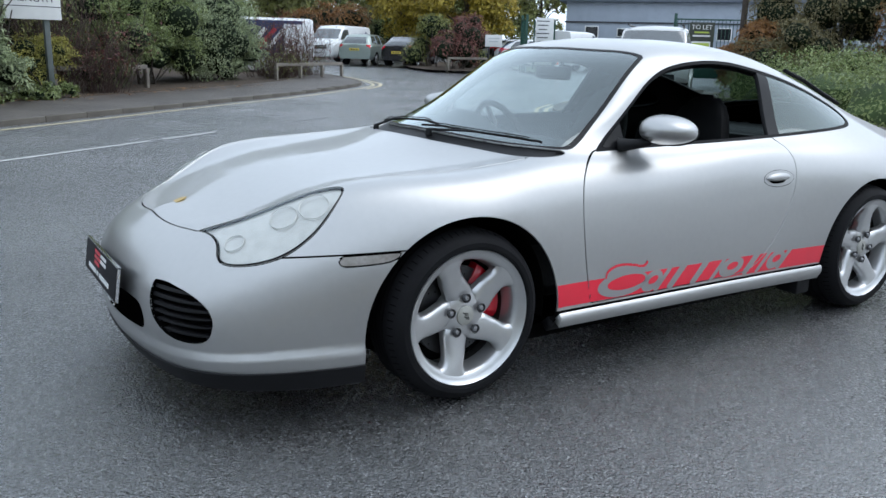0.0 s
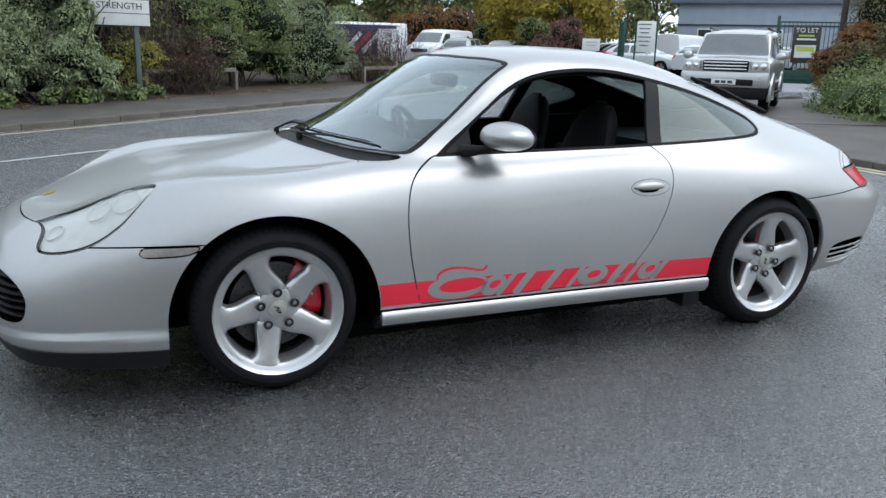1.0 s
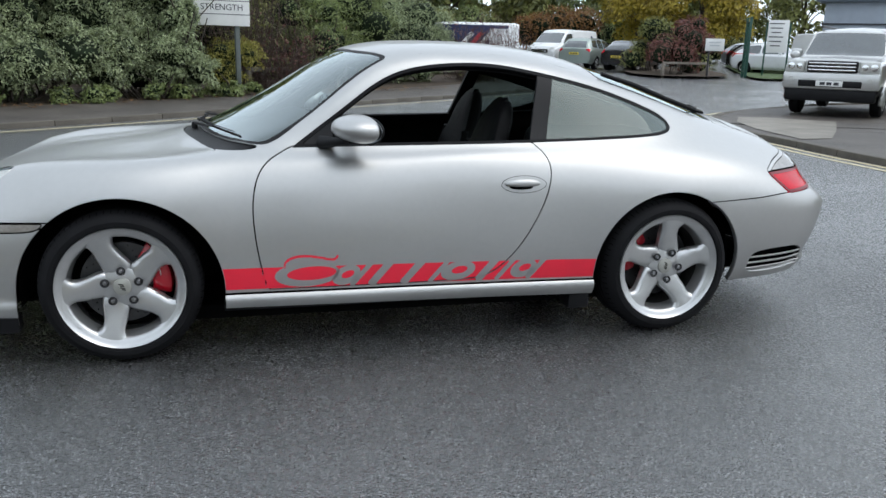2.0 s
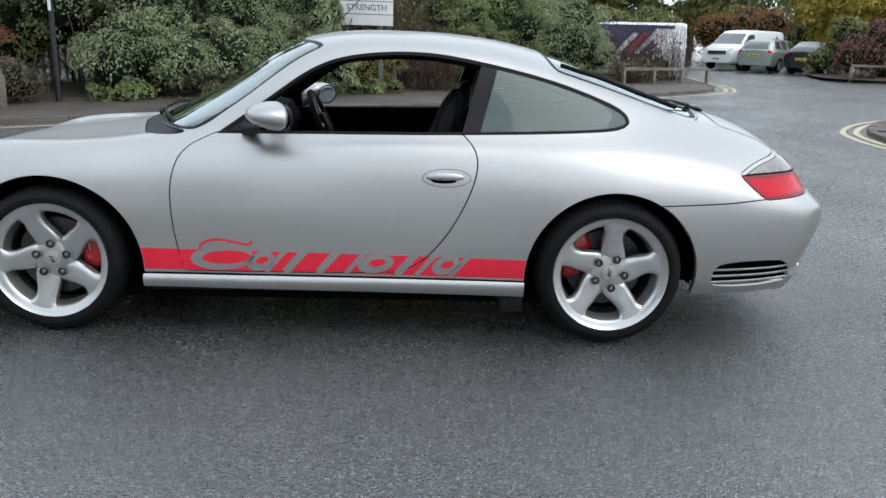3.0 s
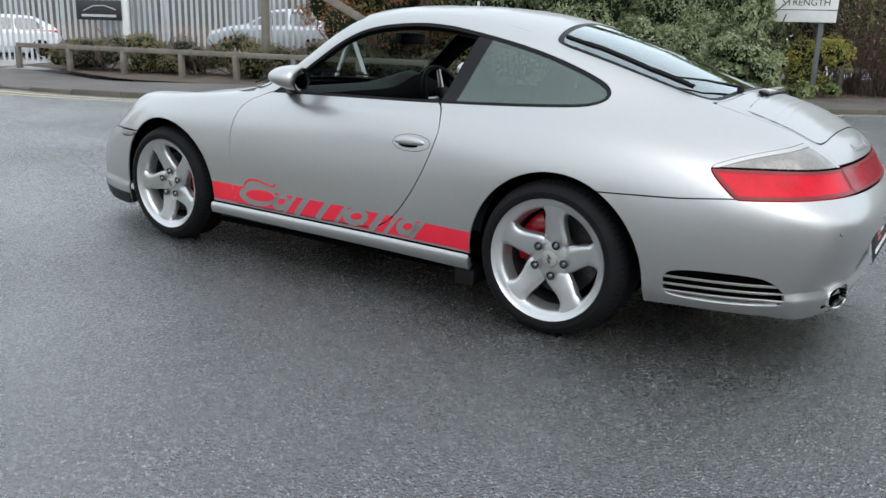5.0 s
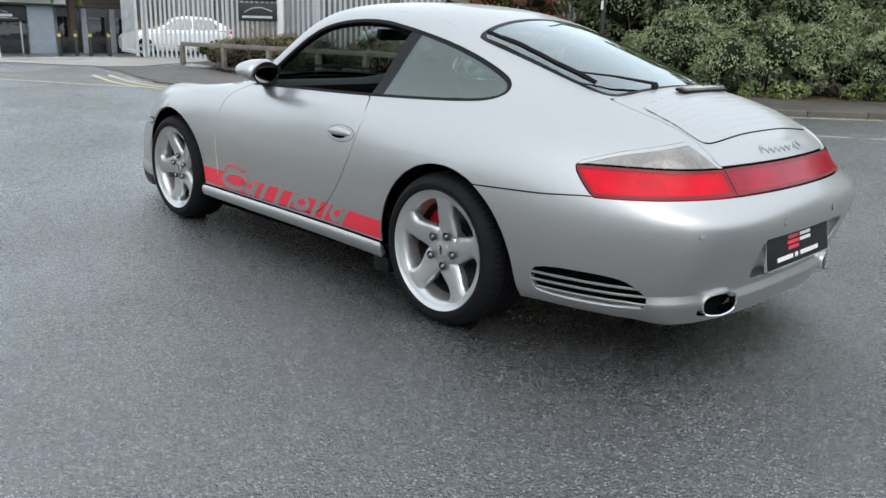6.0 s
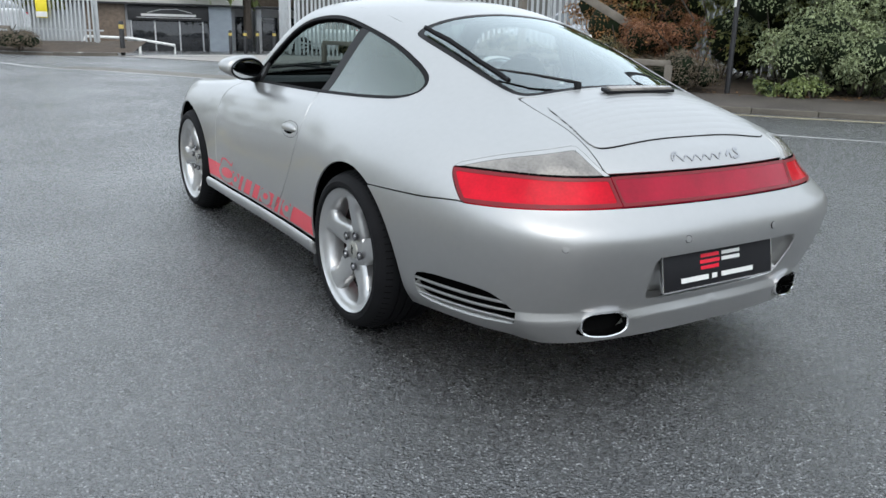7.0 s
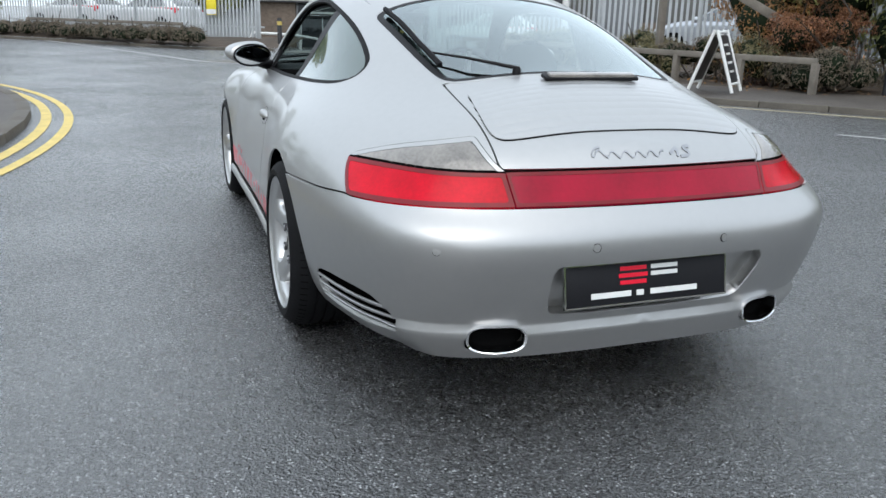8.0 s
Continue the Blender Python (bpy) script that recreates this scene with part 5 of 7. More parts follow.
def kerb(line, label, sink=None):
    """Kerb stones end to end along a line, each a part of one kerb."""
    k = empty("kerb")
    tagged(k, label, "kerb", kind="structure")
    pts = evenly(line, 0.915)
    bm = bmesh.new()
    box(bm, (0.905, 0.14, 0.24), (0, 0, 0), bevel=0.012)
    first = part("kerb_stone", bm, KERB, k, smooth=True)
    for i, (p, q) in enumerate(zip(pts, pts[1:])):
        ob = first if i == 0 else new("kerb_stone", first.data)
        ob.parent = k
        m = (p + q) / 2
        ob.matrix_basis = pose(m[0], m[1], height(m[0], m[1]) - 0.036 - (.10 * (1 - sink(m[0])) if sink else 0) + 0.006 * math.sin(i * 7.3), 0, 0, math.degrees(math.atan2(*(q - p)[::-1])))
    return k


# far kerb, from the yard entrance past the hedge into the car park entrance; the pavement lies on its left
FAR = curve_through([(-17.2, 4.95), (-15.1, 4.72), (-13.1, 4.25), (-11.4, 4.0), (-9.7, 4.3), (-7.6, 5.25), (-5.4, 6.95), (-2.0, 9.8), (1.5, 12.95), (4.0, 15.15), (6.5, 17.35), (8.0, 18.7), (9.0, 20.0), (9.6, 21.8), (10.2, 25.5), (11.0, 31)])
ribbon("pavement", FAR, 0.05, 2.2, 0.076, 0.112, PATH, "damp asphalt pavement behind a kerb", "pavement", dropped)
ribbon("verge", FAR, 2.2, 9.0, 0.11, 0.16, SOIL, "brown leaf litter and soil under the shrubs", "verge")
kerb(FAR, "weathered concrete kerb along the hedge", dropped)
ribbon("yellow_line", FAR[12:48], -0.78, -0.68, 0.006, 0.006, PALEYELLOW, "worn yellow line along the dropped kerb", "road marking")
ribbon("yellow_line", FAR[12:], -0.46, -0.37, 0.005, 0.005, PALEYELLOW, "worn yellow line along the kerb", "road marking")
ribbon("yellow_line", FAR[86:112], -0.70, -0.60, 0.005, 0.005, PALEYELLOW, "worn yellow line along the kerb", "road marking")
# dashed white middle line
for s0, s1 in ((0.0, 2.95), (3.18, 4.3), (6.0, 7.6), (9.2, 11.2), (12.4, 14.2)):
    a, b = (Vector((-2.68, 5.80)) + Vector((0.81, 0.587)) * k for k in (s0, s1))
    ribbon("white_dash", np.array([a, (a + b) / 2, b]), -0.038, 0.038, 0.005, 0.005, WHITELINE if s0 < 5 else FADEDWHITE, "worn white lane dash", "road marking")
# near kerb: the rounded nose of the pavement with its double yellow lines
NOSE = np.array([(-4.6 + 10.3 * math.sin(a), -12.75 + 10.3 * math.cos(a)) for a in np.linspace(-1.15, 0.3, 44)])
# past the corner the kerb turns away along the side road
NOSE = np.concatenate([NOSE, curve_through([(-1.3, -3.0), (-.2, -3.75), (.5, -5.0), (.9, -7.0), (1.2, -10.0), (1.6, -24.0)], 8)])
ribbon("yellow_line", NOSE, 0.38, 0.47, 0.005, 0.005, YELLOW, "bright double yellow line round the corner", "road marking")
ribbon("yellow_line", NOSE, 0.16, 0.26, 0.005, 0.005, YELLOW, "bright double yellow line round the corner", "road marking")
bm = bmesh.new()
bm.faces.new([bm.verts.new((x, y, .076)) for x, y in [tuple(p) for p in offset(NOSE, -.05)[::-1]] + [(-20, -14), (-20, -24), (1.6, -24)]])
bmesh.ops.recalc_face_normals(bm, faces=bm.faces)
tagged(part("pavement", bm, PATH), "damp asphalt pavement on the corner", "pavement", kind="structure")
kerb(NOSE, "weathered concrete kerb round the corner")
# the corner by the green hump
EAST = curve_through([(7.3, -8), (6.95, 0), (6.95, 4.3), (7.1, 6.0), (7.25, 7.5), (7.75, 8.95), (9.1, 10.7), (11.4, 12.3), (14.5, 13.6), (19, 14.6)])
bm = bmesh.new()
inner_line = offset(EAST, -7.0)
ring = [bm.verts.new((x, y, 0.078)) for x, y in offset(EAST, -0.05)]
far_ring = [bm.verts.new((x, y, 0.09)) for x, y in inner_line]
for i in range(len(ring) - 1):
    bm.faces.new((ring[i + 1], ring[i], far_ring[i], far_ring[i + 1]))
tagged(part("pavement", bm, PATH, None, smooth=True), "damp asphalt driveway apron", "pavement", kind="structure")
kerb(EAST, "weathered concrete kerb round the driveway corner")
ribbon("yellow_line", EAST, 0.16, 0.25, 0.005, 0.005, PALEYELLOW, "worn double yellow line", "road marking")
ribbon("yellow_line", EAST, 0.36, 0.45, 0.005, 0.005, PALEYELLOW, "worn double yellow line", "road marking")
# kerb of the yard across the road, on the way to the buildings
YARD = curve_through([(-46, -23), (-36, -12.5), (-29.4, -5.9), (-24.6, -1.4), (-21.8, 1.5), (-21.2, 3.0)])
ribbon("verge", YARD, 0.05, 4.2, 0.10, 0.45, SOIL, "dark planting bed behind the kerb", "verge")
kerb(YARD, "pale concrete kerb of the yard")
ribbon("white_edge", curve_through([(-34, -7.2), (-26.4, -3.7), (-17.8, -.6), (-16.0, 0.0), (-14.5, 1.15), (-12.3, 2.4), (-10.8, 3.2)]), -0.06, 0.06, 0.005, 0.005, WHITELINE, "worn white edge line", "road marking")
ribbon("yard_floor", evenly(np.array([(-16.9, 5.8), (-21.9, 2.3)]), .8), -5.0, 0.3, 0.02, 0.012, material("yard_concrete", (0.27, 0.25, 0.23), rough=0.6, bump=0.3, bump_scale=40, vary=0.25, vary_scale=0.8), "pale concrete yard entrance", "ground")
ribbon("worn_strip", curve_through([(-15.9, .15), (-14.5, 1.2), (-12.3, 2.45), (-10.8, 3.25), (-9.9, 3.7)]), 0.05, 0.85, 0.003, 0.003, material("worn_brown_asphalt", (.12, .108, .09), rough=.55, bump=.4, bump_scale=120, vary=.3, vary_scale=2), "brownish worn strip of road along the dropped kerb", "road")
# car park bed and grass
bm = bmesh.new()
pts = rounded([(16.0, 28.6), (17.2, 26.4), (19.6, 26.6), (21.5, 29.5), (24, 36), (22.6, 40), (19.5, 36)], 2)
vs = [bm.verts.new((x, y, height(x, y) + 0.12)) for x, y in pts]
bm.faces.new(vs)
tagged(part("verge", bm, SOIL), "brown planting bed by the car park", "verge", kind="structure")
bm = bmesh.new()
pts = rounded([(20.2, 25.6), (21.6, 25.2), (26, 31), (38, 45), (33, 48), (23.2, 31)], 2)
vs = [bm.verts.new((x, y, height(x, y) + 0.10)) for x, y in pts]
bm.faces.new(vs)
tagged(part("lawn", bm, GRASS), "short green grass by the gate", "lawn", kind="structure")
# pale patch of concrete in the driveway apron
bm = bmesh.new()
vs = [bm.verts.new((x, y, .088)) for x, y in [(7.3, 6.0), (7.55, 7.4), (8.05, 8.7), (8.75, 9.7), (9.3, 9.6), (10.15, 8.7), (8.9, 7.2), (7.9, 6.1)]]
bm.faces.new(vs)
tagged(part("concrete_patch", bm, material("patch_concrete", (.19, .172, .145), rough=.65, bump=.4, bump_scale=50, vary=.3, vary_scale=2)), "pale worn concrete patch in the driveway apron", "patch", kind="structure")

# ---- plants ----


def leaf_cloud(rng, lobes, count, size, slim=0.42, droop=0.25):
    """Leaves on the outsides of a set of lobes (x, y, z, rx, ry, rz): vertices and four-sided faces."""
    lobes = np.array(lobes, float)
    area = (lobes[:, 3] * lobes[:, 5]) ** 1.0
    pick = rng.choice(len(lobes), count, p=area / area.sum())
    d = rng.normal(size=(count, 3))
    d /= np.linalg.norm(d, axis=1, keepdims=True)
    d[:, 2] = np.where(d[:, 2] < -0.55, -d[:, 2], d[:, 2])
    L = lobes[pick]
    clump = 1 + 0.13 * np.sin(d[:, 0] * 9 + pick) * np.sin(d[:, 1] * 8 + 2 * pick) + 0.10 * np.sin(d[:, 2] * 13 + pick)
    p = L[:, :3] + d * L[:, 3:] * (clump * (1 - 0.28 * rng.random(count) ** 1.7))[:, None]
    p[:, 2] = np.maximum(p[:, 2], 0.03)
    nrm = d + rng.normal(scale=0.55, size=(count, 3)) + (0, 0, 0.35)
    nrm /= np.linalg.norm(nrm, axis=1, keepdims=True)
    t = np.cross(nrm, rng.normal(size=(count, 3)))
    t /= np.linalg.norm(t, axis=1, keepdims=True)
    t[:, 2] -= droop
    b = np.cross(nrm, t)
    s = (size * (0.6 + 0.8 * rng.random(count)))[:, None]
    fold = nrm * s * 0.12
    v = np.stack([p, p + t * s * 0.5 + b * s * slim * 0.5 + fold, p + t * s, p + t * s * 0.5 - b * s * slim * 0.5 + fold], 1).reshape(-1, 3)
    f = np.arange(count * 4).reshape(-1, 4)
    return v, f


def sticks(rng, starts, ends, r0, r1, bend=0.12):
    """Thin three-sided twigs from starts to ends, each in two bent lengths."""
    k = len(starts)
    mid = (starts + ends) / 2 + rng.normal(scale=bend, size=(k, 3)) * np.linalg.norm(ends - starts, axis=1, keepdims=True)
    v, f = [], []
    a = np.array([0, 2.1, 4.2])
    ring = np.stack([np.cos(a), np.sin(a), 0 * a], 1)
    for p, r in ((starts, r0), (mid, (r0 + r1) / 2), (ends, r1)):
        v.append(p[:, None] + ring[None] * r)
    v = np.concatenate(v, 1).reshape(-1, 3)
    q = []
    for lev in (0, 3):
        for i in range(3):
            j = (i + 1) % 3
            q.append([lev + i, lev + j, lev + 3 + j, lev + 3 + i])
    f = (np.arange(k)[:, None, None] * 9 + np.array(q)[None]).reshape(-1, 4)
    return v, f


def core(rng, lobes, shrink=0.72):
    """Solid filler for the shade inside a bush: rough shapes within the leaf lobes."""
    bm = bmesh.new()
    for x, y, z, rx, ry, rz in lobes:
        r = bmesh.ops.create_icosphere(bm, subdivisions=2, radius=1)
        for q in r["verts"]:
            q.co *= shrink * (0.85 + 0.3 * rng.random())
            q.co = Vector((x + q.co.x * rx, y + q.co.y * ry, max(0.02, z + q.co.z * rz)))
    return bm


def sprays(rng, lobes, each=9):
    """Smaller leafy sprays standing out of the lobes, so that the outline is ragged and gaps stay dark."""
    out = []
    for x, y, z, rx, ry, rz in lobes:
        out.append((x, y, z, rx * .68, ry * .68, rz * .68))
        for _ in range(each):
            d = rng.normal(size=3)
            d /= np.linalg.norm(d)
            k = .24 + .2 * rng.random()
            out.append((x + d[0] * rx * .82, y + d[1] * ry * .82, max(.05, z + d[2] * rz * .82), rx * k, ry * k, rz * k * .8))
    return out


def shrub(at, lobes, leaf, count, size, label, seed, slim=0.42, stems=10, name="shrub", inner=LEAFSHADE, turn=0, ragged=False):
    """A bush: leafy crown, a filler core for its inner shade and some stems."""
    rng = np.random.default_rng(seed)
    ob = empty(name, pose(*at, 0, 0, turn))
    tagged(ob, label, "shrub")
    v, f = leaf_cloud(rng, sprays(rng, lobes) if ragged else lobes, count, size, slim)
    mesh_object("crown", v, f, leaf, ob, smooth=False)["kind"] = "stuff"
    part("filler_core", core(rng, lobes, .56 if ragged else .66), inner, ob, smooth=True)["kind"] = "stuff"
    L = np.array(lobes)
    pick = rng.integers(0, len(L), stems)
    st = L[pick, :3] * (0.25, 0.25, 0) + rng.normal(scale=.1, size=(stems, 3)) * (1, 1, 0)
    v, f = sticks(rng, st, L[pick, :3] + rng.normal(scale=.3, size=(stems, 3)), .03, .012)
    mesh_object("stem_growth", v, f, BARK, ob)["kind"] = "stuff"
    return ob


def random_lobes(rng, n, rx, ry, h, r):
    out = []
    for i in range(n):
        a, q = rng.random() * 6.28, rng.random() ** 0.5
        rr = r * (0.6 + 0.6 * rng.random())
        z = rr * 0.6 + (h - rr * 1.5) * rng.random()
        taper = 1 - 0.45 * (z / h) ** 2
        out.append((math.cos(a) * q * rx * taper, math.sin(a) * q * ry * taper, z, rr, rr, rr * 0.9))
    return out


def bush(s, o, rx, ry, h, r, n, leaf, count, size, label, seed, slim=0.42, name="shrub"):
    rng = np.random.default_rng(seed + 500)
    p = beside(s, o, 0.1)
    ang = math.degrees(math.atan2(U.y, U.x))
    return shrub((p.x, p.y, p.z), random_lobes(rng, n, rx, ry, h, r), leaf, count, size, label, seed, slim, name=name, turn=ang, ragged=True)


# the laurel hedge behind the far pavement
bush(-4.2, 4.1, 1.5, 1.1, 4.3, .95, 20, LAUREL, 58000, 0.058, "tall dense dark green laurel shrub behind the pavement", 1)
bush(-2.0, 4.0, 1.5, 1.1, 3.6, .9, 18, LAUREL, 58000, 0.058, "tall dense grey-green laurel shrub behind the pavement", 2)
bush(0.0, 3.9, 1.3, 1.1, 3.1, .85, 16, LAUREL, 52000, 0.058, "dense grey-green laurel shrub beside the sign", 3)
bush(-3.2, 2.9, 1.6, .5, 1.5, .6, 10, LAUREL, 20000, 0.056, "low laurel growth at the pavement edge", 4)
bush(-0.6, 2.8, 1.5, .5, 1.5, .6, 10, LAUREL, 20000, 0.056, "low laurel growth at the pavement edge", 5)
bush(1.75, 2.75, .6, .4, 1.3, .42, 9, YELLOWGREEN, 10000, 0.045, "small yellow-green shrub at the sign post", 6)
bush(6.6, 4.0, 1.4, 1.1, 3.1, .85, 16, LAUREL2, 40000, 0.060, "rounded warm green rhododendron behind the rail", 7)
bush(9.0, 4.0, 1.5, 1.2, 3.1, .9, 18, LAUREL, 44000, 0.060, "large rounded dark green rhododendron", 8)
bush(10.2, 3.6, .7, .9, 2.3, .7, 10, LAUREL, 24000, 0.056, "rounded green rhododendron at the end of the hedge", 9)
bush(4.9, 3.4, .9, .7, 2.7, .65, 12, LAUREL2, 24000, 0.056, "green rhododendron beside the bare shrub", 10)
bush(.15, 2.5, .4, .35, 2.3, .4, 9, LAUREL, 10000, 0.07, "laurel growth leaning over the sign", 14)
bush(-6.75, 3.35, .55, .5, 3.0, .5, 14, COPPER, 26000, 0.044, "brown and copper autumn shrub above the rail", 11)
bush(-5.5, 6.5, 2.0, 1.5, 5.0, 1.3, 14, OLIVE, 14000, 0.109, "tall olive shrub at the back", 12)
bush(-7.4, 6.3, 1.0, .8, 4.6, .8, 10, AUTUMN, 10000, 0.07, "tall thin copper autumn shrub", 13)
for i, s in enumerate((-3.0, 1.8, 4.2, 7.0, 10.0)):
    bush(s, 7.5, 2.0, 1.5, 5.2, 1.3, 13, (OLIVE, LAUREL2, OLIVE, LAUREL2, OLIVE)[i], 9000, .14, "tall mixed green growth at the back of the hedge", 20 + i)
for i, s in enumerate((-4.3, -2.2, -.4, 1.2)):
    bush(s, 2.25, .7, .22, .38, .2, 8, LAUREL2, 2600, .055, "low ground ivy and weeds at the pavement edge", 40 + i, .6)


def twig_bush(s, o, rx, ry, h, count, label, seed, leaf=None, mat=None):
    rng = np.random.default_rng(seed)
    p = beside(s, o, 0.1)
    ob = empty("bare_shrub", pose(p.x, p.y, p.z, 0, 0, math.degrees(math.atan2(U.y, U.x))))
    tagged(ob, label, "shrub")
    a = np.concatenate([rng.normal(size=(count, 2)) * (rx * .35, ry * .35), np.zeros((count, 1))], 1)
    e = a * (1.9, 1.9, 0) + rng.normal(scale=.18, size=(count, 3)) + np.stack([0 * a[:, 0], 0 * a[:, 0], h * (0.45 + .55 * rng.random(count))], 1)
    k = count * 5
    pick = rng.integers(0, count, k)
    t = 0.35 + 0.6 * rng.random((k, 1))
    sa = a[pick] + (e[pick] - a[pick]) * t
    se = sa + rng.normal(size=(k, 3)) * (.22, .22, .14) + (0, 0, .18)
    v1, f1 = sticks(rng, a, e, .010, .004)
    v2, f2 = sticks(rng, sa, se, .005, .002)
    mesh_object("branch_growth", np.concatenate([v1, v2]), np.concatenate([f1, f2 + len(v1)]), mat or TWIG, ob)["kind"] = "stuff"
    if leaf:
        n = count * 7
        pk = rng.integers(0, k, n)
        q = se[pk] + rng.normal(scale=.07, size=(n, 3))
        d = rng.normal(size=(n, 3)) * .045
        b = np.cross(d, rng.normal(size=(n, 3)))
        b *= 0.016 / np.maximum(np.linalg.norm(b, axis=1, keepdims=True), 1e-6)
        v = np.stack([q, q + d * .5 + b, q + d, q + d * .5 - b], 1).reshape(-1, 3)
        mesh_object("leaf_growth", v, np.arange(n * 4).reshape(-1, 4), leaf, ob, smooth=False)["kind"] = "stuff"
    return ob


twig_bush(3.0, 3.7, 1.0, .9, 3.4, 130, "tangled bare brown shrub with few leaves", 60, OLIVE)
twig_bush(3.4, 2.8, .9, .5, 1.5, 90, "low tangle of dead brown twigs", 61, RUSSET)
twig_bush(13.0, 3.6, 1.6, .9, 2.2, 130, "reddish bare twiggy shrub behind the rail", 62, RUSSET)
twig_bush(14.8, 3.4, 1.1, .8, 2.0, 90, "reddish bare twiggy shrub behind the rail", 63, RUSSET)
twig_bush(12.2, 2.9, 1.2, .5, .7, 120, "dry brown grass and twigs under the rail", 64, OLIVE)
twig_bush(-7.3, 3.0, .8, .35, .45, 70, "dry brown stems under the rail", 65, AUTUMN)


def tree(at, h, crown_r, leaf, count, size, label, seed, low=0.3):
    """A broad tree: tapered trunk, limbs and a ragged leafy crown."""
    rng = np.random.default_rng(seed)
    ob = empty("tree", pose(*at))
    tagged(ob, label, "tree")
    bm = bmesh.new()
    sweep(bm, [(0, 0, 0), (.05, .02, h * .3), (-.04, .05, h * .6), (0, 0, h * .85)], [h * .02, h * .015, h * .009, h * .003], 8)
    lobes = []
    for i in range(22):
        a, t = rng.random() * 6.28, low + (1 - low) * rng.random()
        reach = crown_r * (0.25 + 0.65 * rng.random()) * math.sin(math.pi * min(1, (t - low) / (1 - low) * .8 + .18)) ** .7
        c = Vector((math.cos(a) * reach, math.sin(a) * reach, h * t * .93))
        rr = crown_r * (.24 + .2 * rng.random())
        lobes.append((c.x, c.y, c.z, rr, rr, rr * .85))
        if i % 2 == 0:
            sweep(bm, [(0, 0, h * t * .55), c * .5 + Vector((0, 0, h * t * .33)), c], [h * .007, h * .004, h * .0015], 5)
    part("trunk", bm, BARK, ob, smooth=True)
    v, f = leaf_cloud(rng, lobes, count, size, .6)
    mesh_object("crown", v, f, leaf, ob, smooth=False)
    return ob


gold = tree((23.3, 41.9, .5), 9.0, 2.7, GOLDLEAF, 17000, .17, "golden yellow autumn tree at the car park", 80, .2)
tree((25.4, 38.2, .5), 9.0, 3.2, GOLDLEAF, 20000, .17, "broad golden autumn tree at the car park", 81, .2)
tree((27.0, 41.0, .5), 9.5, 3.0, OLIVE, 14000, .18, "olive green tree at the car park", 82, .15)
back_trees = [(-1, 34, 12, OLIVE, 83), (14, 52, 13, LAUREL2, 84), (20, 56, 12, OLIVE, 85)]
made = [tree((x, y, .3), h, 4.2, m, 5200, .42, "tall green tree behind the car park", s, .08) for x, y, h, m, s in back_trees]
rng = np.random.default_rng(9)
for i, (x, y) in enumerate([(3.5, 40), (7.5, 45), (10.5, 50), (17, 58), (24, 60), (30, 58), (36, 66), (44, 70), (52, 64), (60, 60), (70, 52), (78, 40), (-5, 36), (-10, 34), (-16, 33), (2, 48), (66, 66), (56, 74), (-22, 34), (-28, 32), (40, 80), (28, 68)]):
    copy_thing(made[i % 3], pose(x, y, .3, 0, 0, 77 * i) @ Matrix.Scale(1, 4))
# unseen trees added behind the walker to darken what the car reflects
for i in range(13):
    x = -44 + 8.5 * i
    copy_thing(made[i % 3], pose(x, -27 - 4 * (i % 2), 0, 0, 0, 61 * i))
# more of them along the west
for i in range(7):
    copy_thing(made[(i + 1) % 3], pose(-52 + 3 * i, -22 + 12 * i, 0, 0, 0, 41 * i))
# low growth between the far trunks
for i, (x, y, mat) in enumerate([(15.5, 47.5, OLIVE), (20, 47, AUTUMN), (24.5, 44.5, LAUREL2), (10.5, 43, OLIVE), (6.5, 38, OLIVE), (2, 33, LAUREL2), (12.5, 45.5, LAUREL2), (28.5, 47.5, OLIVE), (32, 50, WILD), (35.5, 52, OLIVE), (30, 53.5, LAUREL2), (26, 48.5, WILD)]):
    rngl = np.random.default_rng(700 + i)
    shrub((x, y, height(x, y)), random_lobes(rngl, 12, 2.6, 1.5, 3.6, 1.2), mat, 9000, .16, "mixed shrub behind the car park", 90 + i, .5)
for i, (x, y, mat) in enumerate([(18.2, 28.4, RUSSET), (19.6, 29.4, RUSSET), (20.4, 31.0, OLIVE), (18.6, 31.4, OLIVE)]):
    rngl = np.random.default_rng(720 + i)
    shrub((x, y, height(x, y) + .1), random_lobes(rngl, 9, .9, .8, 2.6, .6), mat, 3200, .10, "russet and olive autumn shrub in the bed", 100 + i, .5)
# the clipped green hump and the wild shrubs behind it
HUMP = []
rngl = np.random.default_rng(5)
for x, y, r, h in [(12.6, 5.0, 1.5, 1.0), (13.6, 7.0, 1.6, 1.15), (14.6, 8.8, 1.5, 1.1), (15.3, 10.2, 1.1, .85), (14.5, 5.0, 1.8, 1.3), (15.8, 7.4, 1.8, 1.35), (13.5, 2.5, 1.8, 1.1), (16.6, 9.6, 1.3, 1.0), (12.9, .2, 1.6, 1.0), (15.2, 2.2, 2.0, 1.3)]:
    HUMP.append((x - 14, y - 6, .15, r, r, h))
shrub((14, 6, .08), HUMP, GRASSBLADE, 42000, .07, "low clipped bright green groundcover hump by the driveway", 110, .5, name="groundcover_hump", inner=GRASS)
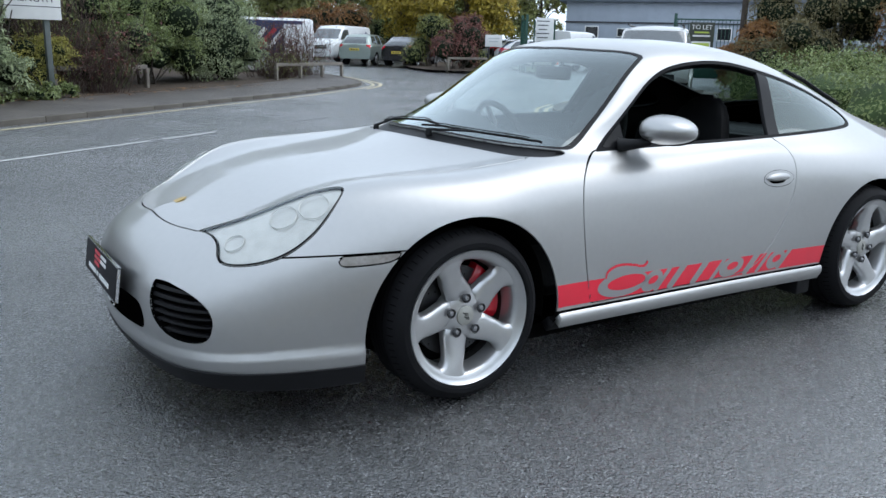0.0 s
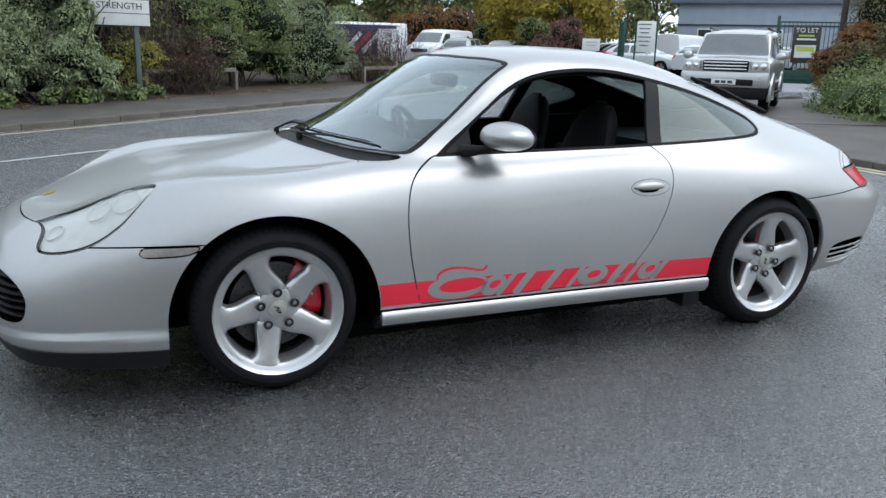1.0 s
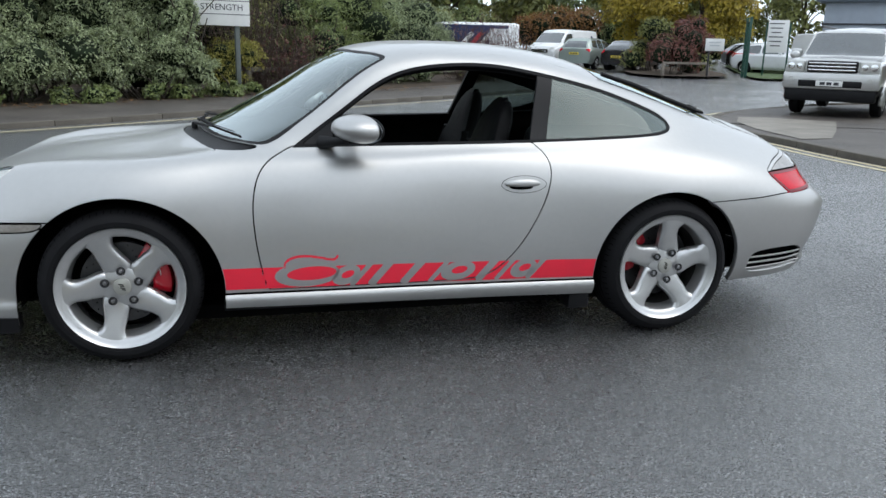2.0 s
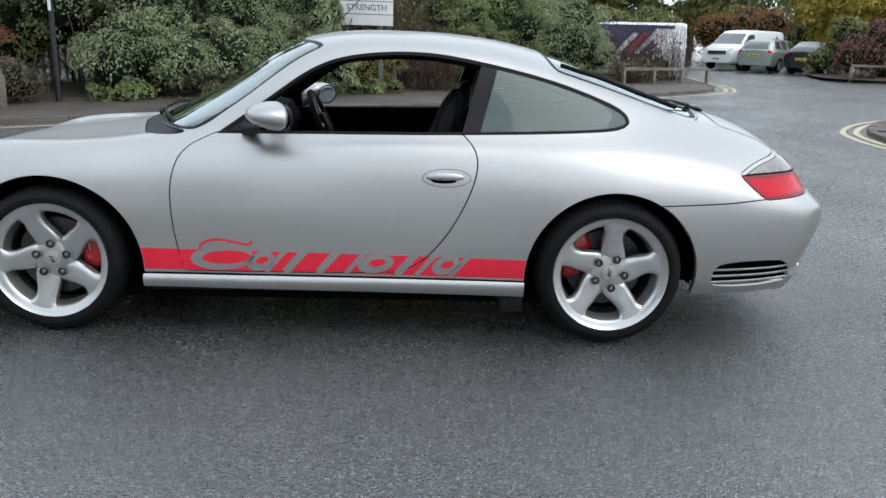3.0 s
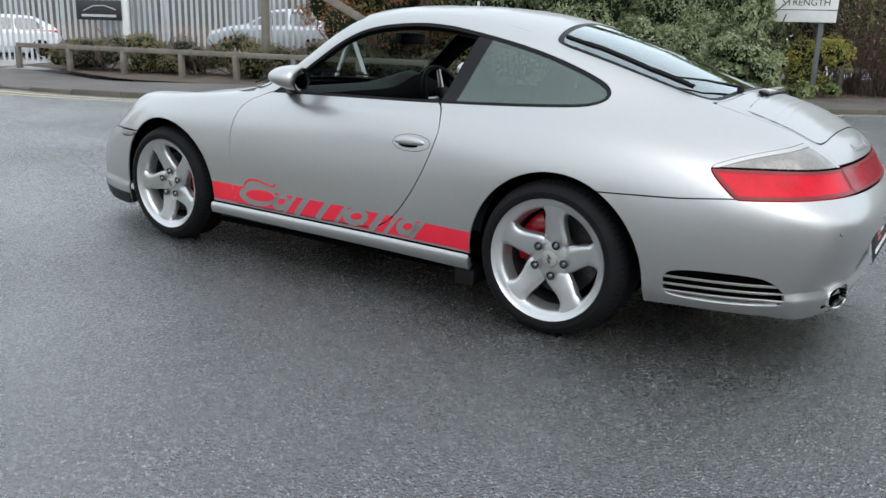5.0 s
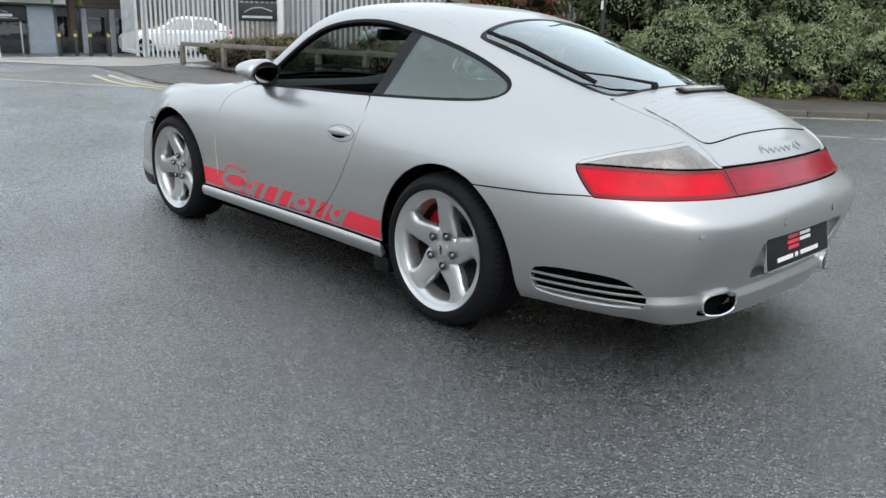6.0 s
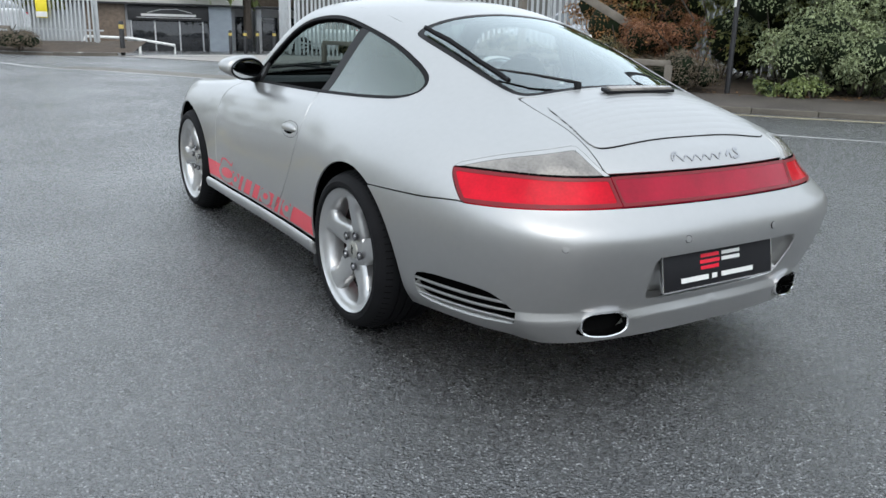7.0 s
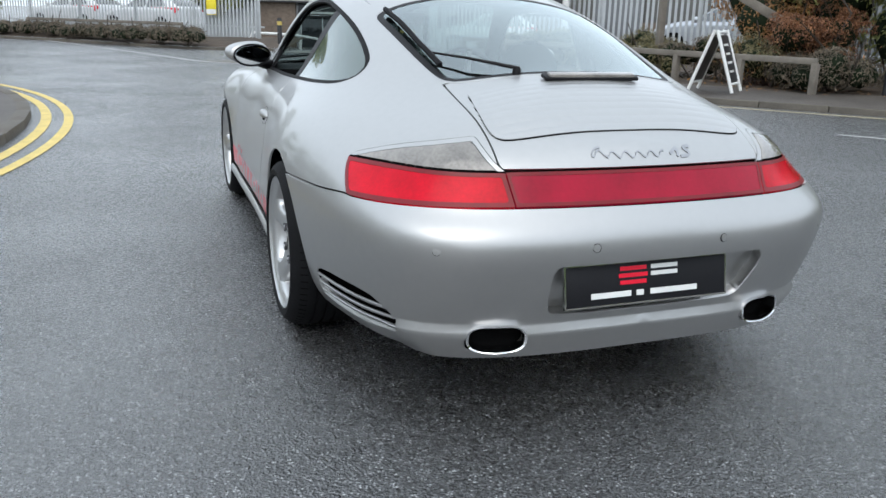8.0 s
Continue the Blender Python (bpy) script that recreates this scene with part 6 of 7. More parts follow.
for i, (x, y, h, mat, r) in enumerate([(17.5, 10.3, 3.6, OLIVE, 1.6), (18.6, 7.4, 4.2, AUTUMN, 1.7), (19.0, 4.4, 4.0, OLIVE, 1.7), (19.8, 8.8, 4.6, OLIVE, 1.7), (18.9, 1.2, 4.2, OLIVE, 1.8), (16.9, 11.6, 2.4, AUTUMN, .8)]):
    rngl = np.random.default_rng(740 + i)
    shrub((x, y, .09), random_lobes(rngl, 18, r, r, h, r * .5), WILD if mat is OLIVE else mat, 24000, .075, "wild olive and brown shrub behind the groundcover", 120 + i, .45)
# planting bed across the road
for i in range(8):
    t = i / 9
    x, y = -29.8 + 9.2 * t, -6.6 + 7.6 * t
    rngl = np.random.default_rng(760 + i)
    shrub((x - .4, y + 1.0, .15), random_lobes(rngl, 16, 1.0, .5, .50, .26), BROWNLEAF, 4200, .05, "low dull brown hedge clump in the bed", 130 + i, .5)
for i in range(11):
    t = i / 10
    x, y = -15.0 + 8.4 * t, 7.45 + 1.9 * t
    rngl = np.random.default_rng(780 + i)
    shrub((x, y, .12), random_lobes(rngl, 11, .75, .75, .74 + .1 * (i % 3), .30), (WILD, BROWNLEAF, WILD)[i % 3], 6000, .06, "low dull heather clump behind the rail", 150 + i, .22)
# fallen leaves along the pavement edge
rng = np.random.default_rng(33)
k = 900
s, o = rng.random(k) * 24 - 8, 1.3 + rng.random(k) ** .6 * 1.3
P = np.array([beside(a, b, .135) for a, b in zip(s, o)])
d = rng.normal(size=(k, 3)) * (.03, .03, .008)
b = np.stack([-d[:, 1], d[:, 0], rng.normal(size=k) * .006], 1) * .7
v = np.stack([P, P + d * .5 + b, P + d, P + d * .5 - b], 1).reshape(-1, 3)
tagged(mesh_object("fallen_leaves", v, np.arange(4 * k).reshape(-1, 4), AUTUMN, smooth=False), "scattered brown fallen leaves on the pavement", "leaves", kind="stuff")

# ---- fences, signs and buildings ----


def palisade(a, b, h, label, lean=0.0, z=0.1):
    """A galvanised palisade fence from a to b: posts, two rails and pointed pales."""
    a, b = Vector((*a, z)), Vector((*b, z))
    d = b - a
    n = int(d.length / .155)
    f = empty("palisade_fence", Matrix.Translation(a) @ pose(0, 0, 0, 0, 0, math.degrees(math.atan2(d.y, d.x))))
    tagged(f, label, "fence")
    bm = bmesh.new()
    vs = prism(bm, [(-.035, 0), (.035, 0), (.035, h - .12), (.018, h - .06), (.022, h), (0, h - .045), (-.022, h), (-.018, h - .06), (-.035, h - .12)], .012, Matrix(((1, 0, 0, 0), (0, 0, 1, 0), (0, 1, 0, 0), (0, 0, 0, 1))))
    pale = part("pale", bm, GALV, f)
    rng = random.Random(4)
    for i in range(1, n):
        ob = new("pale", pale.data)
        ob.parent = f
        ob.matrix_basis = pose(i * d.length / n, 0, rng.uniform(-.01, .01), 0, rng.uniform(-.4, .4), 0)
    for z0 in (.35, h - .45):
        block("rail", (d.length, .04, .05), (d.length / 2, .035, z0), GALV, f, bevel=.004)
    for i in range(int(d.length / 2.75) + 1):
        block("post", (.09, .06, h + .05), (min(d.length, i * 2.75), .075, h / 2), GALV, f, bevel=.005)
    return f


palisade((-20.4, 7.7), (-11.0, 13.2), 2.4, "galvanised steel palisade fence behind the rail")
palisade((-11.0, 13.3), (-6.5, 15.8), 2.4, "galvanised steel palisade fence beside the shrubs")
palisade((-42, -14.5), (-23.85, 2.72), 2.4, "galvanised steel palisade fence above the planting bed", z=.3)
# sliding gate, standing open across the yard entrance end
gate = empty("yard_gate", pose(-20.6, 7.6, .1, 0, 0, 168))
tagged(gate, "pale galvanised palisade gate standing open", "gate")
bm = bmesh.new()
box(bm, (.09, .08, 2.5), (0, 0, 1.25), bevel=.006)
part("gate_post", bm, GALV, gate)
for z0 in (.12, 2.1):
    block("gate_rail", (2.2, .05, .12), (1.1, 0, z0), GALV, gate, bevel=.005)
for i in range(14):
    block("gate_bar", (.06, .015, 2.2), (.1 + .155 * i, -.03, 1.2), GALV, gate, bevel=.003)


def knee_rail(points, h, label):
    """A low timber rail on square posts."""
    f = empty("knee_rail", pose(points[0][0], points[0][1], .1))
    tagged(f, label, "rail")
    o = Vector((*points[0], 0))
    for (ax, ay), (bx, by) in zip(points, points[1:]):
        a, b = Vector((ax, ay, 0)) - o, Vector((bx, by, 0)) - o
        d = b - a
        ang = math.degrees(math.atan2(d.y, d.x))
        m = (a + b) / 2
        block("top_rail", (d.length + .04, .07, .10), (m.x, m.y, h - .03), WOOD, f, (0, 0, ang), .008)
        n = max(1, round(d.length / 1.75))
        for i in range(n + 1):
            p = a + d * (i / n)
            block("rail_post", (.10, .10, h - .06), (p.x, p.y, (h - .06) / 2), WOOD, f, (0, 0, ang), .006)
    return f


knee_rail([(-15.8, 6.6), (-11.3, 7.45), (-8.6, 7.9), (-6.0, 8.6)], .54, "weathered grey timber knee rail along the bed")
p, q = beside(11.0, 2.5), beside(15.6, 2.3)
knee_rail([(p.x, p.y), (q.x, q.y)], .55, "weathered timber knee rail below the twiggy shrubs")
p, q = beside(2.6, 3.3), beside(5.6, 3.2)
knee_rail([(p.x, p.y), (q.x, q.y)], .55, "old timber knee rail half hidden by shrubs")
knee_rail([(-30.0, -4.9), (-24.6, .2)], .62, "timber knee rail above the planting bed")
knee_rail([(17.0, 27.3), (19.3, 27.6)], .75, "brown timber rail at the car park bed")
# concrete panel and sloping timber behind the rail
block("low_wall", (1.1, .12, .6), (-7.75, 9.5, .45), KERB, None, (0, 0, 44), .01)
tagged(bpy.data.objects["low_wall"], "pale grey low panel wall behind the rail", "wall")
bm = bmesh.new()
box(bm, (3.4, .09, .16), (0, 0, 0), bevel=.008)
o = part("sloping_beam", bm, WOOD, None, smooth=True)
o.matrix_basis = pose(-8.7, 9.3, 1.62, 0, 29, 46)
tagged(o, "weathered timber beam sloping down to the shrub", "beam")
bm = bmesh.new()
box(bm, (.12, .12, 2.9), (0, 0, 1.45), bevel=.006)
o = part("timber_post", bm, WOOD, None, smooth=True)
o.matrix_basis = pose(-9.75, 8.3, .1)
tagged(o, "weathered timber post carrying the sloping beam", "post")

# folding pavement sign
ab = empty("pavement_sign", pose(-6.65, 7.25, .115, 0, 0, -52))
tagged(ab, "white A-frame pavement sign with a black board", "sign")
for s in (-1, 1):
    for x in (-.30, .30):
        bm = bmesh.new()
        sweep(bm, [(x, s * .34, 0), (x, s * .02, .93)], .027, 6)
        part("leg", bm, SIGNWHITE, ab, smooth=True)
    bm = bmesh.new()
    box(bm, (.56, .012, .74), (0, 0, 0), bevel=.003)
    bd = part("board", bm, SIGNBLACK, ab)
    bd.matrix_basis = pose(0, s * .165, .50, s * 19, 0, 0)
    for k in range(4):
        block("chalk_bar", (.30 - .05 * (k % 2), .003, .035), (0, s * .009, .22 - .14 * k), SIGNWHITE, bd, bevel=0)
    for z0, y0 in ((.13, .30), (.90, .03)):
        block("cross_bar", (.60, .03, .03), (0, s * y0, z0), SIGNWHITE, ab, bevel=.004)

# board on a post among the hedge
sg = empty("business_sign", Matrix.Translation(beside(1.03, 2.36, .06)) @ pose(0, 0, 0, 0, 0, 12))
tagged(sg, "white business sign board on a grey post in the hedge", "sign")
block("sign_board", (1.15, .05, 1.6), (0, 0, 2.30), SIGNWHITE, sg, bevel=.006)
block("sign_post", (.10, .10, 2.2), (.32, .08, 1.1), material("grey_green_post", (.10, .115, .11), rough=.6, vary=.2), sg, bevel=.006)
for z0 in (1.73, 2.0, 2.27):
    block("divider", (1.15, .004, .014), (0, -.027, z0), INK, sg, bevel=0)


def lettering(text, size, at, turn, mat, parent):
    cu = bpy.data.curves.new("lettering", "FONT")
    cu.body, cu.size, cu.extrude, cu.align_x, cu.align_y = text, size, .002, "CENTER", "CENTER"
    cu.materials.append(mat)
    o = new("lettering", cu)
    o.parent = parent
    o.matrix_basis = pose(*at, *turn)
    return o


lettering("STRENGTH", .175, (0, -.029, 1.865), (90, 0, 0), INK, sg)
for k, w in enumerate((.5, .7)):
    block("faint_bar", (w, .004, .05), (.05, -.027, 2.10 + .16 * k), INK, sg, bevel=0)

# dark lamp column with a small white label
bm = bmesh.new()
sweep(bm, [(0, 0, 0), (0, 0, 1.6), (0, 0, 6.0)], [.05, .042, .035], 12)
o = part("lamp_column", bm, SIGNBLACK, None, smooth=True)
o.matrix_basis = pose(-5.65, 9.75, .1)
tagged(o, "dark painted lamp column at the hedge", "column")
lab = block("column_label", (.05, .004, .16), (0, -.050, 1.55), SIGNWHITE, o, bevel=0)

# the trader's sign behind the rail, plain shapes only
ts = empty("trade_sign", pose(-16.5, 9.3, .1, 0, 0, 30))
tagged(ts, "black trade sign panels on a white post", "sign")
block("sign_post", (.16, .1, 2.6), (.55, .05, 1.3), SIGNWHITE, ts, bevel=.006)
for z0 in (1.34, 1.86):
    b = block("sign_panel", (1.15, .05, .48), (-.1, -.03, z0), SIGNBLACK, ts, bevel=.006)
    block("grey_bar", (.9, .004, .06), (-.1, -.058, z0 - .13), GALV, b, bevel=0)
    bm = bmesh.new()
    sweep(bm, [(-.5, -.058, z0 - .02), (-.25, -.058, z0 + .10), (.05, -.058, z0 + .12), (.35, -.058, z0 + .02)], .012, 6)
    part("grey_curve", bm, GALV, b)

# yellow notice on the fence
n = block("fence_notice", (.42, .02, .55), (-27.4, .0, 1.45), material("notice_yellow", (.75, .62, .03), rough=.5, vary=.06), None, (0, 0, 43), .003)
tagged(n, "yellow and white notice fixed to the palisade fence", "notice")
block("notice_foot", (.42, .004, .16), (0.0, -.013, -.17), SIGNWHITE, n, bevel=0)
n.matrix_basis = pose(-25.27, 1.21, 1.27, 0, 0, 43)
for v_ in n.data.vertices:
    v_.co = Matrix.Rotation(radians(-43), 4, "Z") @ (v_.co - Vector((-27.4, 0, 1.45)))

# ---- the trader's unit across the yard ----
unit = empty("trade_building", pose(-44.3, 8.2, -.95, 0, 0, 75) @ Matrix.Diagonal((1.38, 1.38, 1.0, 1)))
tagged(unit, "grey and brick trade unit with a dark glazed front", "building")
SHEET = material("grey_sheeting", (.42, .43, .44), rough=.5, vary=.12, vary_scale=2)
BEIGE = material("pale_fascia", (.52, .51, .48), rough=.5, vary=.08)
block("wall", (9.0, 5.0, 2.75), (-1.7, 2.6, 1.375), SHEET, unit, bevel=.01)
block("upper_wall", (10.5, 5.6, 2.6), (-1.2, 2.6, 4.2), SHEET, unit, bevel=.01)
block("fascia", (10.6, .12, .42), (-1.2, -.26, 2.95), BEIGE, unit, bevel=.01)
block("canopy_edge", (10.7, .5, .10), (-1.2, -.1, 2.70), SIGNBLACK, unit, bevel=.01)
br = block("brick_pier", (1.5, .16, 2.7), (-1.2, .02, 1.35), BRICK, unit, bevel=.005)
sf = block("shop_front", (3.0, .1, 1.75), (1.2, .06, .95), DARKPANE, unit, bevel=.004)
for x in (-.35, .55, 1.5, 2.4):
    block("mullion", (.06, .14, 1.75), (x + .1, .05, .95), SHEET, unit, bevel=.004)
bo = block("sign_board", (3.1, .12, .78), (1.2, -.02, 2.22), SIGNBLACK, unit, bevel=.006)
block("pale_bar", (2.1, .004, .13), (1.2, -.083, 2.12), SIGNWHITE, unit, bevel=0)
block("pale_bar", (2.5, .004, .025), (1.2, -.083, 1.98), SIGNWHITE, unit, bevel=0)
bm = bmesh.new()
sweep(bm, [(.4, -.083, 2.24), (.9, -.083, 2.42), (1.5, -.083, 2.45), (2.1, -.083, 2.26)], .018, 6)
part("pale_curve", bm, SIGNWHITE, unit)
block("grey_pier", (.9, .3, 2.7), (3.2, .0, 1.35), material("blue_grey_render", (.30, .34, .38), rough=.6, vary=.1), unit, bevel=.006)
# second range of dark openings behind
for i in range(6):
    block("dark_opening", (.75, .06, 2.1), (4.2 + i * 1.15, 1.6 + .5 * i, 1.1), DARKPANE, unit, bevel=.004)
    block("column", (.22, .25, 2.6), (3.75 + i * 1.15, 1.3 + .5 * i, 1.3), SHEET, unit, bevel=.006)
block("back_wall", (9, .4, 5.5), (7.2, 4.4, 2.75), SHEET, unit, (0, 0, 22), .01)
block("brick_upper", (6.5, .4, 1.6), (7.2, 3.2, 3.6), BRICK, unit, (0, 0, 22), .01)
bm = bmesh.new()
for i in range(7):
    tube(bm, (3.7 + i * .9, .6 + .45 * i, 2.62), (6.4 + i * .9, .2 + .45 * i, 2.75), .03)
part("awning_bar", bm, SIGNBLACK, unit)
for i, (x, y) in enumerate([(-22.7, 3.05), (-32.3, 9.5), (-32.1, 10.1), (-31.9, 10.6), (-31.7, 11.3)]):
    bm = bmesh.new()
    lathe(bm, [(.001, 1.02), (.06, 1.02), (.075, .98), (.075, 0), (.001, 0)], 16)
    bmesh.ops.transform(bm, matrix=pose(0, 0, 0, 90, 0, 0), verts=bm.verts)
    o = part("bollard", bm, SIGNBLACK, None, smooth=True)
    o.matrix_basis = pose(x, y, height(x, y) - .01)
    o["group"] = "yard bollards"
    tagged(o, "black bollard with a yellow band in the yard", "bollard")
    bm = bmesh.new()
    lathe(bm, [(.077, .80), (.077, .92)], 16)
    bmesh.ops.transform(bm, matrix=pose(0, 0, 0, 90, 0, 0), verts=bm.verts)
    part("yellow_band", bm, YELLOW, o, smooth=True)
# ramp handrail
bm = bmesh.new()
sweep(bm, [(-28.9, 2.7, -.4), (-28.8, 3.0, .36), (-28.5, 4.55, .31), (-28.15, 6.0, .08), (-28.15, 6.0, -.4)], .05, 8)
sweep(bm, [(-28.45, 4.8, .29), (-28.45, 4.8, -.4)], .05, 8)
tagged(part("handrail", bm, SIGNWHITE, None, smooth=True), "pale tubular handrail by the ramp", "handrail")

# long grey warehouse behind the palisade fence
DOORGREY = material("grey_roller_door", (.15, .155, .16), rough=.5, vary=.15, vary_scale=2)
wh = empty("warehouse", pose(-25.0, 27.0, 0, 0, 0, 31))
tagged(wh, "long low grey sheeted warehouse behind the fence", "building")
block("wall", (40, 10, 4.6), (0, 5, 2.3), material("dull_sheeting", (.11, .108, .10), rough=.55, vary=.2, vary_scale=1.2), wh, bevel=.01)
block("roof", (40.6, 10.6, .3), (0, 5, 4.75), CLAD, wh, bevel=.02)
block("brick_plinth", (40.1, .1, 1.1), (0, -.06, .55), BRICK, wh, bevel=0)
for i in range(6):
    block("roller_door", (2.8, .08, 3.0), (-16 + 6.4 * i, -.1, 1.5), DOORGREY, wh, bevel=.004)
    block("window", (1.6, .06, .8), (-13 + 6.4 * i, -.05, 3.3), DARKPANE, wh, bevel=.004)

# ---- grey industrial building beyond the gate ----
ib = empty("industrial_building", pose(38.4, 43.6, .6, 0, 0, -47.5))
tagged(ib, "long pale blue-grey industrial building with small windows", "building")
block("wall", (32, 12, 4.2), (15.5, 6, 2.1), CLAD, ib, bevel=.01)
block("roof", (33, 13, .35), (15.5, 6, 4.35), material("slate_blue_roof", (.12, .14, .18), rough=.6, vary=.15), ib, bevel=.02)
block("gutter_band", (32.2, .08, .10), (15.5, -.05, 2.75), INK, ib, bevel=0)
block("plinth", (32.1, .08, .9), (15.5, -.05, .45), KERB, ib, bevel=0)
for i in range(13):
    w = block("window", (1.0, .10, .62 if i % 2 else .9), (1.4 + i * 2.3, -.03, 2.05), SIGNWHITE, ib, bevel=.004)
    block("pane", (.86, .04, .48 if i % 2 else .76), (1.4 + i * 2.3, -.075, 2.05), DARKPANE, w, bevel=0)
for i in range(3):
    block("roller_door", (2.6, .08, 2.3), (6.0 + i * 8.5, -.06, 1.15), SHEET, ib, bevel=.004)

# ---- the green gates and signs at the car park and yard ----


def mesh_gate(at, turn, w, h, label):
    g = empty("metal_gate", pose(*at, 0, 0, turn))
    tagged(g, label, "gate")
    for x in (0, w):
        block("gate_post", (.10, .10, h + .15), (x, 0, (h + .15) / 2), GREENMETAL, g, bevel=.006)
    for z0 in (.25, h * .5, h - .05):
        block("gate_rail", (w, .045, .05), (w / 2, 0, z0), GREENMETAL, g, bevel=.004)
    for i in range(int(w / .13)):
        block("gate_bar", (.022, .022, h - .2), (.13 * (i + .6), 0, h / 2 + .02), GREENMETAL, g, bevel=0)
    return g


mesh_gate((19.05, 24.5, .33), 62, 1.1, 2.2, "dark green metal gate standing open by the drive")
g = mesh_gate((20.6, 17.9, .3), -40, 3.6, 2.2, "dark green barred yard gate")
block("gate_plate", (3.5, .03, .45), (1.75, 0, .32), GREENMETAL, g, bevel=.004)
bd = empty("to_let_board", pose(21.05, 17.2, .3, 0, 0, -40))
tagged(bd, "dark letting board with white words on the gate", "sign")
block("board", (.86, .04, 1.25), (.1, -.05, 1.42), material("board_olive", (.035, .04, .028), rough=.45, vary=.15), bd, bevel=.004)
lettering("TO LET", .22, (.1, -.074, 1.87), (90, 0, 0), SIGNWHITE, bd)
block("white_bar", (.5, .004, .06), (.1, -.073, 1.70), material("board_lime", (.45, .55, .08), rough=.5, vary=.1), bd, bevel=0)
block("pale_bar", (.6, .004, .06), (.1, -.073, 1.58), SIGNWHITE, bd, bevel=0)
block("lime_panel", (.66, .004, .42), (.1, -.073, 1.18), SIGNWHITE, bd, bevel=0)
block("lime_bar", (.58, .004, .15), (.1, -.077, 1.26), bpy.data.materials["board_lime"], bd, bevel=0)
n = empty("site_board", pose(22.9, 28.0, .35, 0, 0, -33))
tagged(n, "tall white site board on two posts with small dark lines", "sign")
block("board", (.85, .05, 1.4), (0, 0, 1.7), SIGNWHITE, n, bevel=.006)
for x in (-.48, .48):
    block("post", (.07, .07, 2.3), (x, .03, 1.15), GREENMETAL, n, bevel=.005)
for k in range(6):
    block("dark_bar", (.6 - .1 * (k % 3), .004, .045), (-.08, -.028, 2.25 - .19 * k), INK, n, bevel=0)
n = empty("small_notice", pose(18.9, 26.6, .25, 0, 0, -28))
tagged(n, "small white notice on a dark post", "sign")
block("notice", (.75, .03, .5), (0, -.05, 1.35), SIGNWHITE, n, bevel=.004)
block("post", (.07, .07, 1.6), (-.2, 0, .8), INK, n, bevel=.004)
block("grey_bar", (.5, .004, .05), (0, -.068, 1.45), GALV, n, bevel=0)
block("grey_bar", (.4, .004, .05), (0, -.068, 1.32), GALV, n, bevel=0)
bm = bmesh.new()
lathe(bm, [(.02, .48), (.03, .48), (.10, .04), (.15, .04), (.15, 0), (.001, 0)], 20)
bmesh.ops.transform(bm, matrix=pose(0, 0, 0, 90, 0, 0), verts=bm.verts)
o = part("traffic_cone", bm, material("cone_orange", (.75, .14, .04), rough=.5, vary=.1), None, smooth=True)
o.matrix_basis = pose(22.1, 26.0, .33)
tagged(o, "orange traffic cone on the drive", "cone")
bm = bmesh.new()
lathe(bm, [(.072, .22), (.052, .34)], 20)
bmesh.ops.transform(bm, matrix=pose(0, 0, 0, 90, 0, 0), verts=bm.verts)
part("white_band", bm, SIGNWHITE, o, smooth=True)
bm = bmesh.new()
sweep(bm, [(0, 0, 0), (0, 0, 3), (0, 0, 7)], [.09, .08, .06], 10)
o = part("utility_pole", bm, BARK, None, smooth=True)
o.matrix_basis = pose(16.6, 11.9, .08)
tagged(o, "dark wooden utility pole by the shrubs", "pole")

# ---- parked vehicles ----


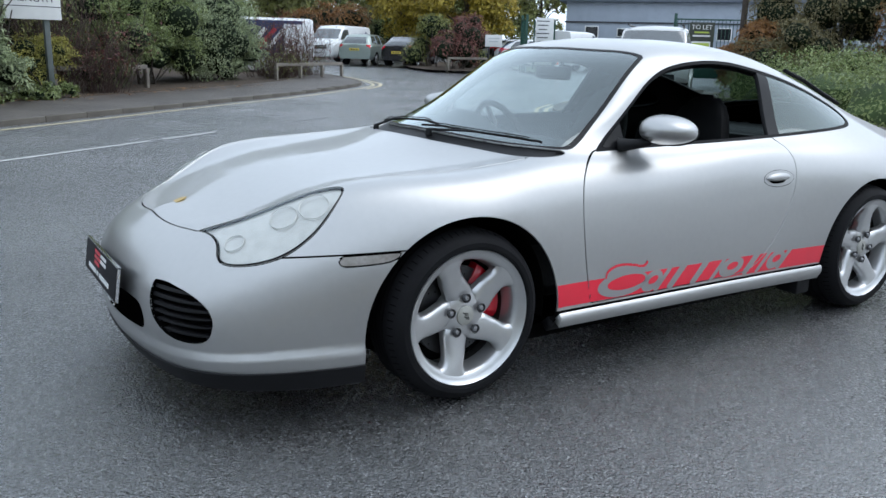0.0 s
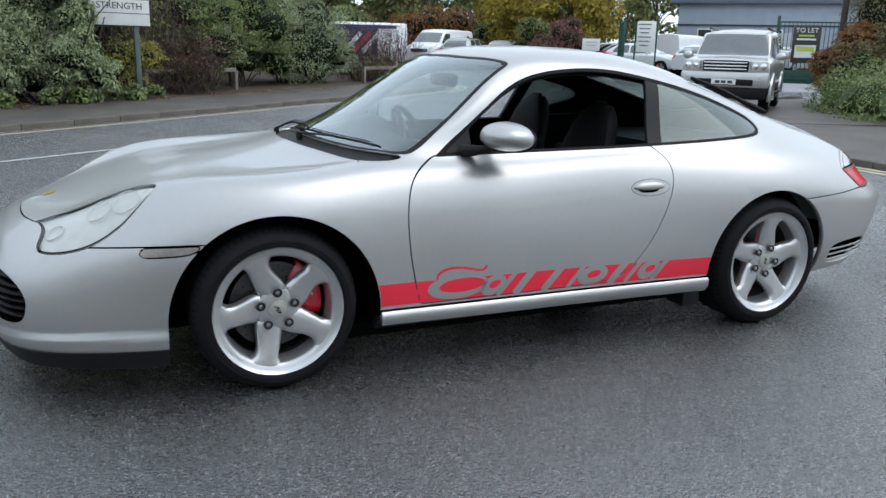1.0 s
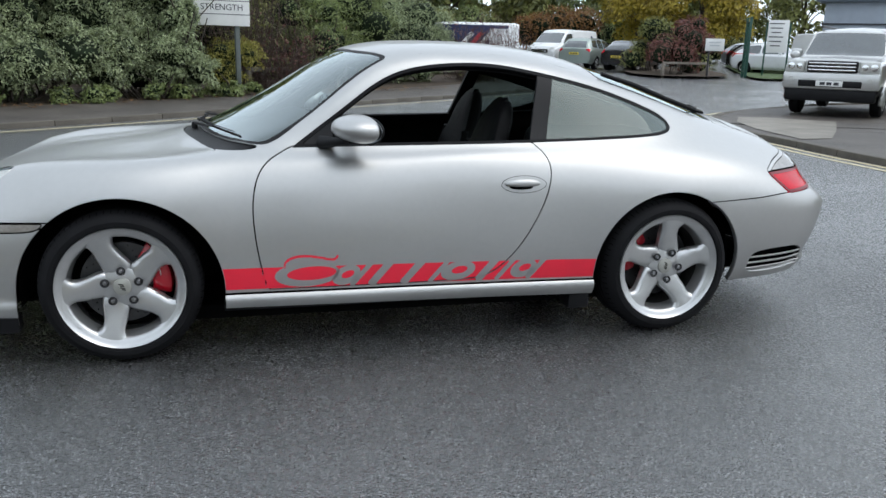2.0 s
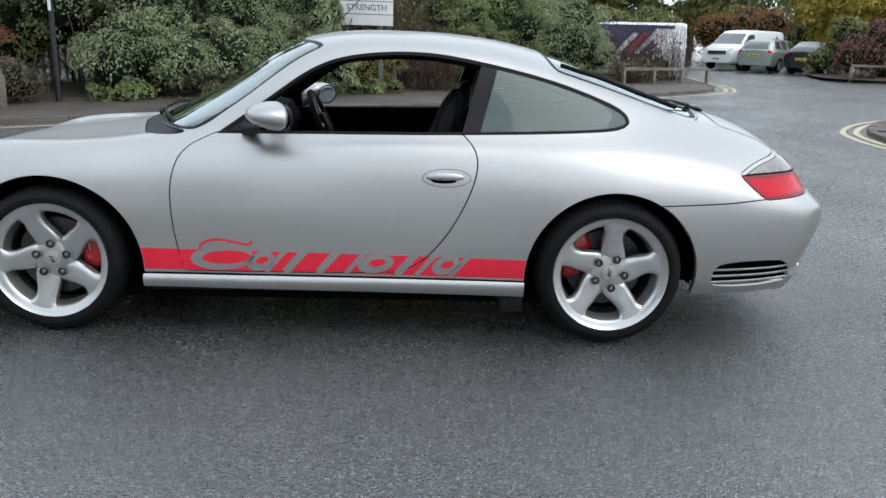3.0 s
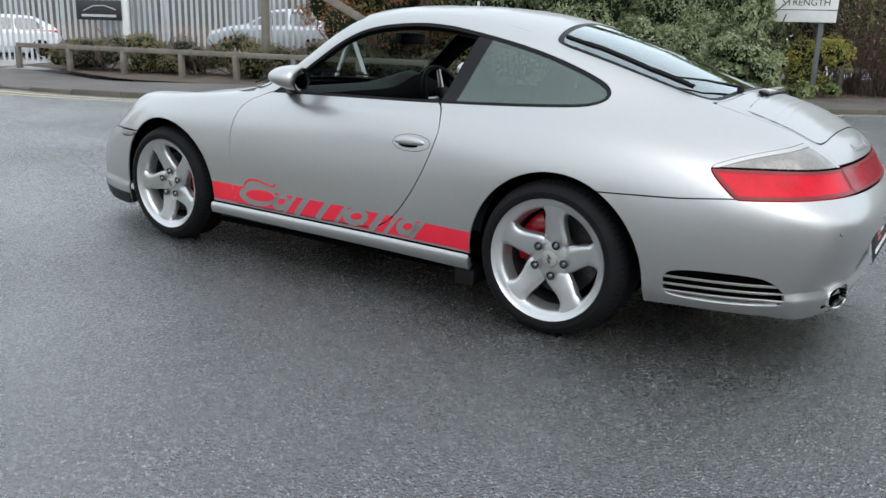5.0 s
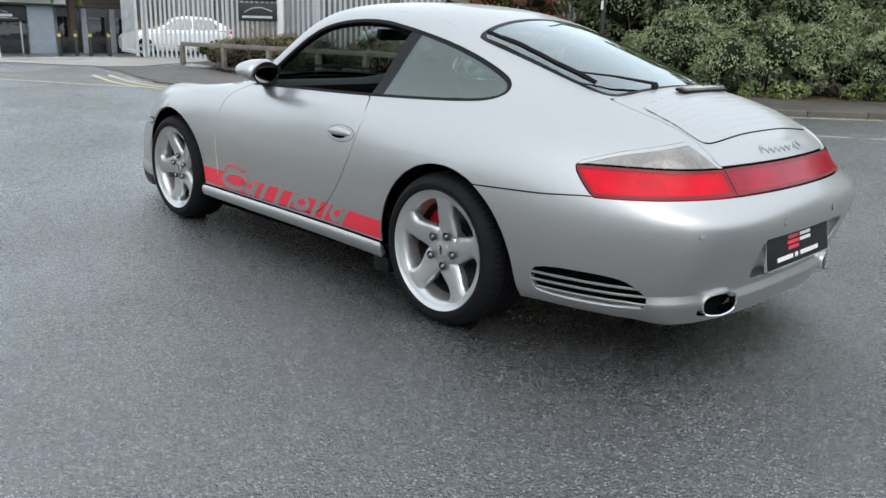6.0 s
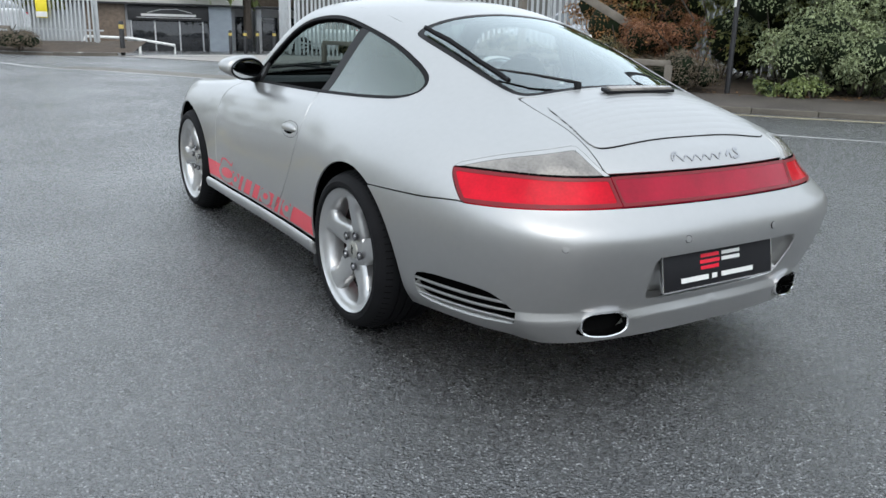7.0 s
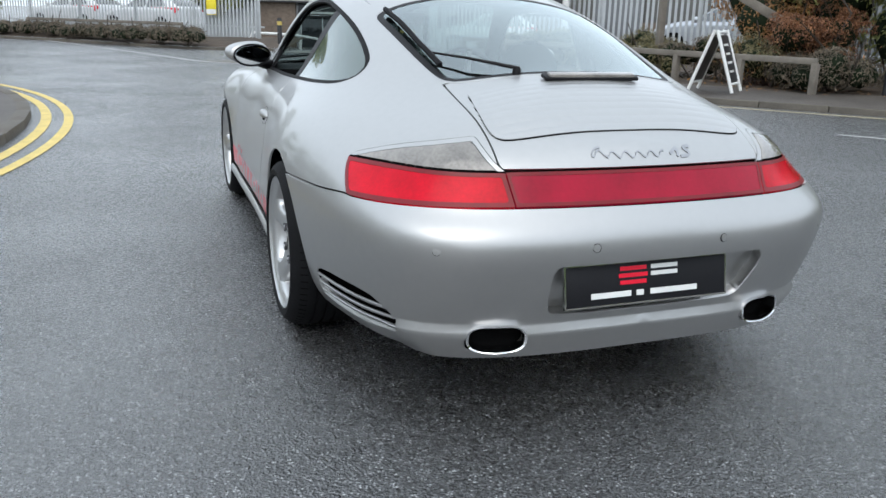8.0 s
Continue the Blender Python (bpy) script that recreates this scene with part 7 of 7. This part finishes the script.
def loft_body(stations):
    """A vehicle's skin from stations (x, half width, bottom z, belt z, roof z, roof half width), nose first: vertices, normals, triangles."""
    st = np.array(stations, float)
    net = []
    for x, w, z0, zb, zr, wr in st:
        net.append([(x, w * .86, z0), (x, w * .97, z0 + .10), (x, w, z0 + (zb - z0) * .5), (x, w * .985, zb - .06), (x, w * .93 if zr > zb + .1 else w * .90, zb), (x, wr + (w * .93 - wr) * .42 if zr > zb + .1 else w * .8, zb + (zr - zb) * .62), (x, wr, zr - .05 * (zr > zb + .1)), (x, wr * .72, zr), (x, 0, zr + .025)])
    net = np.array(net).transpose(1, 0, 2)
    out = []
    k = 6
    for a, b in zip(range(net.shape[1] - 1), range(1, net.shape[1])):
        for t in np.linspace(0, 1, k, endpoint=False):
            out.append(net[:, a] * (1 - t) + net[:, b] * t)
    out.append(net[:, -1])
    g = np.array(out)
    fine = []
    for j in range(g.shape[1] - 1):
        for t in np.linspace(0, 1, 4, endpoint=False):
            fine.append(g[:, j] * (1 - t) + g[:, j + 1] * t)
    fine.append(g[:, -1])
    g = np.array(fine)
    for _ in range(1):
        g[:, 1:-1] = (g[:, :-2] + 2 * g[:, 1:-1] + g[:, 2:]) / 4
        g[1:-1] = (g[:-2] + 2 * g[1:-1] + g[2:]) / 4
    g[-1, :, 1] = 0
    # close nose and tail
    nose, tail_ = g[:, :1].copy(), g[:, -1:].copy()
    g = np.concatenate([nose * (1, 0, 1), nose * (1, .5, 1), g, tail_ * (1, .5, 1), tail_ * (1, 0, 1)], 1)
    a, b = g.shape[:2]
    idx = np.arange(a * b).reshape(a, b)
    q = np.stack([idx[:-1, :-1], idx[1:, :-1], idx[1:, 1:], idx[:-1, 1:]], -1).reshape(-1, 4)
    f = np.concatenate([q[:, [0, 1, 2]], q[:, [0, 2, 3]]])
    v = g.reshape(-1, 3)
    f = np.concatenate([f, f[:, ::-1] + len(v)])
    v = np.concatenate([v, v * (1, -1, 1)])
    key = np.round(v * 1e4).astype(np.int64)
    _, first, inv = np.unique(key, axis=0, return_index=True, return_inverse=True)
    v, f = v[first], inv.reshape(-1)[f]
    f = f[(f[:, 0] != f[:, 1]) & (f[:, 1] != f[:, 2]) & (f[:, 2] != f[:, 0])]
    return v, vertex_normals(v, f), f


def small_wheel(r, w):
    bm = bmesh.new()
    lathe(bm, [(r * .66, -w / 2), (r * .9, -w / 2 - .008), (r, -w / 2 + .03), (r, w / 2 - .03), (r * .9, w / 2), (r * .3, w / 2)], 32)
    bmesh.ops.recalc_face_normals(bm, faces=bm.faces)
    return bm


def vehicle(name, at, turn, stations, paint, wheels, windows, label, category="car", tyre_r=.32, lamps=(), extra=None, trim=None):
    """A parked vehicle. windows: side outlines in (x, z); lamps: (front or rear, outline in (y, z), material, part name)."""
    v = empty(name, pose(*at, 0, 0, turn))
    tagged(v, label, category)
    skin = loft_body(stations)
    x0, x1 = stations[0][0], stations[-1][0]

    def arch(p):
        d = np.full(len(p), 9.0)
        for wx in wheels:
            d = np.minimum(d, np.hypot(p[:, 0] - wx, p[:, 2] - tyre_r * .98) - tyre_r * 1.17)
        return np.maximum(d, .35 - np.abs(p[:, 1]))

    body = clip(skin, -arch(skin[0]))
    fields = []
    for poly in windows:
        pl = rounded(np.repeat(np.array(poly), 2, 0), 2)
        fields.append(("side_window", lambda p, pl=pl: np.maximum(inside(p[:, [0, 2]], pl), .3 - np.abs(p[:, 1])), CARPANE))
    for end, poly, mat, nm in lamps:
        pl = rounded(np.repeat(np.array(poly), 2, 0), 2)
        if end == "front":
            fields.append((nm, lambda p, pl=pl: np.maximum(inside(np.stack([np.abs(p[:, 1]), p[:, 2]], 1), pl), p[:, 0] - (x0 + (x1 - x0) * .42)), mat))
        else:
            fields.append((nm, lambda p, pl=pl: np.maximum(inside(np.stack([np.abs(p[:, 1]), p[:, 2]], 1), pl), (x0 + (x1 - x0) * .68) - p[:, 0]), mat))
    for nm, fn, mat in fields:
        piece = clip(body, fn(body[0]))
        body = clip(body, -fn(body[0]))
        for s in (-1, 1):
            half = clip(piece, -s * piece[0][:, 1]) if nm in ("side_window", "headlight", "tail_light", "fog_light") else (piece if s < 0 else None)
            if half is not None and len(half[2]):
                a, b, c = rimmed(half, .02, -.006 if mat is CARPANE else .002)
                mesh_object(nm, a, c, mat, v, "", b)
    low = clip(body, body[0][:, 2] - (stations[0][2] + .20)) if trim else None
    if trim:
        body = clip(body, (stations[0][2] + .20) - body[0][:, 2])
        a, b, c = rimmed(low, .02)
        mesh_object("lower_trim", a, c, BLACK, v, "", b)
    a, b, c = rimmed(body, .03)
    mesh_object("body", a, c, paint, v, "", b)
    bm = bmesh.new()
    box(bm, (x1 - x0 - .3, 1.2, .25), ((x0 + x1) / 2, 0, stations[0][2] + .22))
    part("underbody", bm, VOID, v)
    w = stations[len(stations) // 2][1]
    for wx in wheels:
        for s in (-1, 1):
            t = part("wheel", small_wheel(tyre_r, .22), TYRE, v, smooth=True)
            t.matrix_basis = pose(wx, s * (w - .14), tyre_r, 0, 0, 0 if s < 0 else 180)
            bm = bmesh.new()
            lathe(bm, [(.001, -.115), (tyre_r * .18, -.115), (tyre_r * .22, -.10)], 20)
            for k in range(5):
                a = 2 * math.pi * k / 5
                box(bm, (tyre_r * .55, .03, tyre_r * .16), (tyre_r * .38 * math.cos(a), -.10, tyre_r * .38 * math.sin(a)), (0, -math.degrees(a), 0), .006)
            lathe(bm, [(tyre_r * .58, -.10), (tyre_r * .66, -.116), (tyre_r * .68, -.10)], 28)
            part("rim", bm, WHEEL, t, smooth=True)
    for s in (-1, 1):
        bm = bmesh.new()
        r = bmesh.ops.create_uvsphere(bm, u_segments=12, v_segments=8, radius=1)
        bmesh.ops.scale(bm, vec=(.07, .11, .09), verts=bm.verts)
        mx = stations[min(3, len(stations) - 1)][0] + .25
        mo = part("door_mirror", bm, paint, v, smooth=True)
        mo.matrix_basis = pose(mx, s * (w + .09), stations[len(stations) // 2][3] + .08)
    if extra:
        extra(v)
    return v


def plate(v, x, z, mat, w=.52):
    p = block("number_plate", (.012, w, .115), (x, 0, z), mat, v, bevel=.002)
    for y in (-.14, .0, .13):
        block("dark_bar", (.014, .10, .06), (x, y, z), INK, p, bevel=0)


VAN_WHITE = material("van_white", (.74, .75, .75), rough=.3, coat=.6, vary=.04, vary_scale=3)
CAR_WHITE = material("car_white", (.70, .71, .72), rough=.28, coat=.8, vary=.04)
SAGE = material("sage_silver", (.30, .35, .32), rough=.3, metal=.5, coat=.8, vary=.05)
CARBLACK = material("car_black", (.012, .012, .014), rough=.2, coat=1.0, vary=.1)
CARSILVER = material("car_silver", (.42, .44, .47), rough=.3, metal=.6, coat=.8, vary=.05)
CARBLUE = material("car_blue", (.09, .13, .2), rough=.25, coat=.9, vary=.06)
DISCO = material("suv_silver", (.50, .50, .49), rough=.3, metal=.6, coat=.8, vary=.06)
PLATEWHITE = material("plate_white", (.70, .70, .68), rough=.4, vary=.05)
PLATEYELLOW = material("plate_yellow", (.66, .50, .05), rough=.4, vary=.05)
NAVY = material("livery_navy", (.02, .03, .10), rough=.35, coat=.5, vary=.08)
LIVRED = material("livery_red", (.45, .02, .04), rough=.35, coat=.5, vary=.08)


def suv_extra(v):
    bm = bmesh.new()
    box(bm, (.22, 1.90, .36), (-2.40, 0, .74), bevel=.07)
    part("front_bumper", bm, DISCO, v, smooth=True)
    grille = block("grille", (.10, .98, .24), (-2.41, 0, 1.035), BLACK, v, bevel=.03)
    for z in (.965, 1.035, 1.105):
        block("grille_bar", (.05, .92, .036), (-2.452, 0, z), CHROME, grille, bevel=.012)
    block("bumper_opening", (.06, 1.24, .14), (-2.49, 0, .685), BLACK, v, bevel=.02)
    block("lower_bumper", (.20, 1.78, .26), (-2.36, 0, .45), BLACK, v, bevel=.04)
    plate(v, -2.53, .69, PLATEWHITE)
    for s in (-1, 1):
        bm = bmesh.new()
        box(bm, (.14, .37, .25), (0, 0, 0), bevel=.04)
        h = part("headlight", bm, REFLECTOR, v, smooth=True)
        h.matrix_basis = pose(-2.385, s * .71, 1.03, 0, 0, -s * 9)
        for y, r in ((-.08, .075), (.09, .062)):
            bm = bmesh.new()
            lathe(bm, [(.001, -.012), (r * .6, -.010), (r, .0), (r, .03)], 20)
            bmesh.ops.recalc_face_normals(bm, faces=bm.faces)
            q = part("lamp_bowl", bm, CHROME, h, smooth=True)
            q.matrix_basis = pose(-.072, y * -s, 0, 0, 0, -90)
        block("roof_rail", (2.6, .05, .05), (.7, s * .66, 1.90), SIGNBLACK, v, bevel=.015)
        bm = bmesh.new()
        lathe(bm, [(.001, -.02), (.05, -.02), (.055, .01)], 16)
        o = part("fog_light", bm, REFLECTOR, v, smooth=True)
        o.matrix_basis = pose(-2.50, s * .76, .77, 0, 0, -90)
        for wx in (-1.42, 1.46):
            bm = bmesh.new()
            arc = [(wx + .475 * math.cos(a), s * .935, .38 + .475 * math.sin(a)) for a in np.linspace(-.25, math.pi + .25, 22)]
            sweep(bm, arc, .05, 8)
            part("arch_flare", bm, DISCO, v, smooth=True)
        block("side_step", (1.7, .12, .06), (.02, s * .94, .42), BLACK, v, bevel=.02)
        bm = bmesh.new()
        box(bm, (.12, .24, .20), (-.78, s * 1.09, 1.30), bevel=.05)
        part("large_mirror", bm, DISCO, v, smooth=True)
        bm = bmesh.new()
        sweep(bm, [(-1.40, s * .05, 1.215), (-1.33, s * .62, 1.225)], .014, 6)
        part("wiper", bm, BLACK, v)
    block("floor_pan", (4.3, 1.5, .34), (0, 0, .50), VOID, v, bevel=.02)
    for k in range(9):
        block("bonnet_bar", (.035, .05, .012), (-2.22, -.36 + .09 * k, 1.178), SIGNBLACK, v, bevel=0)
    for y in (-.33, .33):
        block("bonnet_ridge", (.8, .05, .02), (-1.85, y, 1.205), DISCO, v, bevel=.009)


suv = vehicle("off_roader", (12.5, 11.2, .092), 40, [(-2.40, .93, .46, 1.06, 1.14, .82), (-2.36, .95, .42, 1.12, 1.18, .84), (-1.9, .955, .40, 1.15, 1.21, .84), (-1.36, .955, .40, 1.18, 1.235, .84), (-.80, .955, .40, 1.18, 1.78, .76), (-.62, .955, .40, 1.18, 1.83, .77), (.6, .955, .40, 1.18, 1.85, .77), (.75, .955, .40, 1.18, 1.90, .77), (2.25, .95, .42, 1.18, 1.90, .77), (2.38, .93, .46, 1.18, 1.86, .76)],
        DISCO, (-1.42, 1.46), [[(-1.0, 1.22), (-.66, 1.68), (.10, 1.72), (.10, 1.22)], [(.18, 1.22), (.18, 1.72), (1.05, 1.74), (1.05, 1.22)], [(1.15, 1.25), (1.15, 1.77), (2.15, 1.77), (2.15, 1.25)]],
        "silver boxy four-wheel-drive car parked on the driveway", tyre_r=.385,
        lamps=(("front", [(-.5, 1.27), (.80, 1.27), (.80, 1.27), (.71, 1.75), (-.5, 1.77)], CARPANE, "windscreen"),), extra=suv_extra, trim=True)
suv.matrix_basis = suv.matrix_basis @ Matrix.Scale(.94, 4)


def van_extra(v):
    plate(v, -2.44, .52, PLATEWHITE)
    block("grille", (.05, 1.0, .18), (-2.42, 0, .82), BLACK, v, bevel=.03)
    for z in (.78, .84):
        block("grille_bar", (.04, .9, .02), (-2.452, 0, z), CHROME, v, bevel=.004)
    bm = bmesh.new()
    box(bm, (.5, .01, .5), (1.5, -.985, 1.35), (0, 30, 0))
    part("livery_patch", bm, NAVY, v)


VAN = [(-2.40, .80, .34, .80, .88, .66), (-2.28, .90, .30, .98, 1.06, .74), (-1.75, .96, .28, 1.12, 1.20, .80), (-1.1, .98, .28, 1.16, 1.72, .74), (-.75, .98, .28, 1.16, 1.92, .76), (0, .98, .28, 1.16, 1.96, .78), (2.3, .98, .28, 1.16, 1.96, .78), (2.42, .96, .32, 1.16, 1.93, .76)]
vehicle("white_van", (17.1, 38.5, .34), 38, VAN, VAN_WHITE, (-1.5, 1.55), [[(-1.45, 1.20), (-.95, 1.70), (-.45, 1.74), (-.45, 1.16)]], "white panel van parked in the car park", "van", .34,
        lamps=(("front", [(-.5, 1.24), (.80, 1.24), (.80, 1.24), (.68, 1.76), (-.5, 1.78)], CARPANE, "windscreen"), ("front", [(.50, .84), (.82, .92), (.86, 1.08), (.62, 1.0)], REFLECTOR, "headlight")), extra=van_extra)


def livery_extra(v):
    for s in (-1, 1):
        block("navy_panel", (2.0, .012, 1.2), (.3, s * .985, 1.15), NAVY, v, bevel=0)
        for k in range(3):
            bm = bmesh.new()
            box(bm, (.95, .014, .16), (0, 0, 0))
            b = part("livery_stripe", bm, (SIGNWHITE, LIVRED, SIGNWHITE)[k], v)
            b.matrix_basis = pose(.35 + .34 * k, s * .995, 1.22, 0, -48, 0)
        block("roof_band", (3.0, .014, .12), (.5, s * .93, 1.80), NAVY, v, bevel=0)


vehicle("livery_van", (7.7, 26.8, .2), 347, VAN, VAN_WHITE, (-1.5, 1.55), [[(-1.45, 1.20), (-.95, 1.70), (-.45, 1.74), (-.45, 1.16)]], "white van with navy and red livery behind the shrubs", "van", .34,
        lamps=(("front", [(-.5, 1.24), (.80, 1.24), (.80, 1.24), (.68, 1.76), (-.5, 1.78)], CARPANE, "windscreen"),), extra=livery_extra)

HATCH = [(-2.05, .74, .30, .62, .68, .60), (-1.95, .82, .26, .74, .80, .66), (-1.35, .87, .24, .90, .96, .70), (-.85, .88, .24, .95, 1.02, .70), (-.15, .88, .24, .96, 1.44, .60), (.3, .88, .24, .97, 1.50, .62), (1.2, .88, .24, .98, 1.46, .61), (1.75, .86, .26, .98, 1.20, .60), (1.95, .82, .30, .90, .98, .62)]
HATCHWIN = [[(-.75, 1.0), (-.12, 1.38), (.42, 1.42), (.42, 1.0)], [(.5, 1.0), (.5, 1.42), (1.15, 1.38), (1.45, 1.04)]]


def hatch_lamps(rear):
    return (("front", [(-.5, 1.03), (.66, 1.03), (.66, 1.03), (.55, 1.40), (-.5, 1.42)], CARPANE, "windscreen"), ("front", [(.46, .66), (.76, .70), (.78, .84), (.50, .80)], REFLECTOR, "headlight"), ("rear", [(-.5, 1.06), (.62, 1.06), (.62, 1.06), (.52, 1.38), (-.5, 1.40)], CARPANE, "rear_window"), ("rear", [(.60, .80), (.82, .80), (.82, 1.0), (.62, 1.02)], REDLENS, "tail_light"))


def hatch_extra(v):
    plate(v, 1.985, .68, PLATEYELLOW)


ESTATE = [(-2.2, .74, .32, .64, .70, .60), (-2.1, .84, .28, .78, .84, .68), (-1.45, .89, .26, .94, 1.0, .72), (-.95, .90, .26, .98, 1.06, .72), (-.25, .90, .26, .99, 1.46, .62), (.3, .90, .26, 1.0, 1.54, .64), (1.7, .90, .26, 1.02, 1.52, .63), (2.1, .88, .28, 1.0, 1.26, .62), (2.25, .84, .32, .92, 1.0, .64)]
vehicle("estate_car", (17.75, 36.1, .30), 223, ESTATE, SAGE, (-1.4, 1.35), [[(-.8, 1.04), (-.2, 1.42), (.4, 1.46), (.4, 1.04)], [(.5, 1.04), (.5, 1.46), (1.1, 1.46), (1.1, 1.04)], [(1.2, 1.06), (1.2, 1.44), (1.7, 1.42), (1.85, 1.1)]], "pale sage green estate car parked in the car park", lamps=hatch_lamps(1), extra=lambda v: plate(v, 2.285, .78, PLATEYELLOW))
vehicle("black_hatchback", (19.1, 34.0, .29), 217, HATCH, CARBLACK, (-1.3, 1.25), HATCHWIN, "black hatchback parked in the car park", lamps=hatch_lamps(1), extra=hatch_extra)
PARKED = [(25.5, 31.4, 118, CAR_WHITE, "white hatchback parked in the yard"), (27.0, 33.6, 118, CARBLUE, "dark blue hatchback parked in the yard"), (28.6, 36.2, 118, CAR_WHITE, "white hatchback parked in the yard"), (30.2, 39.0, 118, CARBLACK, "black hatchback parked in the yard"), (31.8, 42.0, 118, CARSILVER, "silver hatchback parked in the yard"), (27.2, 28.6, 200, CAR_WHITE, "white hatchback parked beyond the gate"), (30.5, 31.0, 190, CARSILVER, "silver hatchback parked beyond the gate"), (33.8, 34.0, 190, CAR_WHITE, "white hatchback parked beyond the gate"), (37.5, 33.0, 200, CARSILVER, "grey hatchback parked beyond the gate")]
for x, y, a, m, lb in PARKED:
    o = vehicle("parked_car", (x, y, height(x, y)), a, HATCH, m, (-1.3, 1.25), HATCHWIN, lb, lamps=hatch_lamps(1))
    o["group"] = "cars parked in the yard"
vehicle("white_van", (33.5, 37.5, .5), 200, VAN, VAN_WHITE, (-1.5, 1.55), [[(-1.45, 1.20), (-.95, 1.70), (-.45, 1.74), (-.45, 1.16)]], "white van parked by the industrial building", "van", .34,
        lamps=(("front", [(-.5, 1.24), (.80, 1.24), (.80, 1.24), (.68, 1.76), (-.5, 1.78)], CARPANE, "windscreen"),))
for x, y, a, m, lb in ((-31.5, -.5, 43, CAR_WHITE, "white car behind the palisade fence"), (-34.5, -3.4, 43, CAR_WHITE, "white car behind the palisade fence"), (-16.0, 15.0, 30, CARSILVER, "silver car behind the palisade fence"), (-26.35, 11.75, 72, CAR_WHITE, "white car in the yard behind the gate")):
    vehicle("parked_car", (x, y, .2 if x > -25 or y < 5 else height(x, y)), a, HATCH, m, (-1.3, 1.25), HATCHWIN, lb, lamps=hatch_lamps(1))
